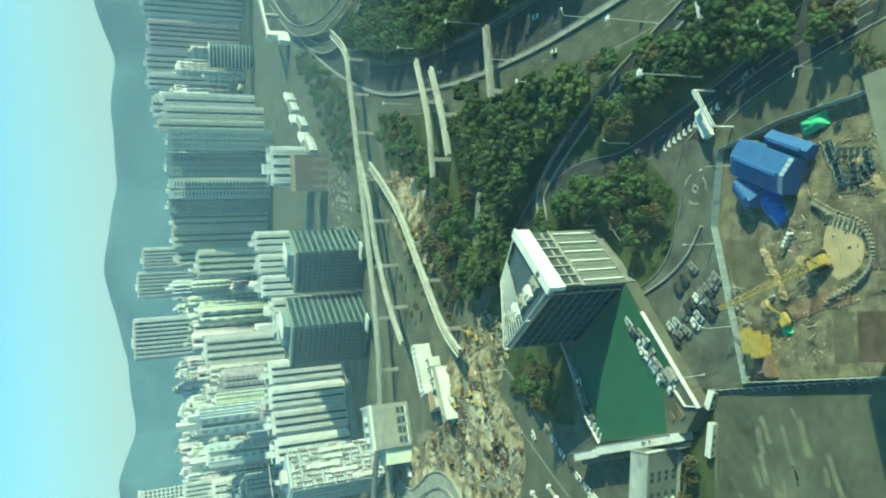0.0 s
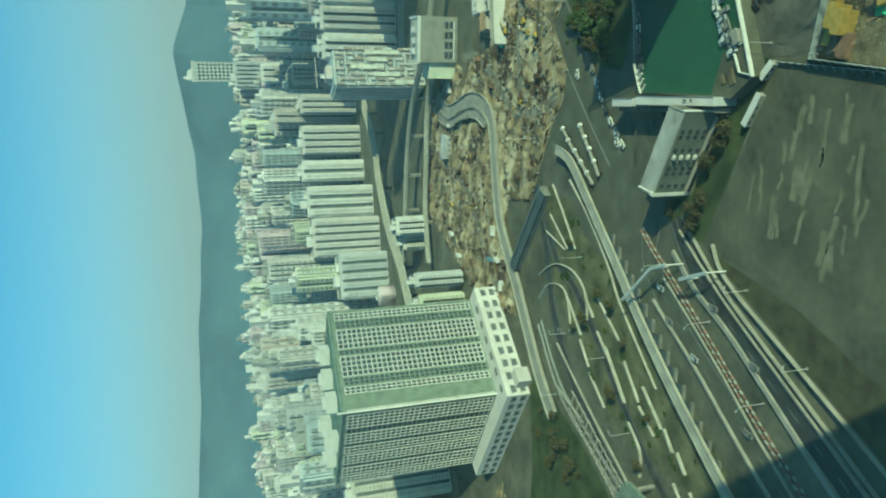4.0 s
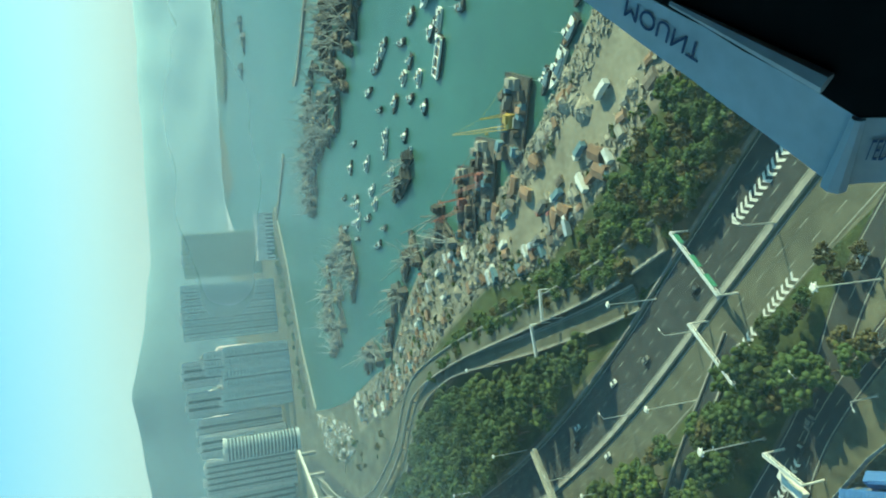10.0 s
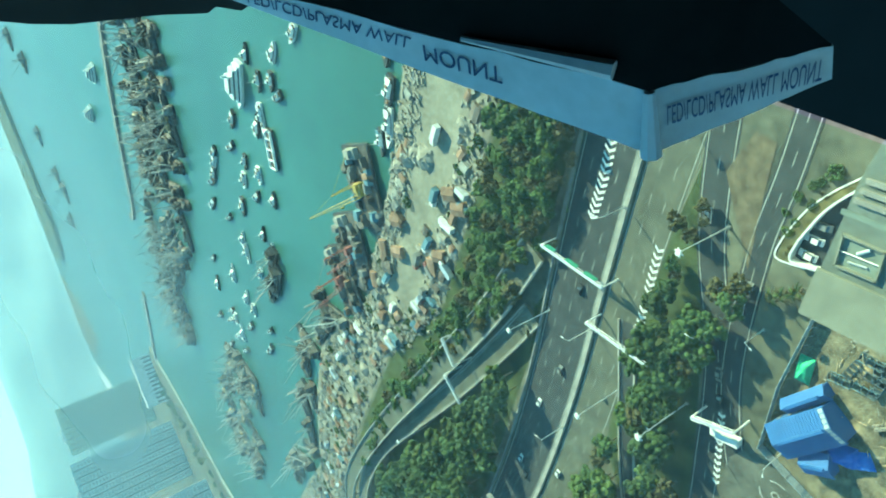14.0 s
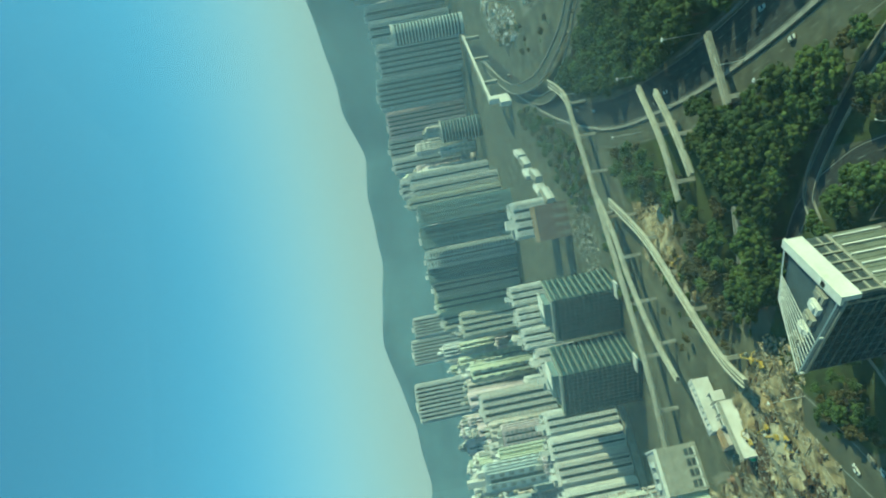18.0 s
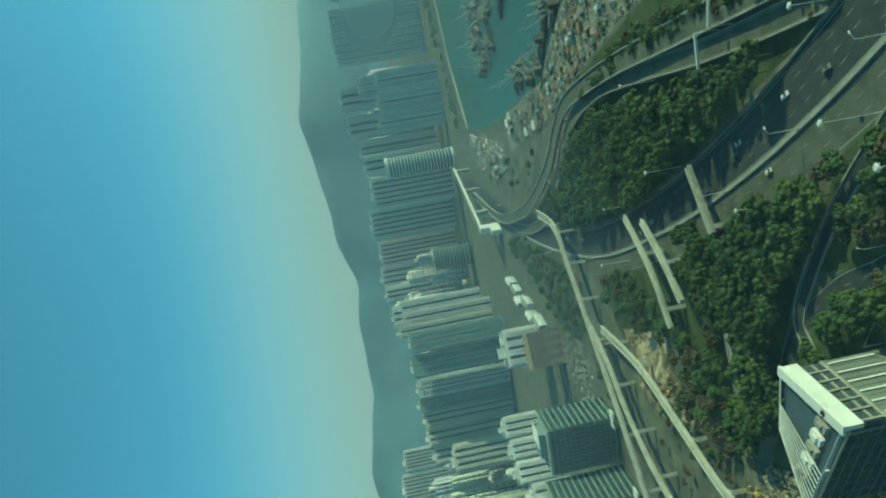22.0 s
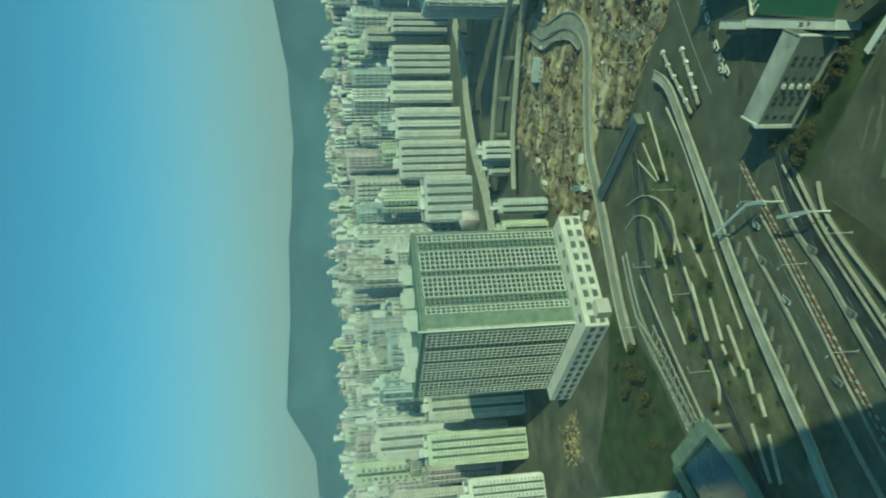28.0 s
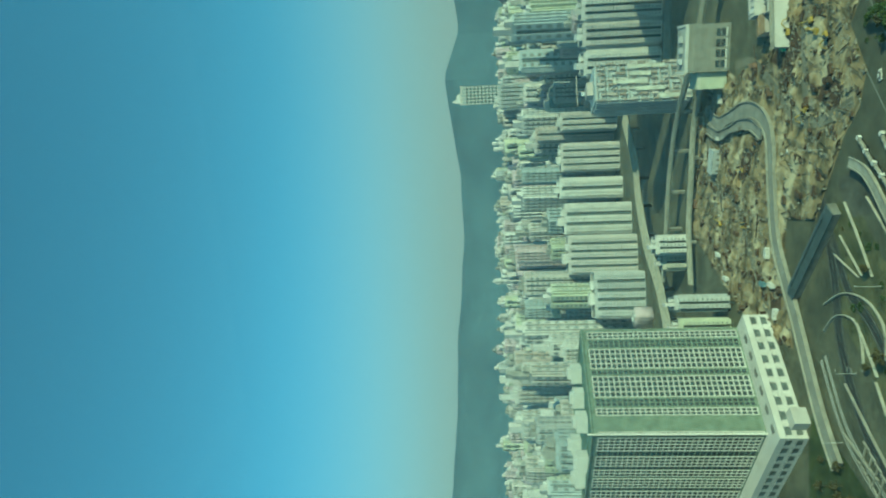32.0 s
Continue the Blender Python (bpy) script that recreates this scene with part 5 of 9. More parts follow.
def glass_canopy():
    t = thing("green_canopy", (0, 0, 0), 0, "dark glazed roof framed by broad green beams", "canopy")
    part("beam", Shape().strip([(-247, 155, 9), (-211, 147.5, 10)], -3.2, 3.2, 0, 1.6), M["estate_green"], t)
    part("beam", Shape().strip([(-211, 148, 10), (-206, 128, 10), (-203, 95, 10)], -2.6, 2.6, 0, 1.6), M["estate_green"], t)
    part("beam", Shape().strip([(-248, 154, 9), (-244, 110, 9)], -2.0, 2.0, 0, 1.6), M["estate_green"], t)
    part("roof_glass", Shape().prism([(-244, 151), (-214, 145), (-206, 95), (-242, 95)], 8.4, 9.0), M["glass_blue"], t)
    for x, y in ((-246, 154), (-212, 147), (-205, 100), (-243, 100)):
        part("post", Shape().box(x - 0.7, y - 0.7, -0.2, x + 0.7, y + 0.7, 9.2), M["concrete"], t)


glass_canopy()
# ---- trees ----
M["bark"] = mat("bark", (0.10, 0.075, 0.05), 0.95, var=0.3, size=0.6)
LEAF = [mat("leaf_dark", (0.038, 0.076, 0.023), 0.8, var=0.45, size=2.2, tint=(0.072, 0.124, 0.033), spread=0.35), mat("leaf_mid", (0.054, 0.096, 0.026), 0.8, var=0.45, size=2.2, tint=(0.094, 0.140, 0.036), spread=0.35),
        mat("leaf_dry", (0.062, 0.064, 0.024), 0.8, var=0.45, size=1.6, tint=(0.125, 0.105, 0.04), spread=0.25)]


for lm in LEAF:
    # thin leaves let some of the light through
    ln, ll = lm.node_tree.nodes, lm.node_tree.links
    lb = ln["Principled BSDF"]
    lt = ln.new("ShaderNodeBsdfTranslucent")
    ll.new(lb.inputs["Base Color"].links[0].from_socket, lt.inputs[0])
    lx = ln.new("ShaderNodeMixShader")
    lx.inputs[0].default_value = 0.38
    ll.new(lb.outputs[0], lx.inputs[1])
    ll.new(lt.outputs[0], lx.inputs[2])
    ll.new(lx.outputs[0], ln["Material Output"].inputs[0])


def tree(seed, h, r, leaf, dense=1.0):
    """Trunk with limbs, and a crown of many leaf clumps with loose leaves and gaps."""
    rnd = random.Random(seed)
    t = thing("tree", (0, 0, 0), 0, "leafy broad-crowned tree with dark green foliage", "tree", "trees")
    tr = Shape().beam((0, 0, -0.3), (0.15, 0.1, h * 0.55), 0.28, 0.16, 7)
    sh = Shape()
    centres = []
    for i in range(7):
        a = i * 0.9 + rnd.random() * 0.5
        q = (math.cos(a) * r * 0.6, math.sin(a) * r * 0.6, h * rnd.uniform(0.55, 0.85))
        tr.beam((0.1, 0.05, h * rnd.uniform(0.25, 0.5)), q, 0.13, 0.05, 5)
    n = int(72 * dense)
    for i in range(n):
        u, v = rnd.uniform(0, 2 * math.pi), rnd.uniform(-0.45, 1)
        k = rnd.uniform(0.55, 1.0) * (0.85 + 0.25 * math.sin(3 * u + seed))
        c = Vector((math.cos(u) * math.sqrt(max(0, 1 - v * v)) * r * k, math.sin(u) * math.sqrt(max(0, 1 - v * v)) * r * k, h * 0.62 + v * h * 0.36 * k))
        s = rnd.uniform(0.6, 1.1) * r * 0.24
        centres.append((c, s))
        vs = []
        for w in ((0, 0, 1), (0.9, 0, 0.4), (0.28, 0.85, 0.4), (-0.72, 0.53, 0.4), (-0.72, -0.53, 0.4), (0.28, -0.85, 0.4), (0.72, 0.53, -0.4), (-0.28, 0.85, -0.4), (-0.9, 0, -0.4), (-0.28, -0.85, -0.4), (0.72, -0.53, -0.4), (0, 0, -1)):
            vs.append(tuple(c + Vector(w) * s * rnd.uniform(0.6, 1.3)))
        sh.add(vs, [(0, 1, 2), (0, 2, 3), (0, 3, 4), (0, 4, 5), (0, 5, 1), (1, 6, 2), (2, 7, 3), (3, 8, 4), (4, 9, 5), (5, 10, 1), (6, 7, 2), (7, 8, 3), (8, 9, 4), (9, 10, 5), (10, 6, 1), (11, 7, 6), (11, 8, 7), (11, 9, 8), (11, 10, 9), (11, 6, 10)])
    for i in range(int(180 * dense)):
        c, s = rnd.choice(centres)
        w = Vector((rnd.gauss(0, 1), rnd.gauss(0, 1), rnd.gauss(0.3, 1))).normalized()
        p = c + w * s * rnd.uniform(0.9, 1.5)
        a = Vector((rnd.gauss(0, 1), rnd.gauss(0, 1), rnd.gauss(0, 1))).normalized() * 0.42
        b = a.cross(w).normalized() * 0.3
        sh.add([tuple(p - a), tuple(p + b), tuple(p + a), tuple(p - b)], [(0, 1, 2, 3)])
    part("trunk", tr, M["bark"], t)
    cr = part("crown", sh, leaf, t)
    cr.data.polygons.foreach_set("use_smooth", [True] * len(cr.data.polygons))
    return t


def bush(seed, r, leaf):
    rnd = random.Random(seed)
    t = thing("shrub", (0, 0, 0), 0, "low rounded shrub on rough grass", "shrub", "shrubs")
    sh, st = Shape(), Shape()
    for i in range(26):
        a, k = rnd.uniform(0, 6.28), rnd.uniform(0, 1) ** 0.5 * r
        c = Vector((math.cos(a) * k, math.sin(a) * k, rnd.uniform(0.2, 0.9) * r * 0.6))
        s = r * rnd.uniform(0.18, 0.36)
        vs = [tuple(c + Vector(w) * s * rnd.uniform(0.6, 1.3)) for w in ((1, 0, 0), (0, 1, 0), (-1, 0, 0), (0, -1, 0), (0, 0, 1), (0, 0, -1))]
        sh.add(vs, [(0, 1, 4), (1, 2, 4), (2, 3, 4), (3, 0, 4), (1, 0, 5), (2, 1, 5), (3, 2, 5), (0, 3, 5)])
        st.beam((0, 0, -0.2), tuple(c), 0.04, 0.02, 4) if i % 5 == 0 else None
    part("stems", st, M["bark"], t)
    part("foliage", sh, leaf, t)
    return t


def inside(p, poly):
    c = False
    for (x0, y0), (x1, y1) in zip(poly, poly[1:] + poly[:1]):
        if (y0 > p[1]) != (y1 > p[1]) and p[0] < (x1 - x0) * (p[1] - y0) / (y1 - y0) + x0:
            c = not c
    return c


def absorb(name, placed, label):
    """Joins many placed copies of a few things into ONE object: placed holds (thing, matrix)."""
    vs, loops, tot, mi, mats, off = [], [], [], [], [], 0
    cache = {}
    for src, m in placed:
        if src.name not in cache:
            rows = []
            for ch in src.children_recursive:
                me = ch.data
                v = np.empty(len(me.vertices) * 3, np.float32)
                me.vertices.foreach_get("co", v)
                lp = np.empty(len(me.loops), np.int32)
                me.loops.foreach_get("vertex_index", lp)
                lt = np.empty(len(me.polygons), np.int32)
                me.polygons.foreach_get("loop_total", lt)
                mt = me.materials[0]
                if mt not in mats:
                    mats.append(mt)
                rows.append((v.reshape(-1, 3), lp, lt, mats.index(mt)))
            cache[src.name] = rows
        a = np.array(m)
        for v, lp, lt, k in cache[src.name]:
            vs.append(v @ a[:3, :3].T + a[:3, 3])
            loops.append(lp + off)
            tot.append(lt)
            mi.append(np.full(len(lt), k, np.int32))
            off += len(v)
    vs, loops, tot, mi = np.concatenate(vs), np.concatenate(loops), np.concatenate(tot), np.concatenate(mi)
    me = bpy.data.meshes.new(name)
    me.vertices.add(len(vs))
    me.vertices.foreach_set("co", vs.astype(np.float32).ravel())
    me.loops.add(len(loops))
    me.loops.foreach_set("vertex_index", loops.astype(np.int32))
    me.polygons.add(len(tot))
    me.polygons.foreach_set("loop_start", np.concatenate([[0], np.cumsum(tot)[:-1]]).astype(np.int32))
    me.polygons.foreach_set("material_index", mi)
    for mt in mats:
        me.materials.append(mt)
    me.update(calc_edges=True)
    return part(name, me, None, None, label, "stuff")


TREES = [tree(1, 11, 4.8, LEAF[0]), tree(2, 12, 5.4, LEAF[1]), tree(3, 9, 4.2, LEAF[1]), tree(4, 10, 4.6, LEAF[2], 0.8), tree(5, 13, 5.8, LEAF[0]), tree(6, 8, 3.6, LEAF[2], 0.7)]
BUSHES = [bush(11, 1.6, LEAF[1]), bush(12, 1.2, LEAF[2]), bush(13, 2.2, LEAF[0])]
first_use = set()


def plant(kindset, x, y, z, yaw, s):
    o = kindset
    m = at(x, y, z, yaw)
    if o.name in first_use:
        o = copy_thing(kindset, m)
    else:
        first_use.add(o.name)
        o.matrix_basis = m
    o.scale = (s, s, s * 1.0)


def wood(poly, gap, kinds, seed, lo=0.75, hi=1.15, skip=0.0, far=False):
    rnd = random.Random(seed)
    xs, ys = [p[0] for p in poly], [p[1] for p in poly]
    y = min(ys)
    while y < max(ys):
        x = min(xs) + rnd.uniform(0, gap)
        while x < max(xs):
            p = (x + rnd.uniform(-0.3, 0.3) * gap, y + rnd.uniform(-0.3, 0.3) * gap)
            if inside(p, poly) and rnd.random() > skip:
                k, a, s = rnd.choice(kinds), rnd.uniform(0, 6.28), rnd.uniform(lo, hi)
                if far and k.name in first_use:
                    woods.append((k, at(p[0], p[1], 0, a) @ Matrix.Scale(s, 4)))
                else:
                    plant(k, p[0], p[1], 0.0, a, s)
            x += gap
        y += gap * 0.9


woods = []
T, B = TREES, BUSHES
wood([(70, 222), (74, 290), (82, 330), (64, 330), (40, 325), (38, 300), (8, 305), (-12, 330), (-24, 318), (-16, 285), (26, 268), (48, 240)], 9.2, [T[0], T[1], T[4], T[1]], 21, 0.85, 1.3)
wood([(78, 395), (96, 430), (98, 470), (84, 480), (52, 440), (46, 395), (2, 388), (-18, 352), (-8, 330), (30, 322), (46, 344), (60, 372)], 9.5, [T[0], T[2], T[3]], 22, skip=0.25, far=True)
wood([(109, 195), (110, 280), (112, 330), (124, 400), (146, 480), (186, 575), (184, 516), (198, 452), (188, 390), (166, 325), (138, 268), (118, 222)], 10.5, [T[0], T[1], T[2], T[4]], 23, 0.95, 1.35)
wood([(71, 118), (73, 150), (66, 186), (56, 190), (46, 206), (40, 212), (36, 200), (52, 150), (66, 122)], 7.6, [T[0], T[2], T[3], T[4]], 24, 0.7, 1.1, skip=0.04)
wood([(66, 96), (72, 100), (73, 124), (68, 128), (64, 110)], 5.6, [T[0], T[3], T[5]], 25, 0.45, 0.8, skip=0.1)
wood([(112, 40), (114, 140), (122, 182), (150, 238), (190, 340), (206, 400), (213, 405), (198, 318), (166, 250), (150, 196), (146, 130), (146, 40)], 6.6, [T[0], T[0], T[2], T[3]], 26, 0.6, 0.95, skip=0.03, far=True)
wood([(-60, 168), (-106, 168), (-110, 188), (-100, 178), (-66, 172)], 6.0, [T[3], T[5], B[2]], 27, 0.4, 0.7)
wood([(24, 188), (23, 225), (10, 262), (2, 252), (8, 225), (15, 200), (12, 178)], 6.2, [T[0], T[0], T[2], T[4]], 28, 0.55, 0.95, skip=0.08, far=True)
wood([(40, 96), (47, 100), (50, 90), (49, 78), (44, 70), (42, 76), (44, 86)], 3.4, [B[0], B[1], B[2]], 38, 0.4, 0.9, skip=0.2, far=True)
wood([(-52, 250), (-42, 268), (-66, 300), (-84, 296), (-70, 268)], 5.0, [T[0], B[0], B[2]], 29, 0.3, 0.6, skip=0.35, far=True)
wood([(-150, 280), (-140, 250), (-158, 205), (-178, 130), (-205, 130), (-214, 185), (-192, 235), (-176, 262)], 9.0, [B[0], B[1], B[2], T[5]], 30, 0.5, 0.9, skip=0.45, far=True)
wood([(-250, 240), (-240, 200), (-256, 165), (-290, 190), (-285, 235)], 9.0, [T[5], B[2], T[3]], 31, 0.5, 0.8, skip=0.4, far=True)
wood([(480, 985), (600, 990), (750, 990), (900, 1030), (880, 1060), (700, 1030), (500, 1010)], 16, [T[0], T[2]], 32, 0.8, 1.2, skip=0.2, far=True)
wood([(120, 540), (180, 640), (250, 800), (215, 790), (150, 690), (90, 640), (70, 560)], 11, [T[0], T[3], T[2]], 33, 0.6, 1.0, skip=0.2, far=True)
wood([(-20, 505), (60, 520), (60, 560), (20, 545), (-20, 540)], 11, [T[0], T[2]], 34, 0.6, 0.9, skip=0.4, far=True)
wood([(50, 470), (16, 430), (-30, 400), (-58, 420), (-30, 446), (10, 466)], 11, [B[0], B[2], T[5]], 35, 0.6, 0.9, skip=0.5, far=True)
wood([(57, 118), (58, 150), (50, 152), (46, 130), (48, 108), (54, 104)], 6.2, [T[0], T[4], T[3]], 36, 0.6, 0.95, skip=0.1, far=True)
wood([(255, 560), (300, 690), (360, 830), (330, 820), (270, 700), (235, 600)], 14, [T[0], B[2], T[3]], 37, 0.5, 0.9, skip=0.45, far=True)

wood([(-8, 196), (-2, 186), (8, 180), (20, 184), (23, 196), (16, 206), (4, 200)], 5.2, [T[0], T[3], T[4], B[2]], 41, 0.4, 0.75, far=True)
wood([(-38, 240), (-20, 236), (2, 226), (0, 250), (-24, 262), (-44, 262)], 6.5, [T[0], T[3], T[2]], 42, 0.5, 0.9, skip=0.1, far=True)
wood([(107, 60), (108, 190), (114, 190), (113, 60)], 7.0, [T[0], T[3], B[2]], 43, 0.35, 0.6, skip=0.2, far=True)
wood([(66, 192), (69, 240), (60, 262), (42, 252), (32, 262), (45, 232), (57, 206)], 7.0, [T[0], T[1], T[3]], 44, 0.6, 1.0, skip=0.05, far=True)
wood([(13, 174.5), (27, 187), (24.6, 204), (21, 196), (10, 180), (-2, 180), (-10, 188), (-4, 178.6)], 3.0, [B[0], B[2], B[2], T[5]], 45, 0.5, 1.0, skip=0.15, far=True)
def palm(x, y, yaw, h):
    """A fan of long drooping fronds on a ringed trunk."""
    t = thing("palm", (x, y, 0.1), yaw, "small palm with long drooping fronds by the curved wall", "palm", "palms")
    part("trunk", Shape().beam((0, 0, -0.2), (0.1, 0, h), 0.26, 0.18, 8), M["bark"], t)
    for k in range(13):
        a, r = k * 2.4, 2.6 + 0.5 * math.sin(k * 1.7)
        vs, fs = [], []
        for i in range(6):
            u = i / 5
            w = 0.34 * math.sin(math.pi * (0.12 + 0.86 * u))
            z = h + 1.0 * math.sin(u * 2.4) - 1.1 * u * u
            for q in (-1, 1):
                vs.append((0.1 + math.cos(a) * r * u - math.sin(a) * w * q, math.sin(a) * r * u + math.cos(a) * w * q, z - 0.12 * abs(q)))
            vs.append((0.1 + math.cos(a) * r * u, math.sin(a) * r * u, z + 0.08))
        for i in range(5):
            b = 3 * i
            fs += [(b, b + 2, b + 5, b + 3), (b + 2, b + 1, b + 4, b + 5)]
        part("frond", Shape().add(vs, fs), LEAF[1 + k % 2], t)


palm(39.4, 105.6, 0.3, 3.4)
palm(37.2, 103.2, 1.4, 2.8)
palm(41.6, 108.4, 2.2, 2.4)
wood([(26, 442), (5, 362), (-32, 331), (-46, 372), (-30, 400), (-2, 448)], 9.0, [T[0], T[3], B[2], T[5]], 47, 0.5, 0.9, skip=0.35, far=True)
wood([(-60, 296), (-49, 249), (-72, 248), (-68, 282)], 6.0, [T[0], T[3], T[5]], 48, 0.5, 0.9, skip=0.15, far=True)
absorb("woodland", woods, "far trees and shrubs scattered between roads and quays")
# ---- the city's other blocks: a set of kinds, repeated with their own heights ----
def city_kind(i, step=5.5):
    rnd = random.Random(100 + i)
    w, d, h = rnd.uniform(12, 23), rnd.uniform(12, 19), rnd.choice((55, 70, 85, 100))
    wall = rnd.choice(("cream", "white", "white", "sand", "grey", "grey", "pink", "pale_green", "blue_grey", "cream"))
    t = thing("city_block", (0, -3000 - 60 * i, 0), 0, "%s city apartment block with stacked windows and roof tanks" % wall.replace("_", "-"), "building", "city blocks")
    dark = Shape()
    body, wins = Shape().box(-w / 2, -d / 2, -0.3, w / 2, d / 2, h), Shape()
    nb = rnd.randint(2, 4)
    out = rnd.uniform(1.4, 3.0)
    for s, L, n in ((0, w, nb), (1, d, max(2, nb - 1)), (3, d, max(2, nb - 1))):
        ca, sa = math.cos(s * math.pi / 2), math.sin(s * math.pi / 2)
        off = d / 2 if s == 0 else w / 2

        def put(sh, u0, u1, v0, v1, z0, z1):
            cs = [(u0 * ca - v0 * sa, u0 * sa + v0 * ca), (u1 * ca - v1 * sa, u1 * sa + v1 * ca)]
            sh.box(min(c[0] for c in cs), min(c[1] for c in cs), z0, max(c[0] for c in cs), max(c[1] for c in cs), z1)
        for k in range(n):
            u = -L / 2 + L * (k + 0.5) / n
            b = L / n * 0.28
            put(body, u - b, u + b, -off - out, -off + 0.1, 6, h - 1)
            # shadow between bays drawn as a flat dark strip
            if k < n - 1:
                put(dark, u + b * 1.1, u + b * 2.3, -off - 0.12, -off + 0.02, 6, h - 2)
            z = 7.0
            while z < h - 4:
                put(wins, u - b * 0.6, u + b * 0.6, -off - out - 0.12, -off - out + 0.02, z, z + step * 0.48)
                z += step
    part("wall", body, M["w_" + wall], t)
    part("windows", wins, M["glass_far"], t, kind="stuff")
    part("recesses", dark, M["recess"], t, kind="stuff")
    part("roof", Shape().box(-w / 2 + 0.5, -d / 2 + 0.5, h, w / 2 - 0.5, d / 2 - 0.5, h + 0.4).box(-w * 0.25, -d * 0.25, h, w * 0.05, d * 0.2, h + rnd.uniform(4, 9)).box(w * 0.15, -d * 0.1, h, w * 0.36, d * 0.3, h + 3.5), M["w_white" if i % 2 else "roof"], t)
    return t, h


kinds = [city_kind(i, 4.4) for i in range(18)]
far_kinds = [city_kind(i, 10.0) for i in range(40, 56)]
crnd = random.Random(5)
FRONT = [(-64, 700), (-52, 680), (-47, 500), (-38, 700), (-33, 790), (-27, 860), (-21, 960), (-16, 900), (-13, 720), (-9.5, 720), (-9, 1090), (-3, 1090), (-2, 1330), (8, 1250), (14, 1400), (20, 1650), (27, 1650), (34, 1700)]
SKYL = [(-64, 0.2), (-50, 0.5), (-35, 0.9), (-20, 0.6), (-10, 0.2), (-5, 0.4), (4, -0.2), (15, 0.4), (22, 0.6), (34, 0.3)]
D = 520.0
distant = []
used = [False] * len(kinds)
while D < 3100:
    a = -63.0 + crnd.uniform(0, 2)
    while a < 32:
        front = np.interp(a, [f[0] for f in FRONT], [f[1] for f in FRONT])
        if D > front and crnd.random() < (0.86 if D < 1700 else 0.7):
            top = np.interp(a, [f[0] for f in SKYL], [f[1] for f in SKYL])
            el = top - abs(crnd.gauss(0, 1.0)) * (1.0 + 900 / D)
            h = min(EYE + D * math.tan(radians(el)), crnd.uniform(55, 125) + D * 0.02)
            if h > 24:
                k = crnd.randrange(len(kinds))
                src, sh = kinds[k]
                x, y = D * math.sin(radians(a)), D * math.cos(radians(a))
                m = at(x, y, 0, crnd.choice((0.1, 0.3, -0.2, 0.45)) + crnd.uniform(-0.08, 0.08))
                if D > 1000 and used[k]:
                    s = 1.0 + D / 7000
                    far_src, sh = crnd.choice(far_kinds)
                    distant.append((far_src, m @ Matrix.Diagonal((s, s, h / sh, 1))))
                    a += math.degrees((27 + D * 0.011) / D) * crnd.uniform(0.8, 1.25)
                    continue
                if used[k]:
                    o = copy_thing(src, m)
                else:
                    o, used[k] = src, True
                    o.matrix_basis = m
                s = 1.0 + D / 7000
                o.scale = (s, s, h / sh)
        a += math.degrees((27 + D * 0.011) / D) * crnd.uniform(0.8, 1.25)
    D *= 1.058
for k, (src, sh) in enumerate(kinds):
    if not used[k]:
        src.location = (-900 - 60 * k, 1500, 0)
# low blocks, sheds and small roofs that fill the streets between the towers
low_kinds = []
for i in range(10):
    rnd = random.Random(300 + i)
    w, d, h = rnd.uniform(10, 21), rnd.uniform(9, 17), rnd.uniform(12, 36)
    t = thing("low_house", (0, -6000, 0))
    part("wall", Shape().box(-w / 2, -d / 2, -0.3, w / 2, d / 2, h), M["w_" + rnd.choice(("cream", "white", "sand", "grey", "pink", "white", "pale_green"))], t)
    wins = Shape()
    z = 3.5
    while z < h - 2:
        for k in range(4):
            u = -w / 2 + w * (k + 0.5) / 4
            wins.box(u - w * 0.08, -d / 2 - 0.15, z, u + w * 0.08, -d / 2 + 0.05, z + 1.7)
        z += 3.4
    part("windows", wins, M["glass_far"], t)
    part("roof", Shape().box(-w / 2 + 0.4, -d / 2 + 0.4, h, w / 2 - 0.4, d / 2 - 0.4, h + 0.3).box(-w * 0.3, -d * 0.2, h, -w * 0.05, d * 0.25, h + 3.2).box(w * 0.1, -d * 0.3, h, w * 0.35, 0, h + 2.2), M[rnd.choice(("roof", "w_white", "roof_green", "w_grey", "w_sand"))], t)
    low_kinds.append(t)
low = []
D = 560.0
while D < 2300:
    a = -62.0 + crnd.uniform(0, 2)
    while a < 26:
        if D > np.interp(a, [f[0] for f in FRONT], [f[1] for f in FRONT]) - 30 and crnd.random() < 0.62:
            x, y = D * math.sin(radians(a)) + crnd.uniform(-8, 8), D * math.cos(radians(a)) + crnd.uniform(-8, 8)
            low.append((crnd.choice(low_kinds), at(x, y, 0, crnd.choice((0.1, 0.3, -0.2, 0.45, 1.7)) + crnd.uniform(-0.1, 0.1)) @ Matrix.Diagonal((1.1, 1.1, crnd.uniform(0.6, 1.4), 1))))
        a += math.degrees((21 + D * 0.006) / D) * crnd.uniform(0.8, 1.3)
    D *= 1.05
absorb("low_city", low, "low blocks and small roofs between the city's towers")
for src in low_kinds:
    for ch in list(src.children_recursive):
        bpy.data.objects.remove(ch)
    bpy.data.objects.remove(src)
absorb("far_city", distant, "hazy far blocks of the city below the hills")
for src, _ in far_kinds:
    for ch in list(src.children_recursive):
        bpy.data.objects.remove(ch)
    bpy.data.objects.remove(src)
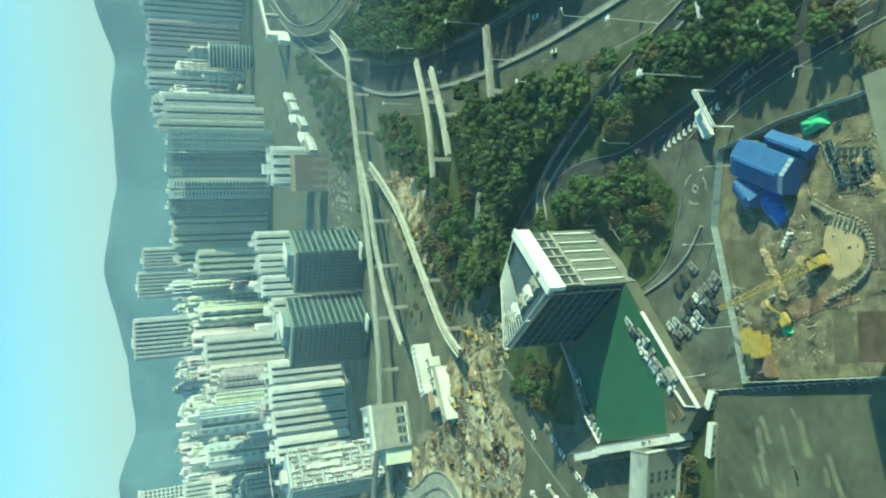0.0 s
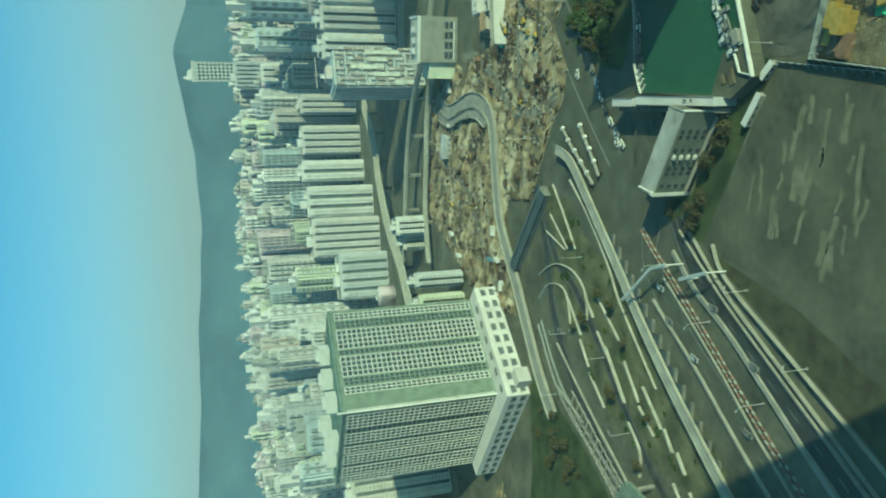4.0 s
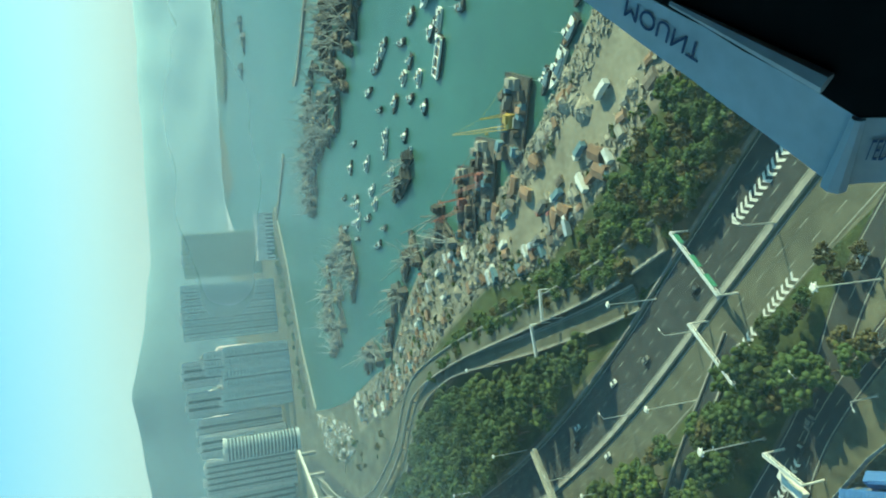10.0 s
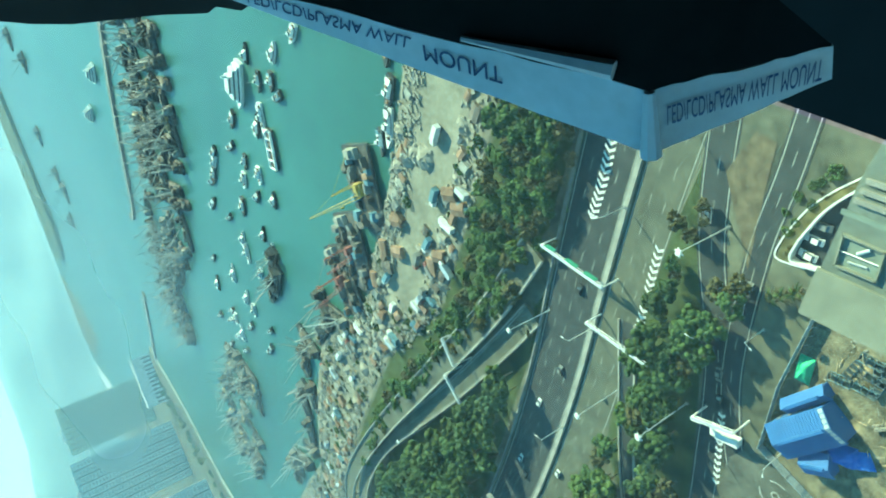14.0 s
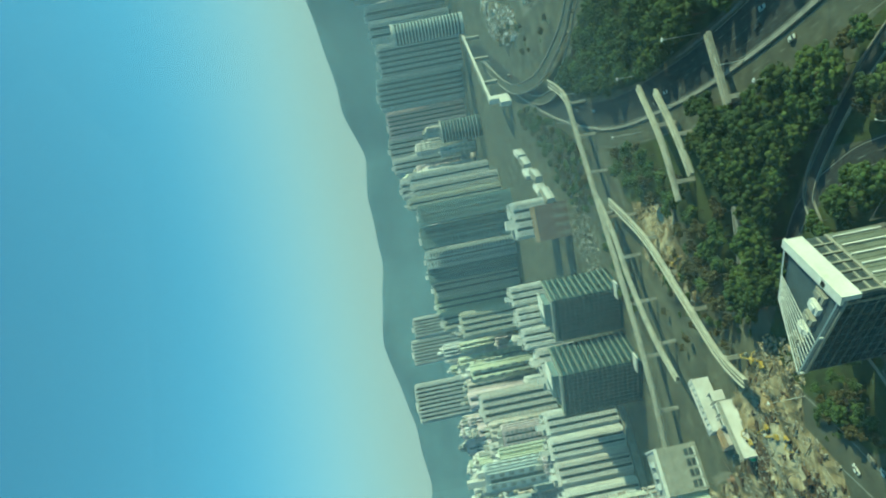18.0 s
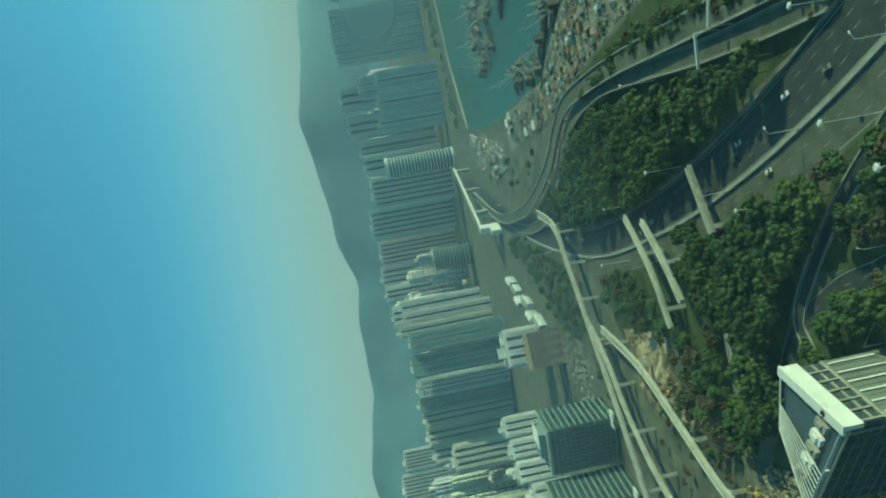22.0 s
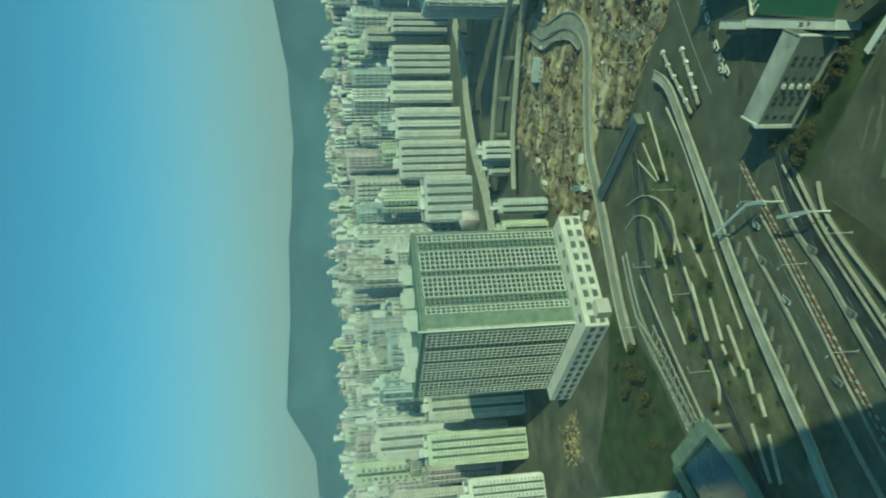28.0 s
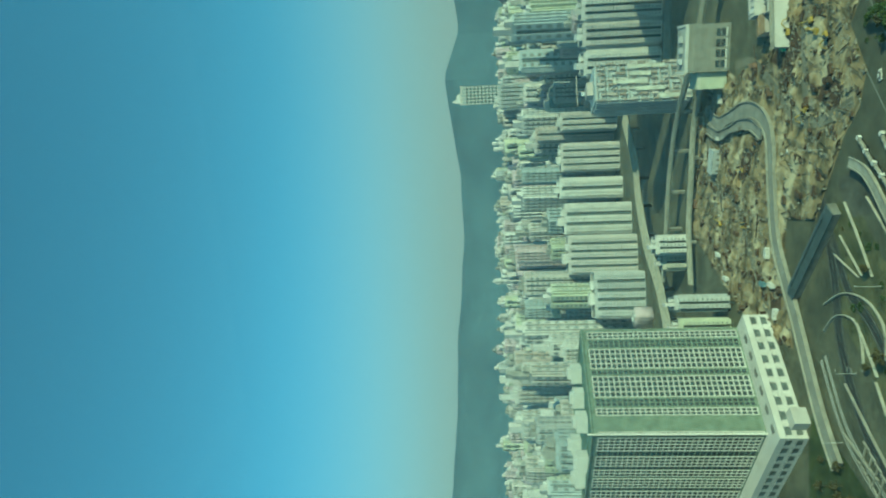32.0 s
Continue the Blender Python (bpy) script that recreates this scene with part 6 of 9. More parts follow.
# ---- harbour ----
M["hull_dark"] = mat("dark_hull_paint", (0.035, 0.04, 0.038), 0.6, var=0.4, size=3, spread=0.2)
M["hull_rust"] = mat("rusty_hull", (0.085, 0.065, 0.05), 0.85, var=0.45, size=3, spread=0.25)
M["boom"] = mat("weathered_grey_boom", (0.27, 0.265, 0.235), 0.8, var=0.3, size=3, spread=0.3)
M["dark_deck"] = mat("grimy_dark_deck", (0.075, 0.068, 0.058), 0.9, var=0.45, size=2.5, spread=0.35)
M["rust_deck"] = mat("rusty_deck", (0.12, 0.098, 0.078), 0.9, var=0.4, size=2.5, spread=0.25)
M["boat_white"] = mat("boat_white_paint", (0.58, 0.60, 0.55), 0.5, var=0.15, size=2, spread=0.12)
M["yellow"] = mat("yellow_machine_paint", (0.38, 0.26, 0.06), 0.55, var=0.25, size=1.5)
M["red"] = mat("red_machine_paint", (0.25, 0.085, 0.065), 0.6, var=0.25, size=1.5)
M["tarp_orange"] = mat("faded_orange_tarp", (0.21, 0.125, 0.08), 0.85, var=0.3, size=3, spread=0.25)
M["tarp_blue"] = mat("blue_tarp", (0.08, 0.16, 0.19), 0.8, var=0.3, size=3, spread=0.25)
M["blue_roof"] = mat("blue_sheet_roof", (0.028, 0.11, 0.28), 0.55, var=0.12, size=3)
M["blue_tarp2"] = mat("bright_blue_tarp", (0.02, 0.13, 0.48), 0.6, var=0.2, size=2)
M["green_tarp"] = mat("bright_green_tarp", (0.03, 0.42, 0.20), 0.7, var=0.25, size=1.2)
M["timber"] = mat("weathered_timber", (0.36, 0.26, 0.145), 0.9, var=0.35, size=1.2, spread=0.25)
M["rubble"] = mat("grey_rubble", (0.23, 0.21, 0.165), 0.95, var=0.45, size=1.5, bump=0.5)
M["rubber"] = mat("black_rubber", (0.02, 0.02, 0.02), 0.8, var=0.2, size=0.5)
bw = Shape().strip(smooth([(700, 150, -1.6), (740, 300, -1.6), (757, 360, -1.6), (772, 428, -1.6), (791, 579, -1.6), (816, 614, -1.6)], 6), -5, 5, -2, 3.2)
part("breakwater", bw, M["concrete_dark"], label="long dark stone breakwater", kind="structure")
part("breakwater", Shape().strip([(862, 800, -1.6), (885, 930, -1.6), (905, 1010, -1.6)], -6, 6, -2, 3.0), M["concrete_dark"], label="short stone mole off the promenade", kind="structure")
flat("distant_spit", [(2070, 1525), (2230, 1390), (2420, 1270), (2700, 1040), (2950, 700), (3350, 800), (3150, 1250), (2850, 1600), (2400, 1900), (2150, 1720)], 10, M["grass"], depth=14, label="distant wooded spit in haze")
part("promenade_wall", Shape().strip([(468, 948, 0), (602, 978, 0), (760, 974, 0), (930, 998, 0), (960, 1078, 0)], -3, 1, -2.5, 0.7), M["concrete"], label="pale seawall of the far promenade", kind="structure")
flat("distant_island", [(1900, 1900), (2150, 1960), (2900, 2300), (3600, 3000), (2600, 2500), (2150, 2250)], 2.5, M["ground"], depth=5, label="low distant shore in haze")
road("road", [(462, 1000), (600, 1025), (750, 1040), (880, 1080), (1000, 1240)], 12, z=0.1, lanes=2, label="coast road behind the promenade")


def hull(L, W, H, bow=0.3, sheer=0.5):
    """A boat's hull: pointed bow towards +x, rising sheer, closed deck."""
    sh = Shape()
    n = 9
    ring = []
    for i in range(n):
        u = i / (n - 1)
        x = -L / 2 + L * u
        w = W / 2 * (1.0 if u < 1 - bow else max(0.05, 1 - ((u - 1 + bow) / bow) ** 1.8))
        z = H + sheer * (2 * u - 0.9) ** 2
        ring.append((x, w, z))
    vs, fs = [], []
    for x, w, z in ring:
        vs += [(x, -w * 0.75, -0.8), (x, -w, z), (x, w, z), (x, w * 0.75, -0.8)]
    for i in range(n - 1):
        k = 4 * i
        for a, b in ((0, 1), (1, 2), (2, 3), (3, 0)):
            fs.append((k + a, k + 4 + a, k + 4 + b, k + b))
    e = 4 * (n - 1)
    fs += [(0, 1, 2, 3), (e + 3, e + 2, e + 1, e)]
    return sh.add(vs, fs)


def lighter(seed, dark):
    """A cargo lighter: hull, hold coaming, deckhouse, mast with two derrick booms and stays."""
    rnd = random.Random(seed)
    L, W = rnd.uniform(26, 36), rnd.uniform(8.5, 11)
    t = thing("derrick_lighter", (0, 0, 0), 0, "rusty cargo lighter with derrick mast and long booms", "barge", "moored lighters")
    part("hull", hull(L, W, 1.8, 0.14, 0.5), M["hull_dark" if dark else "hull_rust"], t)
    part("deck", Shape().box(-L * 0.47, -W * 0.44, 1.75, L * 0.34, W * 0.44, 2.25), M["dark_deck" if seed % 2 else "rust_deck"], t)
    part("hold", Shape().box(-L * 0.2, -W * 0.34, 2.2, L * 0.3, W * 0.34, 3.1), M["rust_deck" if seed % 3 == 0 else "hull_dark"], t)
    part("deckhouse", Shape().box(-L * 0.46, -W * 0.34, 2.2, -L * 0.28, W * 0.34, 5.2).box(-L * 0.44, -W * 0.26, 5.2, -L * 0.32, W * 0.26, 7.6), M["concrete_dark" if seed % 3 == 1 else "dark_deck"], t, "weathered deckhouse")
    mast = Shape()
    mx = -L * 0.23
    for s in (-1, 1):
        mast.beam((mx, s * 1.6, 2.2), (mx, s * 0.5, 15), 0.42, 0.3)
    for k in range(4):
        mast.beam((mx, -1.3 + 0.2 * k, 4 + 3 * k), (mx, 1.3 - 0.2 * k, 4 + 3 * k), 0.14, n=4)
    mo = part("mast", mast, M["boom"], t)
    for s, e in ((-1, rnd.uniform(12, 20)), (1, rnd.uniform(18, 30))):
        tip = (mx + rnd.uniform(9, 20), s * rnd.uniform(1, 8), e)
        part("boom", Shape().beam((mx, s * 0.8, 4), tip, 0.48, 0.28).beam((mx, 0, 14.5), tip, 0.08, n=4), M["boom"], mo)
    cg = Shape()
    for k in range(4):
        a = rnd.uniform(-L * 0.15, L * 0.28)
        cg.block(a, rnd.uniform(-W * 0.2, W * 0.2), 3.1, rnd.uniform(2, 5), rnd.uniform(2, 3), rnd.uniform(0.8, 2.2), rnd.uniform(-0.2, 0.2))
    part("cargo", cg, M[rnd.choice(("tarp_orange", "timber", "rust_deck", "concrete_dark", "dark_deck"))], t)
    part("fenders", Shape().box(-L * 0.3, -W / 2 - 0.4, 0.4, -L * 0.27, -W / 2, 1.4).box(0, -W / 2 - 0.4, 0.4, 0.8, -W / 2, 1.4).box(L * 0.2, W / 2, 0.4, L * 0.23, W / 2 + 0.4, 1.4), M["rubber"], t)
    return t


def launch(seed):
    """A small harbour craft: hull, cabin, wheelhouse, awning and mast."""
    rnd = random.Random(seed)
    L, W = rnd.uniform(9, 17), rnd.uniform(3.4, 5)
    t = thing("harbour_boat", (0, 0, 0), 0, "small white harbour boat with cabin and mast", "boat", "small boats")
    part("hull", hull(L, W, 0.9, 0.4, 0.6), M["hull_dark" if seed % 3 else "boat_white"], t)
    part("deck", Shape().box(-L * 0.46, -W * 0.36, 0.9, L * 0.2, W * 0.36, 1.2), M["rust_deck" if seed % 2 else "concrete"], t)
    part("cabin", Shape().add([(-L * 0.3, -W * 0.3, 1.1), (L * 0.14, -W * 0.3, 1.1), (L * 0.14, W * 0.3, 1.1), (-L * 0.3, W * 0.3, 1.1), (-L * 0.3, -W * 0.26, 2.3), (L * 0.08, -W * 0.24, 2.3), (L * 0.08, W * 0.24, 2.3), (-L * 0.3, W * 0.26, 2.3)], [(3, 2, 1, 0), (4, 5, 6, 7), (0, 1, 5, 4), (1, 2, 6, 5), (2, 3, 7, 6), (3, 0, 4, 7)]), M["boat_white"], t)
    wh = part("wheelhouse", Shape().box(-L * 0.1, -W * 0.2, 2.3, L * 0.02, W * 0.2, 3.5), M["boat_white"], t)
    part("deck_gear", Shape().block(L * 0.24, 0.2, 0.95, L * 0.07, W * 0.3, 0.7, 0.3).block(-L * 0.38, -0.3, 1.15, L * 0.06, W * 0.4, 0.8, 0.2).block(-L * 0.2, 0, 2.3, L * 0.08, W * 0.3, 0.4, 0.1), M["tarp_orange" if seed % 2 else "dark_deck"], t)
    part("windows", Shape().box(-L * 0.105, -W * 0.21, 2.75, L * 0.025, W * 0.21, 3.25), M["glass_dark"], wh)
    part("awning", Shape().box(-L * 0.44, -W * 0.32, 2.2, -L * 0.31, W * 0.32, 2.3), M["tarp_blue" if seed % 3 == 1 else "boat_white"], t)
    part("mast", Shape().beam((-L * 0.02, 0, 3.4), (-L * 0.04, 0, 7.0), 0.09, 0.05), M["steel"], t)
    return t


def ferry():
    t = thing("double_deck_ferry", (0, 0, 0), 0, "large white double-deck boat at its mooring", "boat")
    part("hull", hull(34, 9, 2.0, 0.3, 0.7), M["boat_white"], t)
    for k, (a, b) in enumerate(((-15, 10), (-13, 8), (-9, 3))):
        part("deck_cabin", Shape().box(a, -3.9 + 0.5 * k, 2 + 2.7 * k, b, 3.9 - 0.5 * k, 4.5 + 2.7 * k), M["boat_white"], t)
        part("window_band", Shape().box(a + 1, -3.95 + 0.5 * k, 3 + 2.7 * k, b - 1, 3.95 - 0.5 * k, 3.9 + 2.7 * k), M["glass_dark"], t)
    part("funnel", Shape().beam((-8, 0, 9.8), (-8.6, 0, 13), 0.9, 0.7, 10), M["boat_white"], t)
    part("mast", Shape().beam((0, 0, 9.8), (0, 0, 15), 0.15, 0.06), M["steel"], t)
    return t


def pontoon():
    t = thing("open_barge", (0, 0, 0), 0, "open steel barge with pale coaming and cross beams", "barge")
    part("hull", hull(28, 10, 1.6, 0.1, 0.2), M["hull_dark"], t)
    part("coaming", Shape().box(-13, -4.6, 1.5, 12, -3.9, 3).box(-13, 3.9, 1.5, 12, 4.6, 3).box(-13, -3.9, 1.5, -12.3, 3.9, 3).box(11.3, -3.9, 1.5, 12, 3.9, 3), M["boat_white"], t)
    for i in range(3):
        part("beam", Shape().box(-8 + 7 * i, -3.9, 2.2, -7.3 + 7 * i, 3.9, 2.9), M["boat_white"], t)
    part("hold_floor", Shape().box(-12.3, -3.9, 1.5, 11.3, 3.9, 1.75), M["rust_deck"], t)
    part("cabin", Shape().box(-13.8, -2, 1.6, -12.6, 2, 4.6), M["boat_white"], t)
    return t


def lattice(sh, p, q, w0, w1, n, r=0.09):
    """Four chords and zigzag bracing from p to q."""
    p, q = Vector(p), Vector(q)
    d = (q - p).normalized()
    u = d.cross(Vector((0, 0, 1)))
    u = (u if u.length > 0.05 else d.cross(Vector((1, 0, 0)))).normalized()
    v = d.cross(u)
    cs = [[p + (q - p) * k / n + (u * a + v * b) * (w0 + (w1 - w0) * k / n) / 2 for a, b in ((-1, -1), (1, -1), (1, 1), (-1, 1))] for k in range(n + 1)]
    for j in range(4):
        sh.beam(cs[0][j], cs[n][j], r, r * 0.8, 4)
    for k in range(n):
        for j in range(4):
            sh.beam(cs[k][j], cs[k + 1][(j + 1) % 4], r * 0.6, n=3)
    return sh


def crane_barge(x, y, yaw, paint, tip, label):
    t = thing("crane_barge", (x, y, -1.6), yaw, label, "barge")
    part("hull", hull(46, 27, 2.2, 0.08, 0.2), M["hull_dark"], t)
    part("deck", Shape().box(-22, -12.6, 2.1, 20, 12.6, 2.7), M["dark_deck"], t)
    part("crane_house", Shape().box(-4.5, -2.4, 2.7, 2.4, 2.4, 6).box(-4, -1.6, 6, 0, 1.6, 7.6), M[paint], t)
    bo = part("boom", lattice(Shape(), (2, 0, 5), tip, 2.0, 0.7, 16, 0.13), M[paint], t, "lattice crane boom")
    fr = Shape()
    for s in (-1, 1):
        fr.beam((-4, s * 2.4, 8), (-2, s * 0.5, 20), 0.3, n=4)
    fr.beam((-2, 0, 20), tip, 0.08, n=4).beam((-2, 0, 20), (-24, 0, 4), 0.08, n=4)
    part("a_frame", fr, M[paint], t)
    part("deckhouse", Shape().box(-21.5, -5, 2.7, -16, 4, 5.5).box(-21, -3, 5.5, -17.5, 2, 7.6), M["concrete"], t, "pale weathered deckhouse")
    rnd = random.Random(int(x))
    for i in range(40):
        a, b = rnd.uniform(-15, 18), rnd.choice((-1, 1)) * rnd.uniform(3.4, 11.2)
        part("cargo", Shape().block(a, b, 2.7, rnd.uniform(2.5, 6), rnd.uniform(1.8, 4.2), rnd.uniform(1, 3.8), rnd.choice((0, 1.57)) + rnd.uniform(-0.3, 0.3), rnd.uniform(0.7, 1)), M[rnd.choice(("tarp_orange", "rust_deck", "concrete_dark", "dark_deck", "hull_rust", "dark_deck", "tarp_blue"))], t)
    part("hook_block", Shape().beam(tip, (tip[0], tip[1], 8), 0.07, n=4).block(tip[0], tip[1], 6.6, 1, 1, 1.6), M[paint], bo)


LIGHT = [lighter(i, i % 2 == 0) for i in range(6)]
LAUNCH = [launch(i) for i in range(6)]
brnd = random.Random(77)
raft = []


def moor(src, x, y, yaw):
    plant(src, x, y, -1.6, yaw, 1.25 if src in LAUNCH else 1.0)


def packed(near, far, step, across, seed, turn):
    """Moored side by side: places between a near and a far edge, with gaps, and the way across."""
    rnd = random.Random(seed)
    a, b = smooth([(*p, 0) for p in near], 6), smooth([(*p, 0) for p in far], 6)
    acc, out = 0.0, []
    for p, q, p2 in zip(a, b, a[1:]):
        acc += math.dist(p, p2)
        if acc < step:
            continue
        acc = 0.0
        way = math.atan2(q[1] - p[1], q[0] - p[0])
        for k in range(across):
            if rnd.random() < 0.16:
                continue
            u = (k + 0.5 + rnd.uniform(-0.28, 0.28)) / across
            yaw = way + (turn if rnd.random() < 0.3 else 0.0) + rnd.choice((0, math.pi)) + rnd.uniform(-0.25, 0.25)
            out.append((p[0] + (q[0] - p[0]) * u + rnd.uniform(-4, 4), p[1] + (q[1] - p[1]) * u + rnd.uniform(-4, 4), yaw))
    return out


# the long raft of lighters inside the breakwater
for i, (x, y, yaw) in enumerate(packed([(560, 170), (536, 262), (526, 304), (538, 363), (546, 466), (612, 573), (604, 672)], [(660, 230), (680, 330), (690, 390), (702, 460), (712, 545), (712, 630), (668, 720)], 8, 4, 5, 1.5)):
    if i % 9 == 0:
        moor(brnd.choice(LIGHT), x, y, yaw)
    else:
        raft.append((brnd.choice(LIGHT), at(x, y, -1.6, yaw) @ Matrix.Diagonal((1.2, 1.2, 1.2, 1))))
absorb("lighter_raft", raft, "raft of rusty lighters with masts and booms along the breakwater")
# second raft off the promenade
for x, y, yaw in packed([(420, 528), (384, 545), (392, 600), (408, 670), (428, 735)], [(478, 545), (500, 585), (516, 640), (514, 700), (490, 742)], 12, 3, 6, 1.4):
    moor(brnd.choice(LIGHT), x, y, yaw)
# along the yard's quay
for x, y in ((250, 308), (262, 322), (274, 346), (288, 370), (294, 398), (284, 428), (292, 452), (290, 480), (290, 502), (302, 536), (312, 562), (262, 318), (300, 440), (318, 580)):
    moor(brnd.choice(LIGHT), x + 4 + brnd.uniform(0, 8), y, brnd.choice((0.2, 1.4, 1.9)) + brnd.uniform(-0.3, 0.5))
# small craft at their buoys
for x, y in ((451, 312), (455, 322), (446, 302), (459, 334), (411, 274), (400, 247), (354, 219), (359, 228), (327, 193), (398, 318), (369, 289), (343, 275), (428, 351), (483, 434), (483, 465), (488, 513), (449, 474), (406, 352), (400, 367), (364, 320),
             (410, 422), (348, 325), (352, 352), (375, 371), (367, 450), (365, 422), (395, 428), (408, 457), (467, 535), (424, 508), (389, 292), (363, 270), (386, 273), (351, 195), (336, 186), (371, 186), (329, 169), (305, 147), (436, 417), (463, 359),
             (217, 152), (219, 166), (216, 136), (221, 120), (440, 500), (458, 495), (432, 488), (444, 480)):
    moor(brnd.choice(LAUNCH), x + brnd.uniform(-2, 2), y + brnd.uniform(-2, 2), 1.35 + brnd.choice((0, math.pi)) + brnd.uniform(-0.6, 0.6))
for x, y in ((350, 338), (344, 352), (353, 366)):
    moor(LIGHT[2], x, y, 1.3)
f = ferry()
f.matrix_basis = at(382, 212, -1.6, 1.5)
p = pontoon()
p.matrix_basis = at(339, 236, -1.6, 1.85)
for x, y, a in ((1684, 716, 1.2), (1535, 705, 1.0), (1690, 966, 1.3), (1569, 1009, 1.2), (1494, 1011, 1.5), (1547, 1132, 1.2)):
    o = copy_thing(LIGHT[1], at(x, y, -1.6, a))
    o.scale = (2.2, 2.2, 1.6)
for x, y, a in ((841, 413, 1.2), (923, 510, 1.2)):
    o = copy_thing(f, at(x, y, -1.6, a))
crane_barge(231, 197, 2.09, "yellow", (9, -19, 26), "crane barge with a yellow lattice boom against the quay")
crane_barge(238, 243, 2.2, "red", (10, -23, 12), "crane barge with a red lattice boom and orange covered cargo")
crane_barge(247, 272, 2.3, "red", (12, -28, 15), "crane barge with a low red boom and stacked timber")

# ---- cargo yard ----
def covered_stack(seed):
    rnd = random.Random(seed)
    t = thing("cargo_stack", (0, 0, 0), 0, "stack of cargo under a faded tarpaulin", "cargo", "cargo stacks")
    w, d, h = rnd.uniform(5, 9), rnd.uniform(4, 6), rnd.uniform(2.4, 4.2)
    sh = Shape().block(0, 0, 0, w, d, h * 0.75)
    part("crates", sh, M["timber"], t)
    c = Shape().block(0, 0, h * 0.25, w + 0.3, d + 0.3, h * 0.52, 0, 0.97)
    c.add([(-w / 2 - 0.1, -d / 2 - 0.1, h * 0.77), (w / 2 + 0.1, -d / 2 - 0.1, h * 0.77), (w / 2 + 0.1, d / 2 + 0.1, h * 0.77), (-w / 2 - 0.1, d / 2 + 0.1, h * 0.77), (-w / 2, 0, h), (w / 2, 0, h)], [(0, 1, 5, 4), (2, 3, 4, 5), (1, 2, 5), (3, 0, 4)])
    part("tarpaulin", c, M[("tarp_orange", "concrete_dark", "rust_deck", "concrete", "rubble")[seed % 5]], t)
    return t


def container(name, m, label):
    t = thing("shipping_container", (0, 0, 0), 0, label, "container", "containers")
    bx = part("box", Shape().box(-3.03, -1.22, 0.05, 3.03, 1.22, 2.55), M[m], t)
    ribs = Shape()
    for i in range(8):
        ribs.box(-2.68 + i * 0.74, -1.28, 0.2, -2.52 + i * 0.74, 1.28, 2.6)
    part("ribs", ribs, M[m], bx)
    for s in (-1, 1):
        part("door", Shape().box(3.0, s * 0.62 - 0.55, 0.2, 3.1, s * 0.62 + 0.55, 2.4), M[m], t)
    return t


def lorry(seed, body, cab, label):
    t = thing("lorry", (0, 0, 0), 0, label, "lorry", "lorries")
    part("body", Shape().box(-5, -1.2, 1.0, 2.0, 1.2, 3.6), M[body], t)
    cb = part("cab", Shape().add([(2.2, -1.15, 0.7), (4.4, -1.15, 0.7), (4.4, -1.15, 2.0), (4.0, -1.15, 3.0), (2.2, -1.15, 3.0), (2.2, 1.15, 0.7), (4.4, 1.15, 0.7), (4.4, 1.15, 2.0), (4.0, 1.15, 3.0), (2.2, 1.15, 3.0)],
                           [(0, 1, 2, 3, 4), (9, 8, 7, 6, 5), (1, 6, 7, 2), (2, 7, 8, 3), (3, 8, 9, 4), (4, 9, 5, 0), (0, 5, 6, 1)]), M[cab], t)
    part("windscreen", Shape().add([(4.43, -1.0, 2.05), (4.43, 1.0, 2.05), (4.06, 1.0, 2.92), (4.06, -1.0, 2.92)], [(0, 1, 2, 3)]), M["glass_dark"], cb)
    part("chassis", Shape().box(-5, -0.6, 0.6, 4.2, 0.6, 1.0), M["rubber"], t)
    wheel = Shape().beam((0, -0.2, 0), (0, 0.2, 0), 0.5, n=10).mesh("wheel", M["rubber"])
    for x in (-3.8, -2.6, 3.3):
        for s in (-1, 1):
            part("wheel", wheel, None, t).location = (x, s * 1.0, 0.5)
    return t


def heap(seed, m, label):
    rnd = random.Random(seed)
    t = thing("material_heap", (0, 0, 0), 0, label, "heap", "heaps")
    r, h = rnd.uniform(3, 5.5), rnd.uniform(1.2, 2.8)
    vs, fs = [(0, 0, h)], []
    R, S = 5, 16
    for i in range(1, R + 1):
        for j in range(S):
            a = 2 * math.pi * j / S
            k = i / R
            q = r * k * (1 + 0.25 * noise.noise(Vector((math.cos(a) * 2, math.sin(a) * 2, seed))))
            vs.append((q * math.cos(a), q * math.sin(a), max(-0.1, h * (1 - k) ** 0.8 + 0.5 * noise.noise(Vector((q * math.cos(a), q * math.sin(a), seed * 3))) * (1 - k))))
    for j in range(S):
        fs.append((0, 1 + j, 1 + (j + 1) % S))
        for i in range(R - 1):
            b = 1 + i * S
            fs.append((b + j, b + S + j, b + S + (j + 1) % S, b + (j + 1) % S))
    part("mound", Shape().add(vs, fs), M[m], t)
    st = Shape()
    for i in range(26):
        a, q = rnd.uniform(0, 6.28), r * rnd.random() ** 0.5
        s = rnd.uniform(0.3, 0.9)
        st.block(q * math.cos(a), q * math.sin(a), h * max(0, 1 - q / r) * 0.8 - 0.1, s, s * rnd.uniform(0.5, 1.4), s * 0.8, rnd.uniform(0, 3))
    part("lumps", st, M[m], t, kind="stuff")
    return t


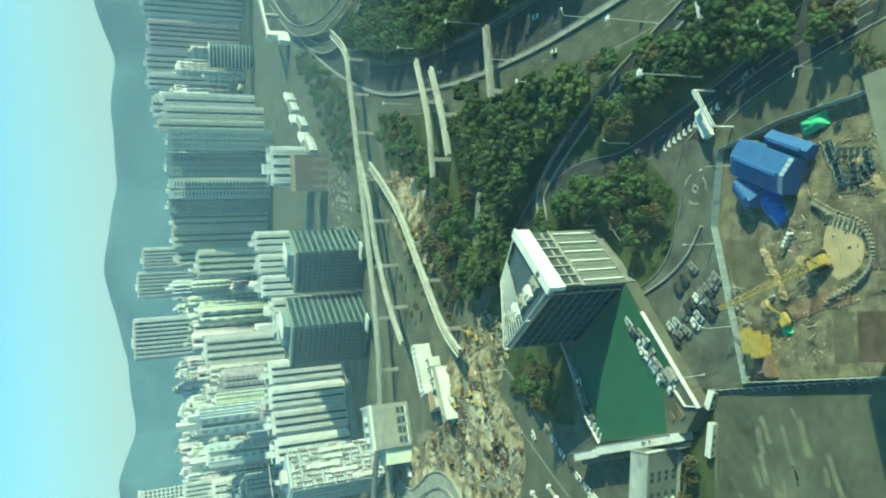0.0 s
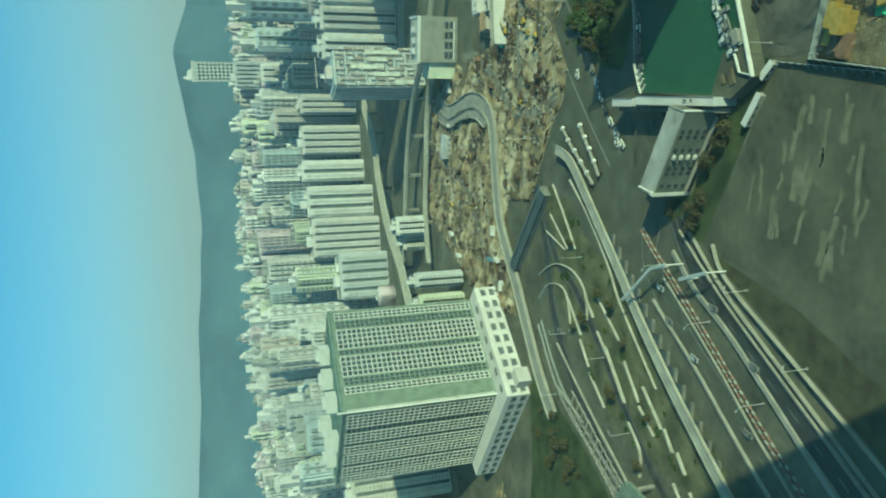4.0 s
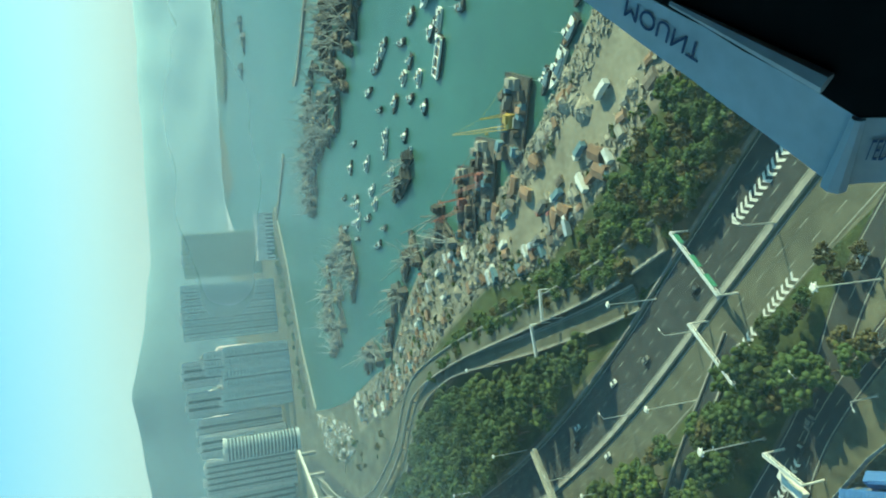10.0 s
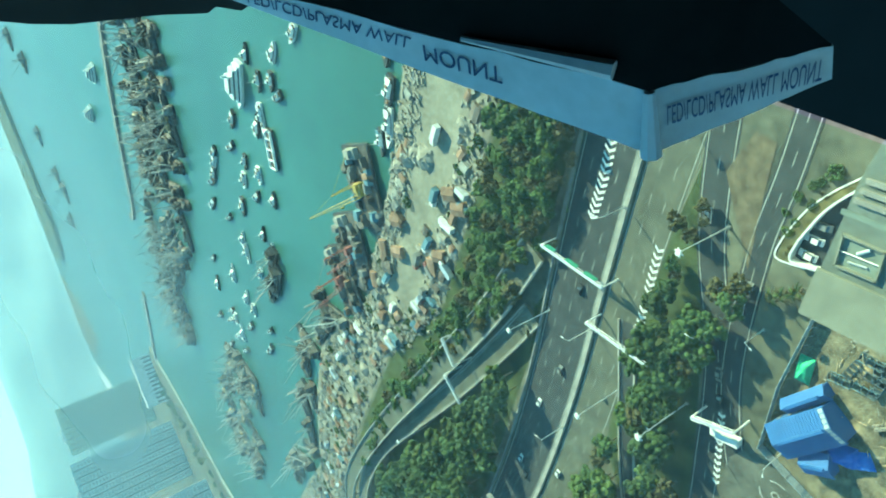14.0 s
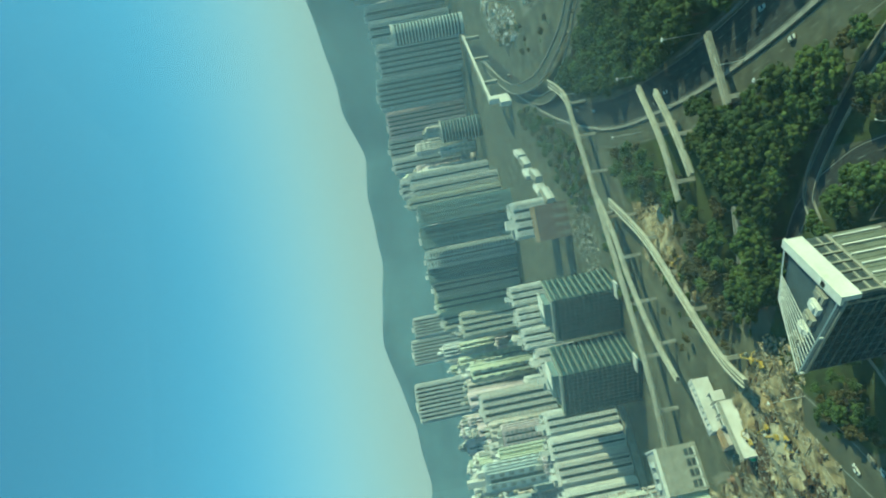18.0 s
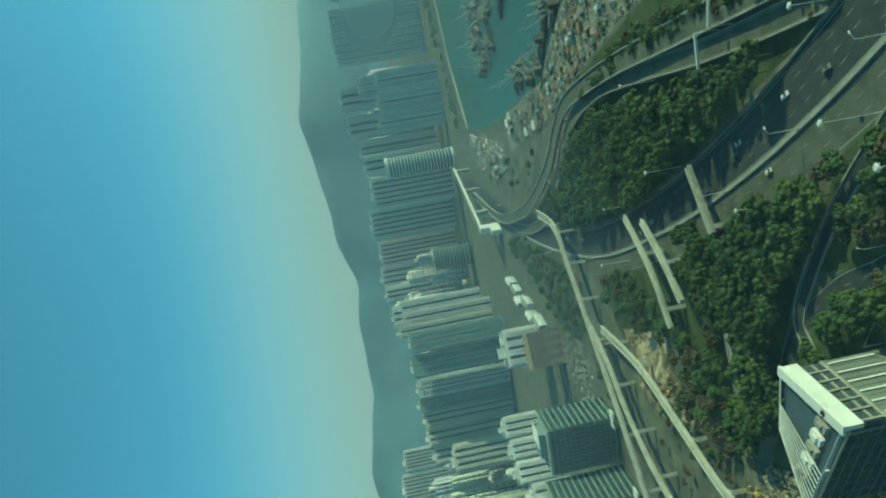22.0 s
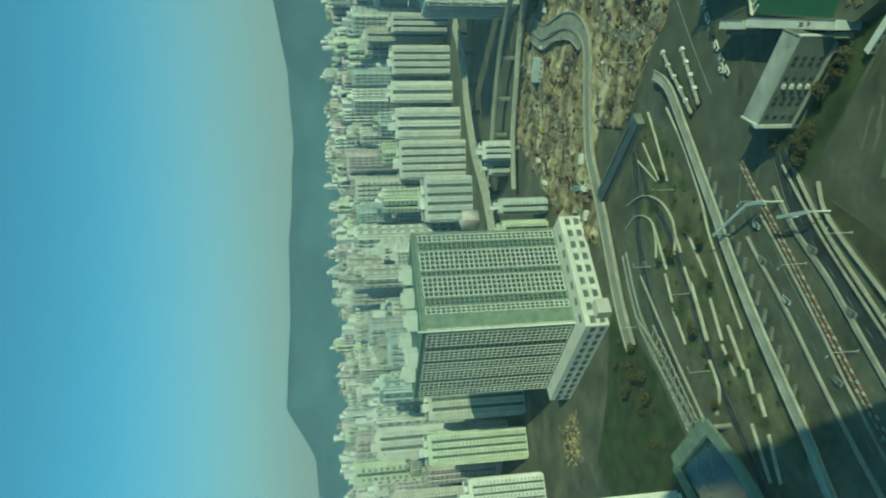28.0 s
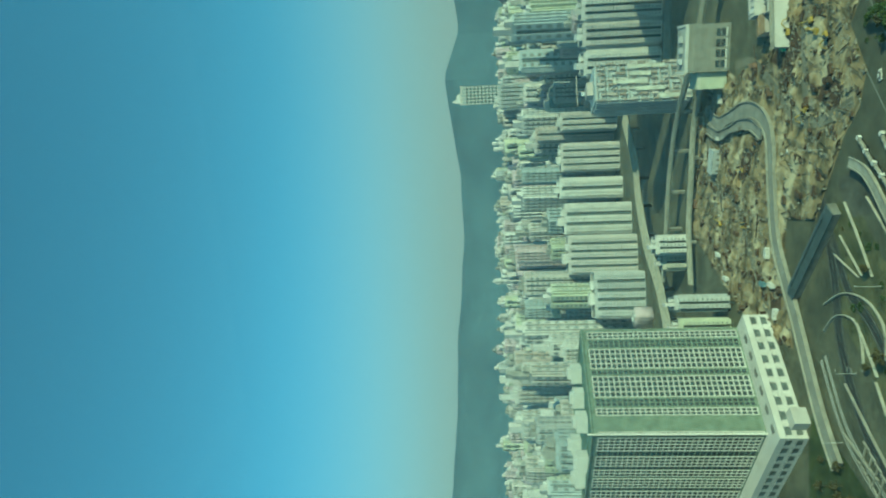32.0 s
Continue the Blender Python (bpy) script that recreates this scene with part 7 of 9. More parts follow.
STACKS = [covered_stack(i) for i in range(5)]
HEAPS = [heap(3, "rubble", "heap of pale broken rubble"), heap(4, "concrete", "heap of pale bags and scrap"), heap(5, "soil", "heap of tan earth"), heap(6, "rubble", "heap of grey spoil")]
CONT = [container("c", "tarp_orange", "faded orange shipping container on the ground"), container("c", "tarp_blue", "dull blue shipping container on the ground"), container("c", "yellow", "yellow shipping container on the ground"), container("c", "white", "white site container on the ground")]
LORRY = [lorry(1, "white", "white", "white box lorry with plain sides"), lorry(2, "tarp_blue", "white", "white lorry with a dull blue body"), lorry(3, "concrete_dark", "red", "grey tipper lorry with a red cab"), lorry(4, "steel", "white", "long silver tanker lorry")]
yrnd = random.Random(9)
QUAY = smooth([(202, 70), (204, 140), (209, 192), (216, 230), (220, 265), (240, 305), (270, 355), (279, 427), (276, 507), (298, 565), (330, 660)], 9)
BACK = smooth([(158, 70), (156, 140), (160, 180), (166, 222), (182, 255), (202, 290), (226, 380), (236, 427), (243, 480), (264, 565), (305, 660)], 9)
for i, (q, b) in enumerate(zip(QUAY, BACK)):
    for f in (0.06, 0.2, 0.38, 0.56, 0.74, 0.92):
        if 0.2 < f < 0.8 and i < 34 and yrnd.random() < 0.88 or yrnd.random() < 0.18:
            continue
        x, y = b[0] + (q[0] - b[0]) * f + yrnd.uniform(-2.5, 2.5), b[1] + (q[1] - b[1]) * f + yrnd.uniform(-3, 3)
        r = yrnd.random()
        yaw = yrnd.choice((1.2, 1.35, -0.25, 0.0)) + yrnd.uniform(-0.15, 0.15)
        if r < 0.42:
            plant(yrnd.choice(STACKS), x, y, 0.05, yaw, yrnd.uniform(0.4, 0.85))
        elif r < 0.62:
            plant(yrnd.choice(HEAPS[:2] + HEAPS[3:]), x, y, 0.05, yaw, yrnd.uniform(0.7, 1.2))
        elif r < 0.74:
            plant(yrnd.choice(CONT[:2] + CONT[3:]), x, y, 0.05, yaw, 1.0)
        elif r < 0.79:
            plant(yrnd.choice(LORRY), x, y, 0.06, yaw, 1.0)
        else:
            plant(BUSHES[yrnd.randrange(3)], x, y, 0.05, yaw, 1.2)
for x, y, k in ((201, 195, 0), (210, 218, 0), (216, 244, 0), (167, 158, 0), (160, 161, 0), (172, 201, 0), (168, 192, 0), (206, 228, 2), (198, 212, 0)):
    plant(STACKS[k], x, y, 0.05, yrnd.choice((0.5, 2.0)), 1.0)
for x, y, k in ((206, 184, 1), (203, 176, 1), (200, 159, 3), (194, 155, 0), (205, 168, 0), (187, 153, 3), (205, 150, 0)):
    plant(HEAPS[k], x, y, 0.05, yrnd.uniform(0, 6), 1.3)
for x, y, a in ((180, 138, 1.4), (177, 192, 1.3), (182.6, 206, 1.5), (205.4, 235, 1.2), (175.6, 222, 1.5)):
    plant(LORRY[yrnd.randrange(4)], x, y, 0.06, a, 1.0)
scrap = Shape()
for q, b in zip(QUAY, BACK):
    for k in range(70):
        f = yrnd.choice((yrnd.uniform(0, 0.2), yrnd.uniform(0.8, 1.0), yrnd.uniform(0.85, 1.0), yrnd.random() if q[1] > 260 else 0.95))
        s = yrnd.uniform(0.3, 1.2)
        scrap.block(b[0] + (q[0] - b[0]) * f + yrnd.uniform(-5, 5), b[1] + (q[1] - b[1]) * f + yrnd.uniform(-6, 6), 0.03, s * yrnd.uniform(0.6, 3), s, s * yrnd.uniform(0.4, 1.2), yrnd.uniform(0, 3.1))
part("yard_scrap", scrap, M["rubble"], label="loose scrap, pallets and bags over the yard", kind="stuff")
# ---- building sites ----
def hoarding(pts, h, m, label):
    t = thing("site_hoarding", (0, 0, 0), 0, label, "fence")
    me = {}
    for p, q in zip(pts, pts[1:]):
        L, a = along(p, q)
        n = max(1, round(L / 3.0))
        for i in range(n):
            f = (i + 0.5) / n
            k = round(L / n, 2)
            if k not in me:
                me[k] = (Shape().box(-k / 2 + 0.03, -0.05, 0.1, k / 2 - 0.03, 0.05, h).mesh("panel", M[m]), Shape().box(-0.08, -0.14, 0, 0.08, 0.14, h + 0.15).beam((0, -0.1, h * 0.8), (0, -1.2, 0), 0.05, n=4).mesh("post", M["steel"]))
            for nm, g, u in (("panel", me[k][0], f), ("post", me[k][1], i / n)):
                o = part(nm, g, None, t)
                o.location = (p[0] + (q[0] - p[0]) * u, p[1] + (q[1] - p[1]) * u, 0.08)
                o.rotation_euler = (0, 0, a)


hoarding([(25, 152.5), (3, 156.5), (-41.4, 147.4), (-32.4, 101)], 2.6, "fin", "grey panel hoarding round the building site")
hoarding([(25, 152.5), (29.5, 131), (31.6, 104)], 2.6, "fin", "grey panel hoarding beside the service road")


def excavator(paint):
    t = thing("excavator", (0, 0, 0), 0, "yellow tracked excavator with a bent arm", "excavator", "excavators")
    for s in (-1, 1):
        part("track", Shape().prism([(-1.9, 0.1), (-1.5, 0), (1.5, 0), (1.9, 0.1), (1.9, 0.75), (1.5, 0.95), (-1.5, 0.95), (-1.9, 0.75)], 0, 0.6), M["rubber"], t).matrix_basis = Matrix.Translation((0, s * 1.15 + 0.3, 0)) @ Matrix.Rotation(math.pi / 2, 4, "X")
    part("house", Shape().box(-2.2, -1.3, 1.0, 0.9, 1.3, 2.3).box(-2.4, -1.2, 1.1, -2.2, 1.2, 2.1), M[paint], t)
    part("cab", Shape().box(0.0, 0.2, 2.3, 1.3, 1.3, 3.2).box(0.4, 0.2, 1.2, 1.5, 1.3, 2.3), M["glass_dark"], t)
    bo = part("boom", Shape().beam((0.8, -0.3, 1.9), (3.6, -0.3, 4.8), 0.34, 0.28, 4).beam((3.6, -0.3, 4.8), (5.6, -0.3, 3.9), 0.28, 0.24, 4), M[paint], t)
    part("arm", Shape().beam((5.6, -0.3, 3.9), (6.4, -0.3, 1.3), 0.24, 0.2, 4), M[paint], bo)
    part("bucket", Shape().prism([(6.0, 0.3), (6.9, 0.3), (6.8, 1.4), (6.2, 1.4)], -0.9, 0.3), M["steel"], bo).matrix_basis = Matrix.Rotation(math.pi / 2, 4, "X")
    return t


DIG = excavator("yellow")
for x, y, a in ((-90, 366, 0.5), (-80, 343, 2.2), (-46, 341, 1.0), (9, 417, 2.6), (-83, 324, 4.0), (-230, 420, 1.1), (-210, 380, 5.0), (-120, 330, 3.0), (14, 408, 0.4), (-180, 395, 2.0), (-22, 133.5, 0.6), (-83, 335, 1.6), (-47, 331, 0.4)):
    plant(DIG, x, y, 0.1, a, 1.0)


def crawler_crane(x, y, yaw, tip, label):
    t = thing("crawler_crane", (x, y, 0.1), yaw, label, "crane")
    for s in (-1, 1):
        part("track", Shape().box(-3, s * 2 - 0.5, 0, 3, s * 2 + 0.5, 1.1), M["rubber"], t)
    part("house", Shape().box(-2.8, -1.2, 1.2, 1.2, 1.2, 2.9).box(-3.4, -1.3, 1.3, -2.8, 1.3, 2.6), M["yellow"], t)
    part("cab", Shape().box(0.4, 1.6, 1.4, 2.3, 2.6, 3.6), M["glass_dark"], t)
    part("boom", lattice(Shape(), (1.6, 0, 2.4), tip, 1.6, 0.9, 18, 0.11), M["yellow"], t, "yellow lattice boom")
    part("mast", Shape().beam((-2, -0.8, 3.6), (-4, -0.3, 9), 0.16, n=4).beam((-2, 0.8, 3.6), (-4, 0.3, 9), 0.16, n=4).beam((-4, 0, 9), tip, 0.05, n=4), M["yellow"], t)


crawler_crane(-8, 123, math.atan2(25, -12), (28, 0, 9), "yellow crawler crane with a low lattice boom over the site")


def site_roof(x, y, w, d, h, yaw, label):
    t = shed("blue_shed", x, y, w, d, h, yaw, "blue_roof", "blue_roof", label, 2.0, 5)
    return t


big = site_roof(17.9, 134.6, 18, 9.2, 5.6, 65, "large blue sheet-roofed shed on the building site")
seams = Shape()
for i in range(19):
    x = -8.7 + i * 0.96
    for q in (-1, 1):
        seams.add([(x, q * 5.1, 5.64), (x + 0.1, q * 5.1, 5.64), (x + 0.1, 0, 7.66), (x, 0, 7.66), (x, q * 5.1, 5.74), (x + 0.1, q * 5.1, 5.74), (x + 0.1, 0, 7.76), (x, 0, 7.76)],
                  [(4, 5, 6, 7), (0, 1, 5, 4), (1, 2, 6, 5), (3, 0, 4, 7)])
part("roof_seams", seams, M["blue_roof"], big)
for i in range(8):
    y0 = -4.7 + i * 1.18
    z0, z1 = 5.78 + 2 * (1 - abs(y0) / 5.1), 5.78 + 2 * (1 - abs(y0 + 0.95) / 5.1)
    part("roof_light", Shape().add([(-9.2, y0, z0), (-7.9, y0, z0), (-7.9, y0 + 0.95, z1), (-9.2, y0 + 0.95, z1), (-9.2, y0, z0 - 0.1), (-7.9, y0, z0 - 0.1), (-7.9, y0 + 0.95, z1 - 0.1), (-9.2, y0 + 0.95, z1 - 0.1)],
                                   [(0, 1, 2, 3), (4, 5, 1, 0), (5, 6, 2, 1), (6, 7, 3, 2), (7, 4, 0, 3)]), M["fin"], big, "pale translucent roof light")
site_roof(22.6, 128, 13, 3.2, 2.6, 65, "narrow blue lean-to roof behind the large shed")
site_roof(12, 142, 7, 6, 3.4, 40, "low blue store by the site gate")
for i in range(4):
    k = thing("storage_drum", (-0.2 - i, 130.6 + i * 0.58, 0.1), 0.5, "small white upright drum on the earth", "drum", "white drums")
    part("shell", Shape().beam((0, 0, 0), (0, 0, 1.9), 0.48, n=12), M["white"], k)
    part("lid", Shape().beam((0, 0, 1.9), (0, 0, 2.05), 0.5, 0.3, 12), M["white"], k)


def draped(name, x, y, w, d, h, yaw, m, label, seed):
    """A tarpaulin thrown over a heap, with folds and sagging edges."""
    t = thing(name, (x, y, 0.1), yaw, label, "tarpaulin")
    n = 12
    vs, fs = [], []
    for i in range(n + 1):
        for j in range(n + 1):
            u, v = i / n * 2 - 1, j / n * 2 - 1
            k = max(0, 1 - max(abs(u), abs(v)) ** 3)
            z = h * k * (0.8 + 0.35 * noise.noise(Vector((u * 2, v * 2, seed)))) + 0.25 * noise.noise(Vector((u * 6, v * 6, seed)))
            vs.append((u * w / 2, v * d / 2, max(0.02, z)))
    for i in range(n):
        for j in range(n):
            k = i * (n + 1) + j
            fs.append((k, k + n + 1, k + n + 2, k + 1))
    part("sheet", Shape().add(vs, fs), M[m], t)
    part("load", Shape().block(0, 0, 0, w * 0.6, d * 0.6, h * 0.5), M["timber"], t)


draped("tarpaulin", 9.5, 137, 8, 6, 3.2, 0.5, "blue_tarp2", "bright blue tarpaulin over stacked materials", 1)
draped("tarpaulin", 5.5, 135, 6, 5, 2.0, 0.8, "blue_tarp2", "bright blue tarpaulin over stacked materials", 2)
draped("tarpaulin", 13, 143.5, 5, 4, 1.6, 0.3, "blue_tarp2", "blue tarpaulin by the gate", 3)
draped("tarpaulin", 27, 122.5, 4, 8, 2.4, 0.25, "green_tarp", "bright green tarpaulin by the fence", 4)
draped("tarpaulin", -25.5, 133.6, 2.6, 3.4, 1.2, 0.3, "green_tarp", "small bright green tarpaulin on the earth", 5)
draped("tarpaulin", -98, 372, 8, 7, 2.4, 0.3, "green_tarp", "green tarpaulin beside the white hall", 6)
for i, (x, y, k) in enumerate(((-29, 146.2, 2), (-29.6, 143.2, 2), (-30.4, 140.4, 2), (-34.6, 141.6, 0), (-35.4, 138.6, 0), (-33.8, 144.4, 2))):
    plant(CONT[k], x, y, 0.1, 0.12, 1.0)
    if i in (1, 2):
        o = copy_thing(CONT[k], at(x + 0.3, y + 0.1, 2.7, 0.12))
M["pit_earth"] = mat("brown_pit_earth", (0.085, 0.055, 0.035), 0.9, var=0.5, size=4, bump=0.5)
flat("excavation_pit", [(-1, 154), (-1.5, 142), (-12.5, 139.4), (-15.5, 150.6)], 0.16, M["soil_dark"], label="dark brown flooded pit")
flat("excavation_pit", [(-19.6, 120), (-32.5, 120.2), (-31.4, 114.8), (-19.4, 114.6)], 0.16, M["soil_dark"], label="dark covered pit in the site corner")
flat("excavation_pit", [(-19.3, 113.6), (-31.2, 113.8), (-30, 104), (-18.4, 104)], 0.16, M["pit_earth"], label="second dark covered pit in the site corner")
pond = [(-4 + 7.5 * math.cos(a) * (1 + 0.12 * math.sin(3 * a)), 116.5 + 5.4 * math.sin(a)) for a in np.linspace(0, 2 * math.pi, 20, endpoint=False)]
M["mud"] = mat("wet_tan_mud", (0.42, 0.31, 0.17), 0.45, var=0.15, size=5)
M["red_soil"] = mat("red_brown_soil", (0.17, 0.095, 0.055), 0.95, var=0.4, size=3, bump=0.5, tint=(0.26, 0.17, 0.10))
ring = thing("pile_ring", (0, 0, 0.1), 0, "curved row of short pale piles round the mud pond", "piles")
for x, y, _ in smooth([(7.3, 123.5, 0), (4.2, 118.4, 0), (0.6, 110.6, 0), (-6, 108.6, 0), (-11.4, 111.6, 0), (-16.4, 120.2, 0)], 7):
    part("pile", Shape().beam((x, y, -0.1), (x, y, 1.5), 0.42, 0.38, 8).beam((x + 0.9, y - 0.3, -0.1), (x + 0.9, y - 0.3, 1.1), 0.3, n=6), M["rubble"], ring)
for i in range(6):
    bm2 = thing("steel_beam", (-3.2, 105.6 + i * 0.75, 0.2), 0.02 * (i % 3), "long rusty steel beam laid on the earth", "beam", "laid beams")
    part("flange", Shape().box(-5.8, -0.22, 0, 5.8, 0.22, 0.07).box(-5.8, -0.22, 0.5, 5.8, 0.22, 0.57), M["rust_deck"], bm2)
    part("web", Shape().box(-5.8, -0.04, 0.07, 5.8, 0.04, 0.5), M["rust_deck"], bm2)
for i, (x, y, a) in enumerate(((14, 116, 0.2), (15, 112, 0.1), (12, 113.4, 1.6), (16.4, 108.6, 0.15), (12.6, 109, 0.4), (18.6, 113.4, 1.5), (19.4, 118, 0.3))):
    cg = thing("steel_cage", (x, y, 0.3), a, "open steel frame stored on the site", "frame", "stored frames")
    for q in (-1, 1):
        part("side_rail", Shape().beam((-2.6, q * 0.9, 0.1), (2.6, q * 0.9, 0.1), 0.1, n=4).beam((-2.6, q * 0.9, 1.3), (2.6, q * 0.9, 1.3), 0.1, n=4), M["tarp_blue" if i % 3 == 0 else "slate"], cg)
    part("cross_bars", Shape().box(-2.6, -0.9, 0, -2.45, 0.9, 1.35).box(-0.9, -0.9, 0, -0.75, 0.9, 1.35).box(0.8, -0.9, 0, 0.95, 0.9, 1.35).box(2.45, -0.9, 0, 2.6, 0.9, 1.35), M["slate"], cg)
for i in range(14):
    f = i / 13
    tb = thing("timber_bundle", (-4.8 - 12.2 * f, 139.4 - 5.7 * f, 0.25), 1.1 + 0.3 * math.sin(i * 2.1), "short bundle of pale timber on the earth", "timber", "timber bundles")
    part("planks", Shape().box(-1.3, -0.5, 0, 1.3, 0.5, 0.5).box(-1.2, -0.3, 0.5, 1.4, 0.4, 0.75), M["timber"], tb)
    part("bearers", Shape().box(-0.9, -0.6, -0.2, -0.7, 0.6, 0).box(0.7, -0.6, -0.2, 0.9, 0.6, 0), M["timber"], tb)
flat("mud_pond", pond, 0.15, M["mud"], label="shallow pond of tan mud")


HAUL = []
for pts in ([(-128, 440), (-118, 410), (-122, 372), (-128, 340), (-118, 312), (-102, 290)], [(-150, 470), (-190, 474), (-214, 440), (-206, 400), (-224, 360), (-238, 320)], [(-60, 352), (-84, 352), (-106, 340), (-124, 330)]):
    line = smooth([(*p, 0.16) for p in pts], 8)
    HAUL += line
    part("haul_track", Shape().strip(line, -2.6, 2.6, -0.3, 0.06), M["yard"], label="pale packed earth haul track through the works", kind="structure")


band = smooth([(-23, 137, 0.2), (-20, 130, 0.2), (-17, 122, 0.2), (-15.4, 114.9, 0.2)], 6)
HAUL += band
part("haul_track", Shape().strip(band, -2.2, 2.2, -0.3, 0.08), M["red_soil"], label="red-brown churned track across the building site", kind="structure")


def earthworks(name, poly, amp, seed, step, label, base=0.05, holes=(), soil="works_soil"):
    """Uneven dug ground: a height field over a plot that ends at the plot's edge."""
    xs, ys = [p[0] for p in poly], [p[1] for p in poly]
    nx, ny = int((max(xs) - min(xs)) / step) + 1, int((max(ys) - min(ys)) / step) + 1
    idx, vs, fs = {}, [], []
    for i in range(nx + 1):
        for j in range(ny + 1):
            x, y = min(xs) + i * step, min(ys) + j * step
            if inside((x, y), poly):
                if any(inside((x, y), h) for h in holes):
                    continue
                q = Vector(((0.9 * x + 0.43 * y) / 11, (0.9 * y - 0.43 * x) / 22, seed))
                z = amp * (abs(noise.noise(q)) * 1.5 + 0.6 * abs(noise.noise(q * 2.7)) + 0.25 * noise.noise(q * 6)) - 0.15 * amp
                z *= min(1.0, max(0.0, min((math.hypot(x - u, y - v) for u, v, _ in HAUL), default=99) - 4.0) / 5.0)
                idx[i, j] = len(vs)
                vs.append((x, y, base + max(-0.04, z)))
    for i in range(nx):
        for j in range(ny):
            k = [(i, j), (i + 1, j), (i + 1, j + 1), (i, j + 1)]
            if all(c in idx for c in k):
                fs.append(tuple(idx[c] for c in k))
    part(name, Shape().add(vs, fs), M[soil], label=label, kind="structure")


WORKS = [(-134, 470), (-205, 500), (-270, 480), (-262, 350), (-235, 290), (-205, 318), (-178, 328), (-163, 298), (-118, 291), (-102, 284), (-87, 286), (-74, 307), (-56, 302), (-37, 329), (-58, 364), (-84, 392), (-112, 398), (-134, 436)]
flat("works_ground", WORKS, 0.115, M["works_soil"], label="tan earth of the railway works")
PITS = [[(-85, 368), (-93, 348), (-111, 360), (-110, 384)], [(-94, 316), (-101, 301), (-112, 301), (-112, 323)], [(-170, 404), (-164, 387), (-181, 387), (-188, 404)], [(-222, 330), (-214, 318), (-226, 312), (-236, 324)]]
for h in PITS:
    flat("excavation_pit", h, 0.14, M["pit_earth"], label="dark brown excavated pit in the works")
earthworks("dug_ground", WORKS, 2.3, 4.0, 1.4, "uneven heaps of tan earth on the railway works", holes=PITS)
earthworks("dug_ground", [(60, 470), (44, 398), (-2, 398), (-16, 380), (-12, 430), (20, 470)], 2.0, 5.0, 1.5, "uneven orange earth beside the viaduct")
earthworks("dug_ground", [(22, 108), (20, 126), (4, 130), (0, 138), (-14, 137), (-27, 136), (-30, 122), (-23, 121), (-15, 108), (-14, 104), (10, 102)], 0.8, 6.0, 0.9, "uneven tan earth on the building site", soil="site_soil", holes=[pond])
srnd = random.Random(31)
loop_line = smooth([(*p, 0) for p in LOOP], 5)


def litter(name, poly, n, m, lo, hi, long, label, seed):
    rnd = random.Random(seed)
    xs, ys = [p[0] for p in poly], [p[1] for p in poly]
    sh, k = Shape(), 0
    while k < n:
        p = (rnd.uniform(min(xs), max(xs)), rnd.uniform(min(ys), max(ys)))
        if not inside(p, poly) or min((p[0] - q[0]) ** 2 + (p[1] - q[1]) ** 2 for q in loop_line) < 49:
            continue
        k += 1
        s = rnd.uniform(lo, hi)
        if rnd.random() < long:
            a, L = rnd.choice((2.0, 2.0, 2.2, 0.5)) + rnd.uniform(-0.5, 0.5), rnd.uniform(2, 6) * hi
            z = rnd.uniform(0.2, 1.8)
            sh.beam((p[0], p[1], z), (p[0] + math.cos(a) * L, p[1] + math.sin(a) * L, z + rnd.uniform(-0.3, 0.8)), 0.08 + 0.12 * s, n=4)
        else:
            sh.block(p[0], p[1], 0.02, s * rnd.uniform(0.7, 2.5), s, s * rnd.uniform(0.4, 1.3), rnd.uniform(0, 3.1))
    part(name, sh, M[m], label=label, kind="stuff")


litter("site_debris", WORKS, 700, "timber", 0.3, 0.9, 0.4, "planks, beams and crates over the works", 1)
litter("site_debris", WORKS, 1100, "rubble", 0.4, 1.5, 0.1, "broken concrete and stone over the works", 2)
litter("site_debris", WORKS, 800, "concrete", 0.25, 0.9, 0.4, "pale sheets and pipes over the works", 3)
litter("site_debris", WORKS, 420, "pit_earth", 0.7, 2.6, 0.3, "dark trenches boards and wet patches", 8)
SITE = [(24, 106), (22, 128), (3, 131), (0, 140), (-14, 138), (-37, 144), (-34, 123), (-23, 122), (-15, 108), (-14, 104), (5, 102)]
litter("site_debris", SITE, 120, "timber", 0.15, 0.45, 0.4, "planks and rods over the building site", 4)
litter("site_debris", SITE, 320, "rubble", 0.12, 0.4, 0.05, "stones and broken concrete over the building site", 5)
litter("site_debris", [(-41, 147), (-14, 152), (-14, 148), (-38, 143)], 110, "concrete", 0.2, 0.7, 0.3, "pale bags and planks along the hoarding", 6)
litter("site_debris", [(58, 466), (44, 400), (0, 400), (-12, 384), (-10, 428), (20, 466)], 420, "timber", 0.4, 1.6, 0.4, "timber and rods along the half-built viaduct", 7)
litter("site_debris", [(-352, 262), (-366, 238), (-398, 252), (-386, 276)], 150, "timber", 0.4, 1.1, 0.5, "brown timber and materials beside the housing block", 9)
litter("site_debris", [(60, 580), (110, 640), (70, 680), (20, 640), (10, 600)], 220, "concrete", 0.5, 1.7, 0.4, "pale clutter behind the viaduct", 10)
litter("site_debris", [(330, 720), (420, 880), (450, 930), (380, 900), (320, 800), (300, 720)], 700, "rubble", 0.8, 3.2, 0.1, "pale rubble and sheds by the basin's end", 11)
litter("site_debris", [(330, 720), (420, 880), (450, 930), (380, 900), (320, 800), (300, 720)], 350, "white", 0.8, 3.0, 0.1, "white sheds and boats on the bank by the basin's end", 12)
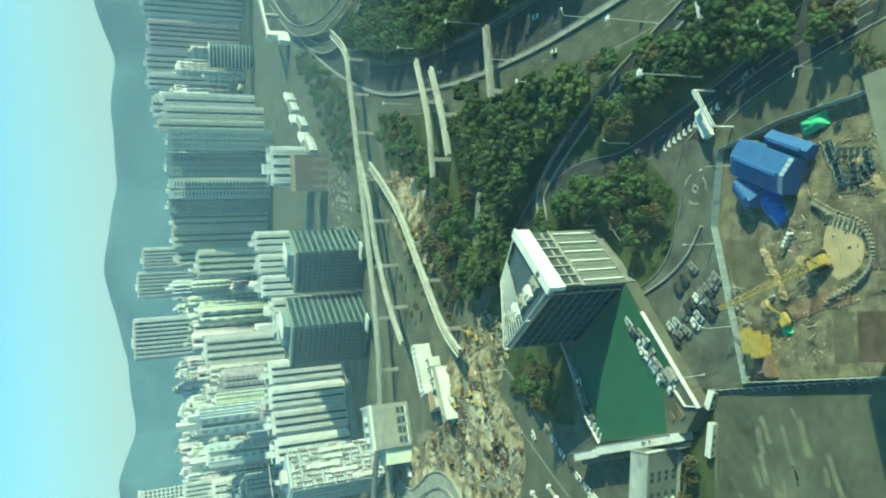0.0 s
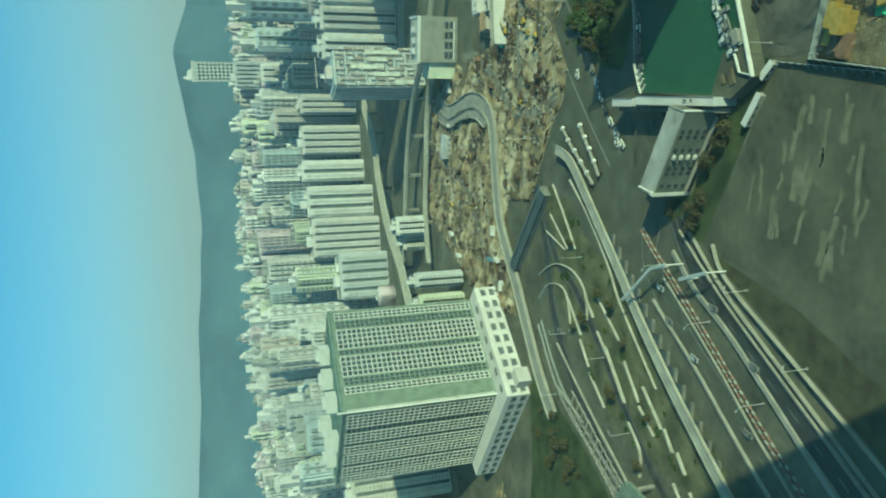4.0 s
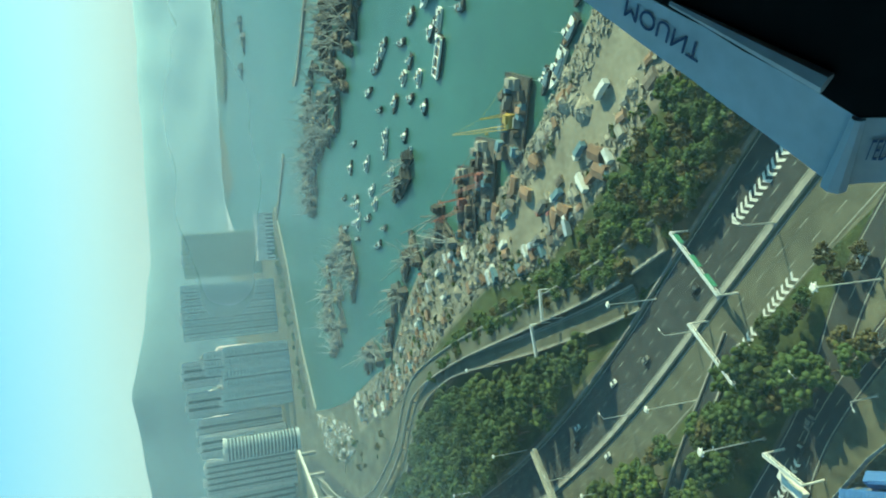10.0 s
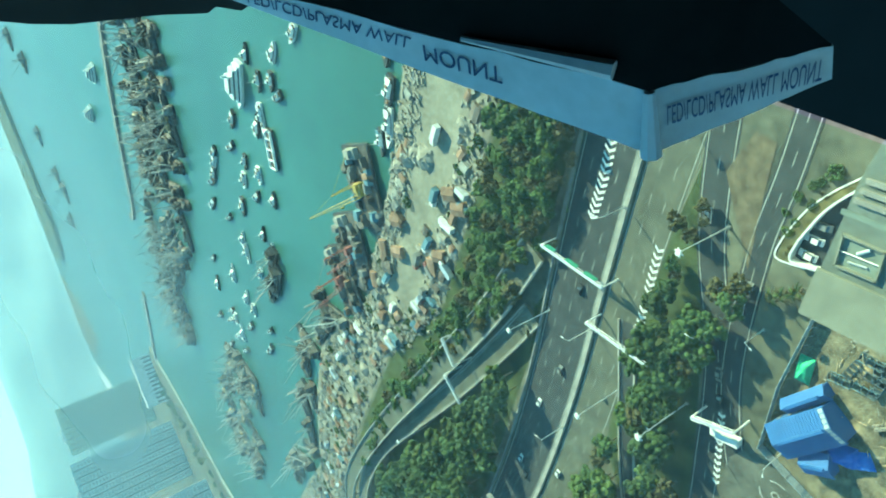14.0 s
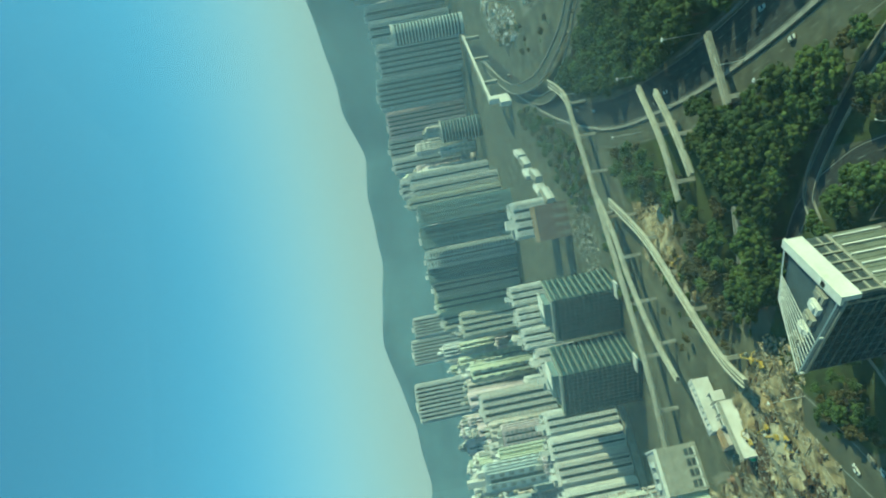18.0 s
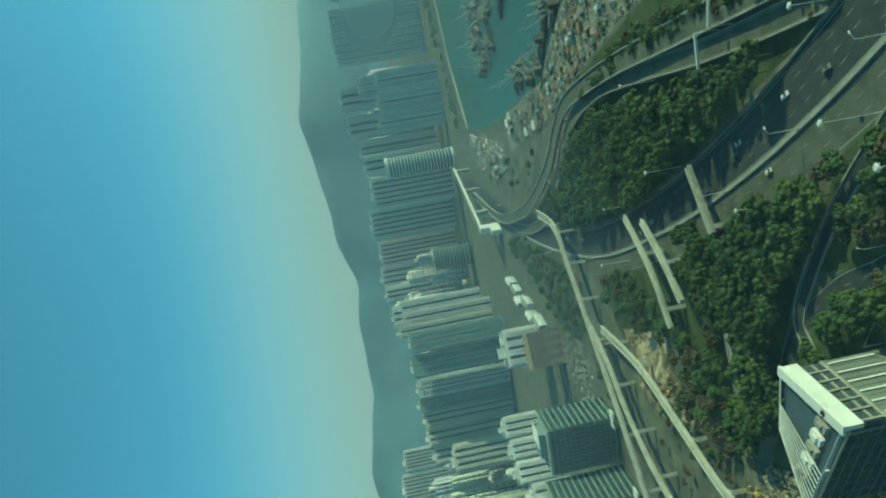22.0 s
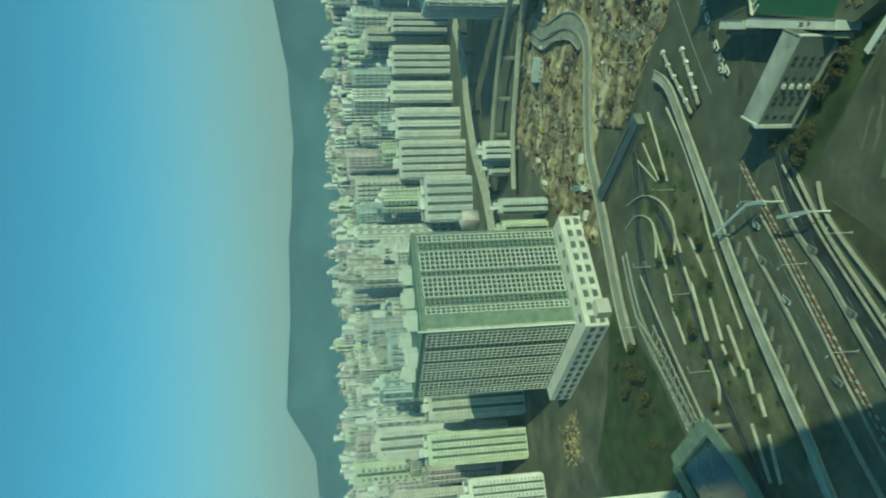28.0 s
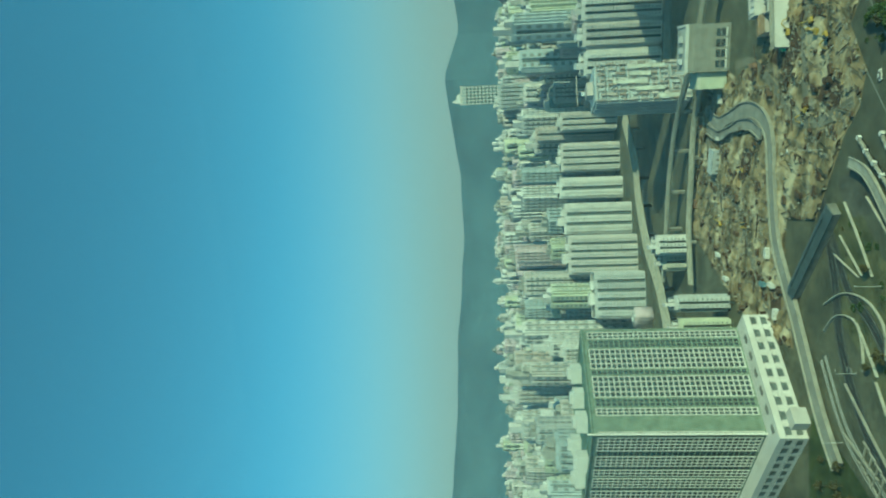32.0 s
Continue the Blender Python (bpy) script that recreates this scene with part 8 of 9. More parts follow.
for i in range(14):
    x, y = srnd.uniform(-250, -60), srnd.uniform(300, 480)
    if inside((x, y), WORKS) and not any(inside((x, y), h) for h in PITS) and min((x - q[0]) ** 2 + (y - q[1]) ** 2 for q in loop_line) > 120:
        plant(HEAPS[srnd.choice((0, 2, 2, 2))], x, y, 0.3, srnd.uniform(0, 6), srnd.uniform(0.8, 1.7))
for i in range(16):
    x, y = srnd.uniform(-262, -80), srnd.uniform(310, 480)
    if inside((x, y), WORKS) and min((x - q[0]) ** 2 + (y - q[1]) ** 2 for q in loop_line) > 90:
        plant(CONT[srnd.choice((0, 1, 3, 3))], x, y, 0.3, srnd.choice((0.3, 1.9)), 1.0)
for x, y, s in ((-8, 128, 0.5), (10, 108, 0.6), (-20, 140, 0.5), (16, 112, 0.5), (-36, 141, 0.4)):
    plant(HEAPS[2], x, y, 0.2, 0.4, s)
litter("site_debris", [(-32, 322), (-37, 292), (-58, 298), (-62, 330), (-46, 345)], 170, "timber", 0.3, 1.0, 0.4, "stacked timber and pipes beside the half-built viaduct", 13)
litter("site_debris", [(-32, 322), (-37, 292), (-58, 298), (-62, 330), (-46, 345)], 140, "rubble", 0.4, 1.4, 0.1, "rubble and spoil beside the half-built viaduct", 14)
litter("site_debris", [(330, 720), (420, 880), (450, 930), (380, 900), (320, 800), (300, 720)], 90, "yellow", 0.8, 2.6, 0.3, "yellow machines and containers by the basin's end", 15)
litter("site_debris", [(330, 720), (420, 880), (450, 930), (380, 900), (320, 800), (300, 720)], 110, "tarp_blue", 0.8, 2.8, 0.1, "dull blue sheds and covers by the basin's end", 16)
litter("site_debris", [(330, 720), (420, 880), (450, 930), (380, 900), (320, 800), (300, 720)], 120, "tarp_orange", 0.8, 2.8, 0.2, "rusty sheds and hulls by the basin's end", 17)
hut = shed("site_hut", -196, 447, 16, 9, 5, 10, "w_grey", "w_grey", "grey ribbed site hut inside the road loop", 0.5, 4)
# ---- street furniture and vehicles ----
PAINTS = [("white", "white"), ("rubber", "black"), ("steel", "silver"), ("concrete_dark", "dark grey"), ("red", "red"), ("tarp_blue", "dark blue")]


def car(m, word):
    t = thing("car", (0, 0, 0), 0, "%s saloon car on grey paving" % word, "car", "cars")
    side = [(-2.2, 0.35), (2.2, 0.35), (2.25, 0.75), (1.5, 0.95), (-1.8, 1.0), (-2.25, 0.85)]
    made = {}
    for nm, prof, w, mm in (("body", side, 0.88, M[m]), ("cabin", [(-1.75, 0.95), (1.2, 0.93), (0.5, 1.45), (-1.2, 1.48)], 0.76, M["glass_dark"])):
        n = len(prof)
        vs = [(x, -w, z) for x, z in prof] + [(x, w, z) for x, z in prof]
        made[nm] = part(nm, Shape().add(vs, [tuple(range(n)), tuple(range(2 * n - 1, n - 1, -1))] + [(i, n + i, n + (i + 1) % n, (i + 1) % n) for i in range(n)]), mm, t)
    part("roof_panel", Shape().box(-1.15, -0.7, 1.46, 0.45, 0.7, 1.53), M[m], made["cabin"])
    wheel = Shape().beam((0, -0.12, 0), (0, 0.12, 0), 0.33, n=10).mesh("wheel", M["rubber"])
    for x in (-1.35, 1.4):
        for s in (-1, 1):
            part("wheel", wheel, None, t).location = (x, s * 0.8, 0.33)
    return t


CARS = [car(*p) for p in PAINTS]
vrnd = random.Random(3)
for x, y, z, a in ((-16, 174, 0.1, 0.9), (-13, 171, 0.1, 0.9), (-9, 167, 0.1, 0.9), (-14, 159, 0.1, 0.9), (-16.5, 160.6, 0.1, 0.9), (-19, 162, 0.1, 0.9), (-21.5, 163.6, 0.1, 0.9), (-24, 165.4, 0.1, 0.9), (-26.5, 167, 0.1, 0.9),
                   (-29, 171, 0.1, 0.9), (-20, 158.6, 0.1, 0.9), (-23, 160.4, 0.1, 0.9), (-30, 175, 0.1, 0.9), (-37, 178, 0.1, 0.7), (-33, 176, 0.1, 0.7), (-12, 157.4, 0.1, 0.9), (39.9, 94.2, 0.17, 0.2), (40.4, 89.8, 0.17, 0.2), (40.4, 85.8, 0.17, 0.2), (-15.6, 161.4, 0.1, 0.9), (-17.2, 163.6, 0.1, 0.9), (-18.8, 165.5, 0.1, 0.9), (-20.5, 168, 0.1, 0.9), (-22.2, 170, 0.1, 0.9), (-23.9, 171.9, 0.1, 0.9), (-28.5, 178.2, 0.1, 0.9), (-26.9, 175.4, 0.1, 0.9), (-34.2, 179.4, 0.1, 0.9)):
    plant(CARS[vrnd.choice((1, 1, 1, 3, 3, 2, 0))], x, y, z, a + vrnd.uniform(-0.1, 0.1), 1.0)
for i in range(9):
    plant(CARS[vrnd.choice((0, 1, 3, 2))], -28 - i * 2.1 + vrnd.uniform(-0.7, 0.7), 193.5 - i * 1.8 + vrnd.uniform(-0.5, 0.9), 5.02, vrnd.choice((2.4, 0.85, 2.4)) + vrnd.uniform(-0.15, 0.15), 1.0)
for x, y in ((-50.6, 227.6), (-53, 226.6), (-55.4, 225.4), (-57.8, 224.3), (-60.2, 223.2), (-62.8, 221.6), (-64.6, 219)):
    plant(CARS[vrnd.choice((1, 3, 3, 0))], x, y, 5.02, 0.6, 1.0)
for i in range(6):
    plant(CARS[vrnd.choice((0, 1, 3, 2))], -31 - i * 3.2 + vrnd.uniform(-0.6, 0.6), 188 - i * 2.9 + vrnd.uniform(-0.6, 0.6), 5.02, vrnd.choice((2.4, 0.85)), 1.0)
for k in range(20):
    i = vrnd.randrange(8, len(main_line) - 2)
    a, b = main_line[i], main_line[i + 1]
    yaw = math.atan2(b[1] - a[1], b[0] - a[0])
    o = vrnd.choice((-18.5, -13.5, -8.5, 5, 10, 13))
    src = CARS[vrnd.choice((0, 1, 2, 3, 3, 1))] if vrnd.random() < 0.9 else LORRY[vrnd.randrange(4)]
    plant(src, a[0] - math.sin(yaw) * o, a[1] + math.cos(yaw) * o, 0.06, yaw + (math.pi if o < 0 else 0), 1.0)
for x, y, a in ((-145, 168, 1.75), (-148, 150, 1.75), (-126, 150, 1.8), (-137, 178, 1.7), (-131, 126, 1.8), (-152, 118, 1.75), (-100, 230, 0.6), (44, 142, 2.0), (40, 150, 2.0), (30, 192, 1.8), (66, 100, 1.9), (48, 112, 1.7), (-206, 240, 2.1), (-60, 268, 0.4), (-86, 274, 0.6), (-80, 262, 0.9), (-84, 256, 0.9), (-88, 250, 1.0), (-91.5, 244, 1.05), (-94.5, 238, 1.1), (-97, 232, 1.15), (-99.4, 226, 1.2)):
    plant(CARS[vrnd.choice((0, 1, 2, 3))], x, y, 0.12, a, 1.0)


def tanker():
    """A long white tank lorry: cylinder with end caps, cab, frame and wheels."""
    t = thing("tank_lorry", (0, 0, 0), 0, "long white cylindrical tank lorry parked at the works", "lorry", "tank lorries")
    tank = part("tank", Shape().beam((-5.2, 0, 2.1), (3.2, 0, 2.1), 1.1, n=14), M["concrete"], t)
    for x, d in ((-5.2, -0.5), (3.2, 0.5)):
        part("end_cap", Shape().beam((x, 0, 2.1), (x + d, 0, 2.1), 1.05, 0.7, 14), M["concrete"], tank)
    for x in (-3, 0.5):
        part("hatch", Shape().beam((x, 0, 3.15), (x, 0, 3.4), 0.35, n=10), M["steel"], tank)
    part("frame", Shape().box(-5.6, -0.9, 0.7, 5.6, 0.9, 1.0), M["rubber"], t)
    cab = part("cab", Shape().box(4.1, -1.2, 0.8, 6.2, 1.2, 3.1), M["white"], t)
    part("windscreen", Shape().box(6.18, -1.05, 1.9, 6.26, 1.05, 2.9), M["glass_dark"], cab)
    wheel = Shape().beam((0, -0.2, 0), (0, 0.2, 0), 0.5, n=10).mesh("wheel", M["rubber"])
    for x in (-4.2, -3.0, 4.9):
        for q in (-1, 1):
            part("wheel", wheel, None, t).location = (x, q * 1.0, 0.5)
    return t


TANK = tanker()
for x, y, a in ((-114.3, 273, 1.25), (-117, 265.6, 1.28), (-118.9, 257.6, 1.28), (-121, 250.2, 1.28), (-123, 243, 1.28), (-107.3, 258, 1.05), (-110.4, 251.8, 1.05), (-113.4, 245.6, 1.05), (-116.6, 239.6, 1.05)):
    plant(TANK, x, y, 0.1, a, 0.72)
plant(LORRY[0], 34, 158, 0.1, 0.4, 1.0)
for x, y, k, h in ((-61, 161.7, -0.19, 5.3), (-48.8, 161.1, -0.41, 2.9)):
    tt = thing("site_cabin", (x, y, 0.1), k, "long white site cabin on the verge", "cabin", "site cabins")
    part("body", Shape().box(-h, -1.0, 0.2, h, 1.0, 2.3), M["concrete"], tt)
    part("roof", Shape().box(-h - 0.15, -1.15, 2.3, h + 0.15, 1.15, 2.42), M["white"], tt)
    for i in range(int(h * 0.75)):
        part("window", Shape().box(-h + 0.8 + i * 2.6, -1.05, 1.0, -h + 1.9 + i * 2.6, -0.98, 1.8), M["glass_dark"], tt)


def lamp_post(h, arm):
    t = thing("street_lamp", (0, 0, 0), 0, "tall pale steel lamp post over the highway", "street lamp", "street lamps")
    part("pole", Shape().beam((0, 0, 0), (0, 0, h), 0.22, 0.12, 8), M["steel"], t)
    part("base", Shape().box(-0.5, -0.5, 0, 0.5, 0.5, 0.5), M["concrete"], t)
    if arm:
        ar = part("arm", Shape().beam((0, 0, h), (2.4, 0, h + 0.5), 0.09, 0.07), M["steel"], t)
        part("lamp_head", Shape().box(2.0, -0.22, h + 0.4, 3.1, 0.22, h + 0.62), M["white"], ar)
    else:
        rg = part("ring", Shape().beam((0, 0, h - 0.2), (0, 0, h + 0.3), 0.95, 0.8, 12), M["white"], t)
        for i in range(6):
            a = i * math.pi / 3
            part("lamp_head", Shape().block(math.cos(a) * 1.0, math.sin(a) * 1.0, h - 0.4, 0.6, 0.35, 0.3, a), M["white"], rg)
    return t


MASTS = [lamp_post(21, False), lamp_post(11, True)]
for x, y, s in ((106, 171, 0.95), (48, 160, 1.1), (67, 245, 0.8), (70, 178, 0.95), (113, 311, 0.9), (122, 386, 0.9), (161, 308, 0.9), (60, 100, 1.0), (104, 70, 1.0), (160, 520, 0.9), (96, 420, 0.9), (-60, 300, 0.8), (-130, 305, 0.8)):
    plant(MASTS[0], x, y, 0, 0, s)
for i in range(7):
    p = main_line[24 + i * 9]
    plant(MASTS[1], p[0], p[1], 0.9, 0.1, 1.0)
for x, y, a in ((-128, 180, 3.0), (-132, 150, 3.0), (-139, 118, 3.0), (-112, 140, 0), (-118, 110, 0), (-160, 236, 2), (-190, 200, 1), (-204, 235, 0), (-206, 170, 1), (-240, 230, 0), (34, 196, 1), (20, 150.5, 2.0), (-2, 158.4, 1.5), (-26, 152.5, 1.5), (40, 120, 3), (52, 130, 0), (-42, 165, 2)):
    plant(MASTS[1], x, y, 0.1, a, 0.8)


def gantry(p, q, z, signs, sm, label):
    """A sign gantry: two posts, a truss beam, sign boards with frames."""
    t = thing("sign_gantry", (0, 0, 0), 0, label, "gantry", "sign gantries")
    L, a = along(p, q)
    c, s = math.cos(a), math.sin(a)
    for e in (p, q):
        part("post", Shape().beam((*e, 0), (*e, z + 0.6), 0.32, 0.26, 8), M["white"], t)
    tr = Shape()
    for k in (0, 0.9):
        for o in (-0.45, 0.45):
            tr.beam((p[0] - s * o, p[1] + c * o, z + k), (q[0] - s * o, q[1] + c * o, z + k), 0.13, n=4)
    n = max(3, int(L / 1.5))
    for i in range(n):
        f, g2 = i / n, (i + 1) / n
        for o in (-0.45, 0.45):
            tr.beam((p[0] + c * L * f - s * o, p[1] + s * L * f + c * o, z), (p[0] + c * L * g2 - s * o, p[1] + s * L * g2 + c * o, z + 0.9), 0.07, n=3)
    part("truss", tr, M["white"], t)
    part("walkway", Shape().block((p[0] + q[0]) / 2, (p[1] + q[1]) / 2, z + 0.9, L, 1.0, 0.08, a), M["steel"], t)
    for f, w, h in signs:
        x, y = p[0] + c * L * f + s * 0.75, p[1] + s * L * f - c * 0.75
        part("sign_board", Shape().block(x, y, z - 0.8, w, 0.14, h, a), M[sm], t, "blank sign board seen from behind")
    return t


M["sign_green"] = mat("green_sign_board", (0.03, 0.21, 0.13), 0.6, var=0.12, size=2)
gantry((84.4, 138.3), (111.5, 141), 7, [(0.2, 5, 1.8), (0.5, 5, 1.8), (0.86, 4, 1.8)], "sign_green", "white sign gantry with green boards over the highway")
gantry((85.7, 155), (57, 151), 7, [], "sign_green", "long white truss gantry over the pale carriageway")
gantry((42.7, 155.5), (31, 149), 7, [(0.12, 3.0, 1.7), (0.55, 2.6, 1.7)], "white", "white gantry with slatted boards over the slip road")
gantry((149.5, 222), (139.2, 230.2), 9.6, [], "white", "plain pale gantry over the raised road")
gantry((144, 241), (129, 248.5), 9.6, [], "white", "plain pale gantry over the lower ramp")
gantry((-150, 189), (-128, 178), 7, [], "white", "pale gantry beam across the worn road")
gantry((-128, 178), (-122, 171), 7, [(0.5, 3, 2.2)], "tarp_blue", "short gantry arm with a blue board")
gantry((-122, 162), (-112, 151), 7, [(0.3, 2.6, 2.0)], "tarp_blue", "pale gantry over the dark road")


def chevrons(path, step, w, label):
    sh = Shape()
    line = smooth([(*p, 0.1) for p in path], 8)
    acc = 0.0
    for a, b in zip(line, line[1:]):
        a, b = Vector(a), Vector(b)
        d = (b - a).normalized()
        q = Vector((-d.y, d.x, 0))
        acc += (b - a).length
        while acc > step:
            acc -= step
            c = b - d * acc
            for s in (-1, 1):
                e = c - d * w * 0.8 + q * s * w
                sh.add([tuple(c + Vector((0, 0, 0.03))), tuple(e + Vector((0, 0, 0.03))), tuple(e - d * 1.1 + Vector((0, 0, 0.03))), tuple(c - d * 1.1 + Vector((0, 0, 0.03)))], [(0, 1, 2, 3) if s < 0 else (3, 2, 1, 0)])
    part("road_chevrons", sh, M["white"], label=label, kind="structure")


chevrons([(75.6, 118), (73.8, 133), (71.2, 153)], 2.5, 1.5, "white chevron markings on the pale carriageway edge")
chevrons([(102.6, 92), (100.9, 109), (100.6, 126)], 2.4, 2.0, "white chevron markings between lanes")
chevrons([(62, 160), (57, 175), (52.4, 189)], 4.0, 0.9, "worn chevron markings on the slip road")
chevrons([(38.3, 153), (33, 168), (28.4, 181)], 2.5, 1.1, "white chevron markings down the slip road")
chevrons([(134, 205), (150, 240), (160, 262)], 1.6, 0.8, "white stripes on the raised road")


def water_barrier(m, word):
    t = thing("traffic_barrier", (0, 0, 0), 0, "%s plastic traffic barrier in a long row" % word, "barrier", "red and white barriers")
    part("body", Shape().block(0, 0, 0, 1.7, 0.5, 0.5, 0, 0.9).block(0, 0, 0.5, 1.55, 0.34, 0.45, 0, 0.8), M[m], t)
    part("cap", Shape().beam((0.4, 0, 1.05), (0.4, 0, 1.12), 0.09, n=8), M["rubber"], t)
    return t


M["barrier_red"] = mat("faded_red_plastic", (0.20, 0.115, 0.09), 0.7, var=0.3, size=1, spread=0.25)
WB = [water_barrier("barrier_red", "faded red"), water_barrier("concrete", "greyish white")]
row_line = smooth([(-123, 200, 0.1), (-126.5, 190, 0.1), (-131, 172, 0.1), (-138, 146, 0.1), (-147, 114, 0.1), (-152, 92, 0.1)], 12)
acc, k = 0.0, 0
for a, b in zip(row_line, row_line[1:]):
    d = Vector(b) - Vector(a)
    acc += d.length
    yaw = math.atan2(d.y, d.x)
    while acc > 1.85:
        acc -= 1.85
        c = Vector(b) - d.normalized() * acc
        for o in (-0.9, 0.9):
            plant(WB[(k + (o > 0)) % 2], c.x - math.sin(yaw) * o, c.y + math.cos(yaw) * o, 0.1, yaw, 1.0)
        k += 1
for i in range(15):
    f = i / 14
    tt = thing("culvert_block", (-138.5 - 35 * f, 215 - 92 * f, 0), 1.93, "short concrete cross beam beside the viaduct", "beam", "cross beams")
    part("beam", Shape().box(-0.6, -2.6, 0, 0.6, 2.6, 1.0), M["concrete_dark"], tt)
    part("gap_floor", Shape().box(0.6, -2.0, 0, 6.2, 2.0, 0.2), M["slate"], tt)
tracks = Shape()
for o in (-3.2, -1.8, 1.8, 3.2):
    tracks.strip(smooth([(-218, 262, 0.1), (-234, 229, 0.1), (-236, 190, 0.1), (-236, 150, 0.1), (-240, 90, 0.1)], 8), o - 0.09, o + 0.09, 0, 0.2)
part("rails", tracks, M["steel"], label="two steel railway tracks beside the embankment", kind="structure")
for k in range(2):
    sl = Shape()
    line = smooth([(-218, 262, 0.05), (-234, 229, 0.05), (-236, 190, 0.05), (-236, 150, 0.05), (-240, 90, 0.05)], 30)
    for a, b in zip(line[::1], line[1::1]):
        yaw = math.atan2(b[1] - a[1], b[0] - a[0])
        sl.block(a[0] - math.sin(yaw) * (5 * k - 2.5), a[1] + math.cos(yaw) * (5 * k - 2.5), 0.02, 0.5, 2.8, 0.14, yaw)
    part("sleepers", sl, M["concrete"], label="concrete sleepers under the rails", kind="stuff")
for i in range(13):
    f = i / 12
    tt = thing("track_trough", (-231 - 6 * f, 214 - 64 * f, 0), 0.05, "low pale concrete trough with cross beams by the tracks", "trough", "track troughs")
    part("post", Shape().box(-5.6, -2.7, 0, -5.2, 2.7, 0.9), M["concrete"], tt)
    part("post", Shape().box(5.2, -2.7, 0, 5.6, 2.7, 0.9), M["concrete"], tt)
    part("beam", Shape().box(-5.2, -0.3, 0.3, 5.2, 0.3, 0.9), M["concrete"], tt)
circle = Shape()
for r, a0, a1 in ((4.6, 0.3, 1.3), (4.6, 2.4, 3.4), (4.6, 4.5, 5.5), (1.1, 0, 6.28)):
    circle.strip([(15 + r * math.cos(a), 165 + r * math.sin(a), 0.1) for a in np.linspace(a0, a1, 14)], -0.25, 0.25, 0.01, 0.05)
part("painted_circle", circle, M["line"], label="broken painted circle on the forecourt", kind="structure")
hoarding([(-46, 160.5), (-33.5, 105)], 1.2, "fin", "low grey fence between site and bare lot")
fr = thing("rail_frame", (0, 0, 0), 0, "thin white rail frame beside the office block", "frame")
for p, q in (((6.5, 217.8, 6), (12.9, 207.8, 6)), ((12.9, 207.8, 6), (-1.4, 194.5, 6)), ((4.4, 201.6, 6), (10, 200.5, 6)), ((3.4, 198.5, 6), (7, 194, 6))):
    part("rail", Shape().beam(p, q, 0.1, n=6), M["concrete"], fr)
for x, y in ((6.5, 217.8), (12.9, 207.8), (-1.4, 194.5), (4.4, 201.6)):
    part("post", Shape().beam((x, y, 0), (x, y, 6.1), 0.1, n=6), M["concrete"], fr)

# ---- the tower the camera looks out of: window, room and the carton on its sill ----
# near-black: the unlit look of the room is put into its colour
M["room_dark"] = mat("unlit_room_black", (0.012, 0.014, 0.014), 0.9, var=0.2, size=0.5)
M["frame_dark"] = mat("dark_window_frame", (0.03, 0.035, 0.035), 0.5, var=0.2, size=0.3)
M["carton"] = mat("unlit_carton_board", (0.010, 0.011, 0.011), 0.95, var=0.3, size=0.2)
M["carton_edge"] = mat("pale_blue_carton_edge", (0.38, 0.47, 0.52), 0.6, var=0.12, size=0.12)
M["carton_grey"] = mat("grey_carton_edge", (0.30, 0.34, 0.36), 0.7, var=0.15, size=0.12)
M["ink"] = mat("navy_print", (0.03, 0.06, 0.13), 0.7, var=0.2, size=0.05)
E0 = Vector((0, 0, EYE))
tw = thing("viewing_tower", (0, 0, 0), 0, "tall office tower whose window frames the view", "building")
part("facade", Shape().prism([(64, 6.5), (64, -40), (-40, -40), (-40, -4.6), (-2.4, 0.2), (2.4, 0.8)], -0.2, EYE - 1.3), M["w_teal"], tw)
part("upper_floors", Shape().prism([(64, 6.5), (64, -40), (-40, -40), (-40, -4.6), (-2.4, 0.2), (2.4, 0.8)], EYE + 2.2, EYE + 46), M["w_blue_grey"], tw)
# added black sheet, hides the lit top of the facade block
part("room_floor", Shape().prism([(64, 6.5), (64, -40), (-40, -40), (-40, -4.6), (-2.4, 0.2), (2.4, 0.8)], EYE - 1.3, EYE - 1.27), M["room_dark"], tw, "black sheet over the slab for the unlit room floor")
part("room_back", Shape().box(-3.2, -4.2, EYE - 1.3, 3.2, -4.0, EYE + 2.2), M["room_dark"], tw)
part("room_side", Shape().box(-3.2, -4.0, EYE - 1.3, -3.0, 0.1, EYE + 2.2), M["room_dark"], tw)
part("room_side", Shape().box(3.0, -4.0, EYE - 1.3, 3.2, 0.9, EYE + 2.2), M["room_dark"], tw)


def ray_at(az, el, d):
    a, e = radians(az), radians(el)
    return E0 + Vector((math.sin(a) * math.cos(e), math.cos(a) * math.cos(e), math.sin(e))) * d


# right-hand jamb: a dark upright, its uneven outline shaped to fit the camera's view
EDGE = [(66.6, 60), (66.1, 32), (65.7, 25), (67, 14), (69.3, 5), (68.4, 0), (67.6, -3.6), (67.0, -6), (66.6, -8.6), (66.4, -14.4), (66.0, -18), (66.4, -18.7), (65.8, -20.5), (66.2, -21.3), (66.9, -22.4), (66.9, -60)]
jv, jf = [], []
for a, e in EDGE:
    for az, d in ((a, 0.99), (96, 1.1), (96, 1.25), (a + 0.3, 1.05)):
        jv.append(tuple(ray_at(az, e, d)))
for i in range(len(EDGE) - 1):
    k = 4 * i
    jf += [(k + u, k + v, k + 4 + v, k + 4 + u) for u, v in ((0, 1), (1, 2), (2, 3), (3, 0))]
part("window_jamb", Shape().add(jv, jf), M["frame_dark"], tw, "dark window jamb, outline fitted to the camera's view")
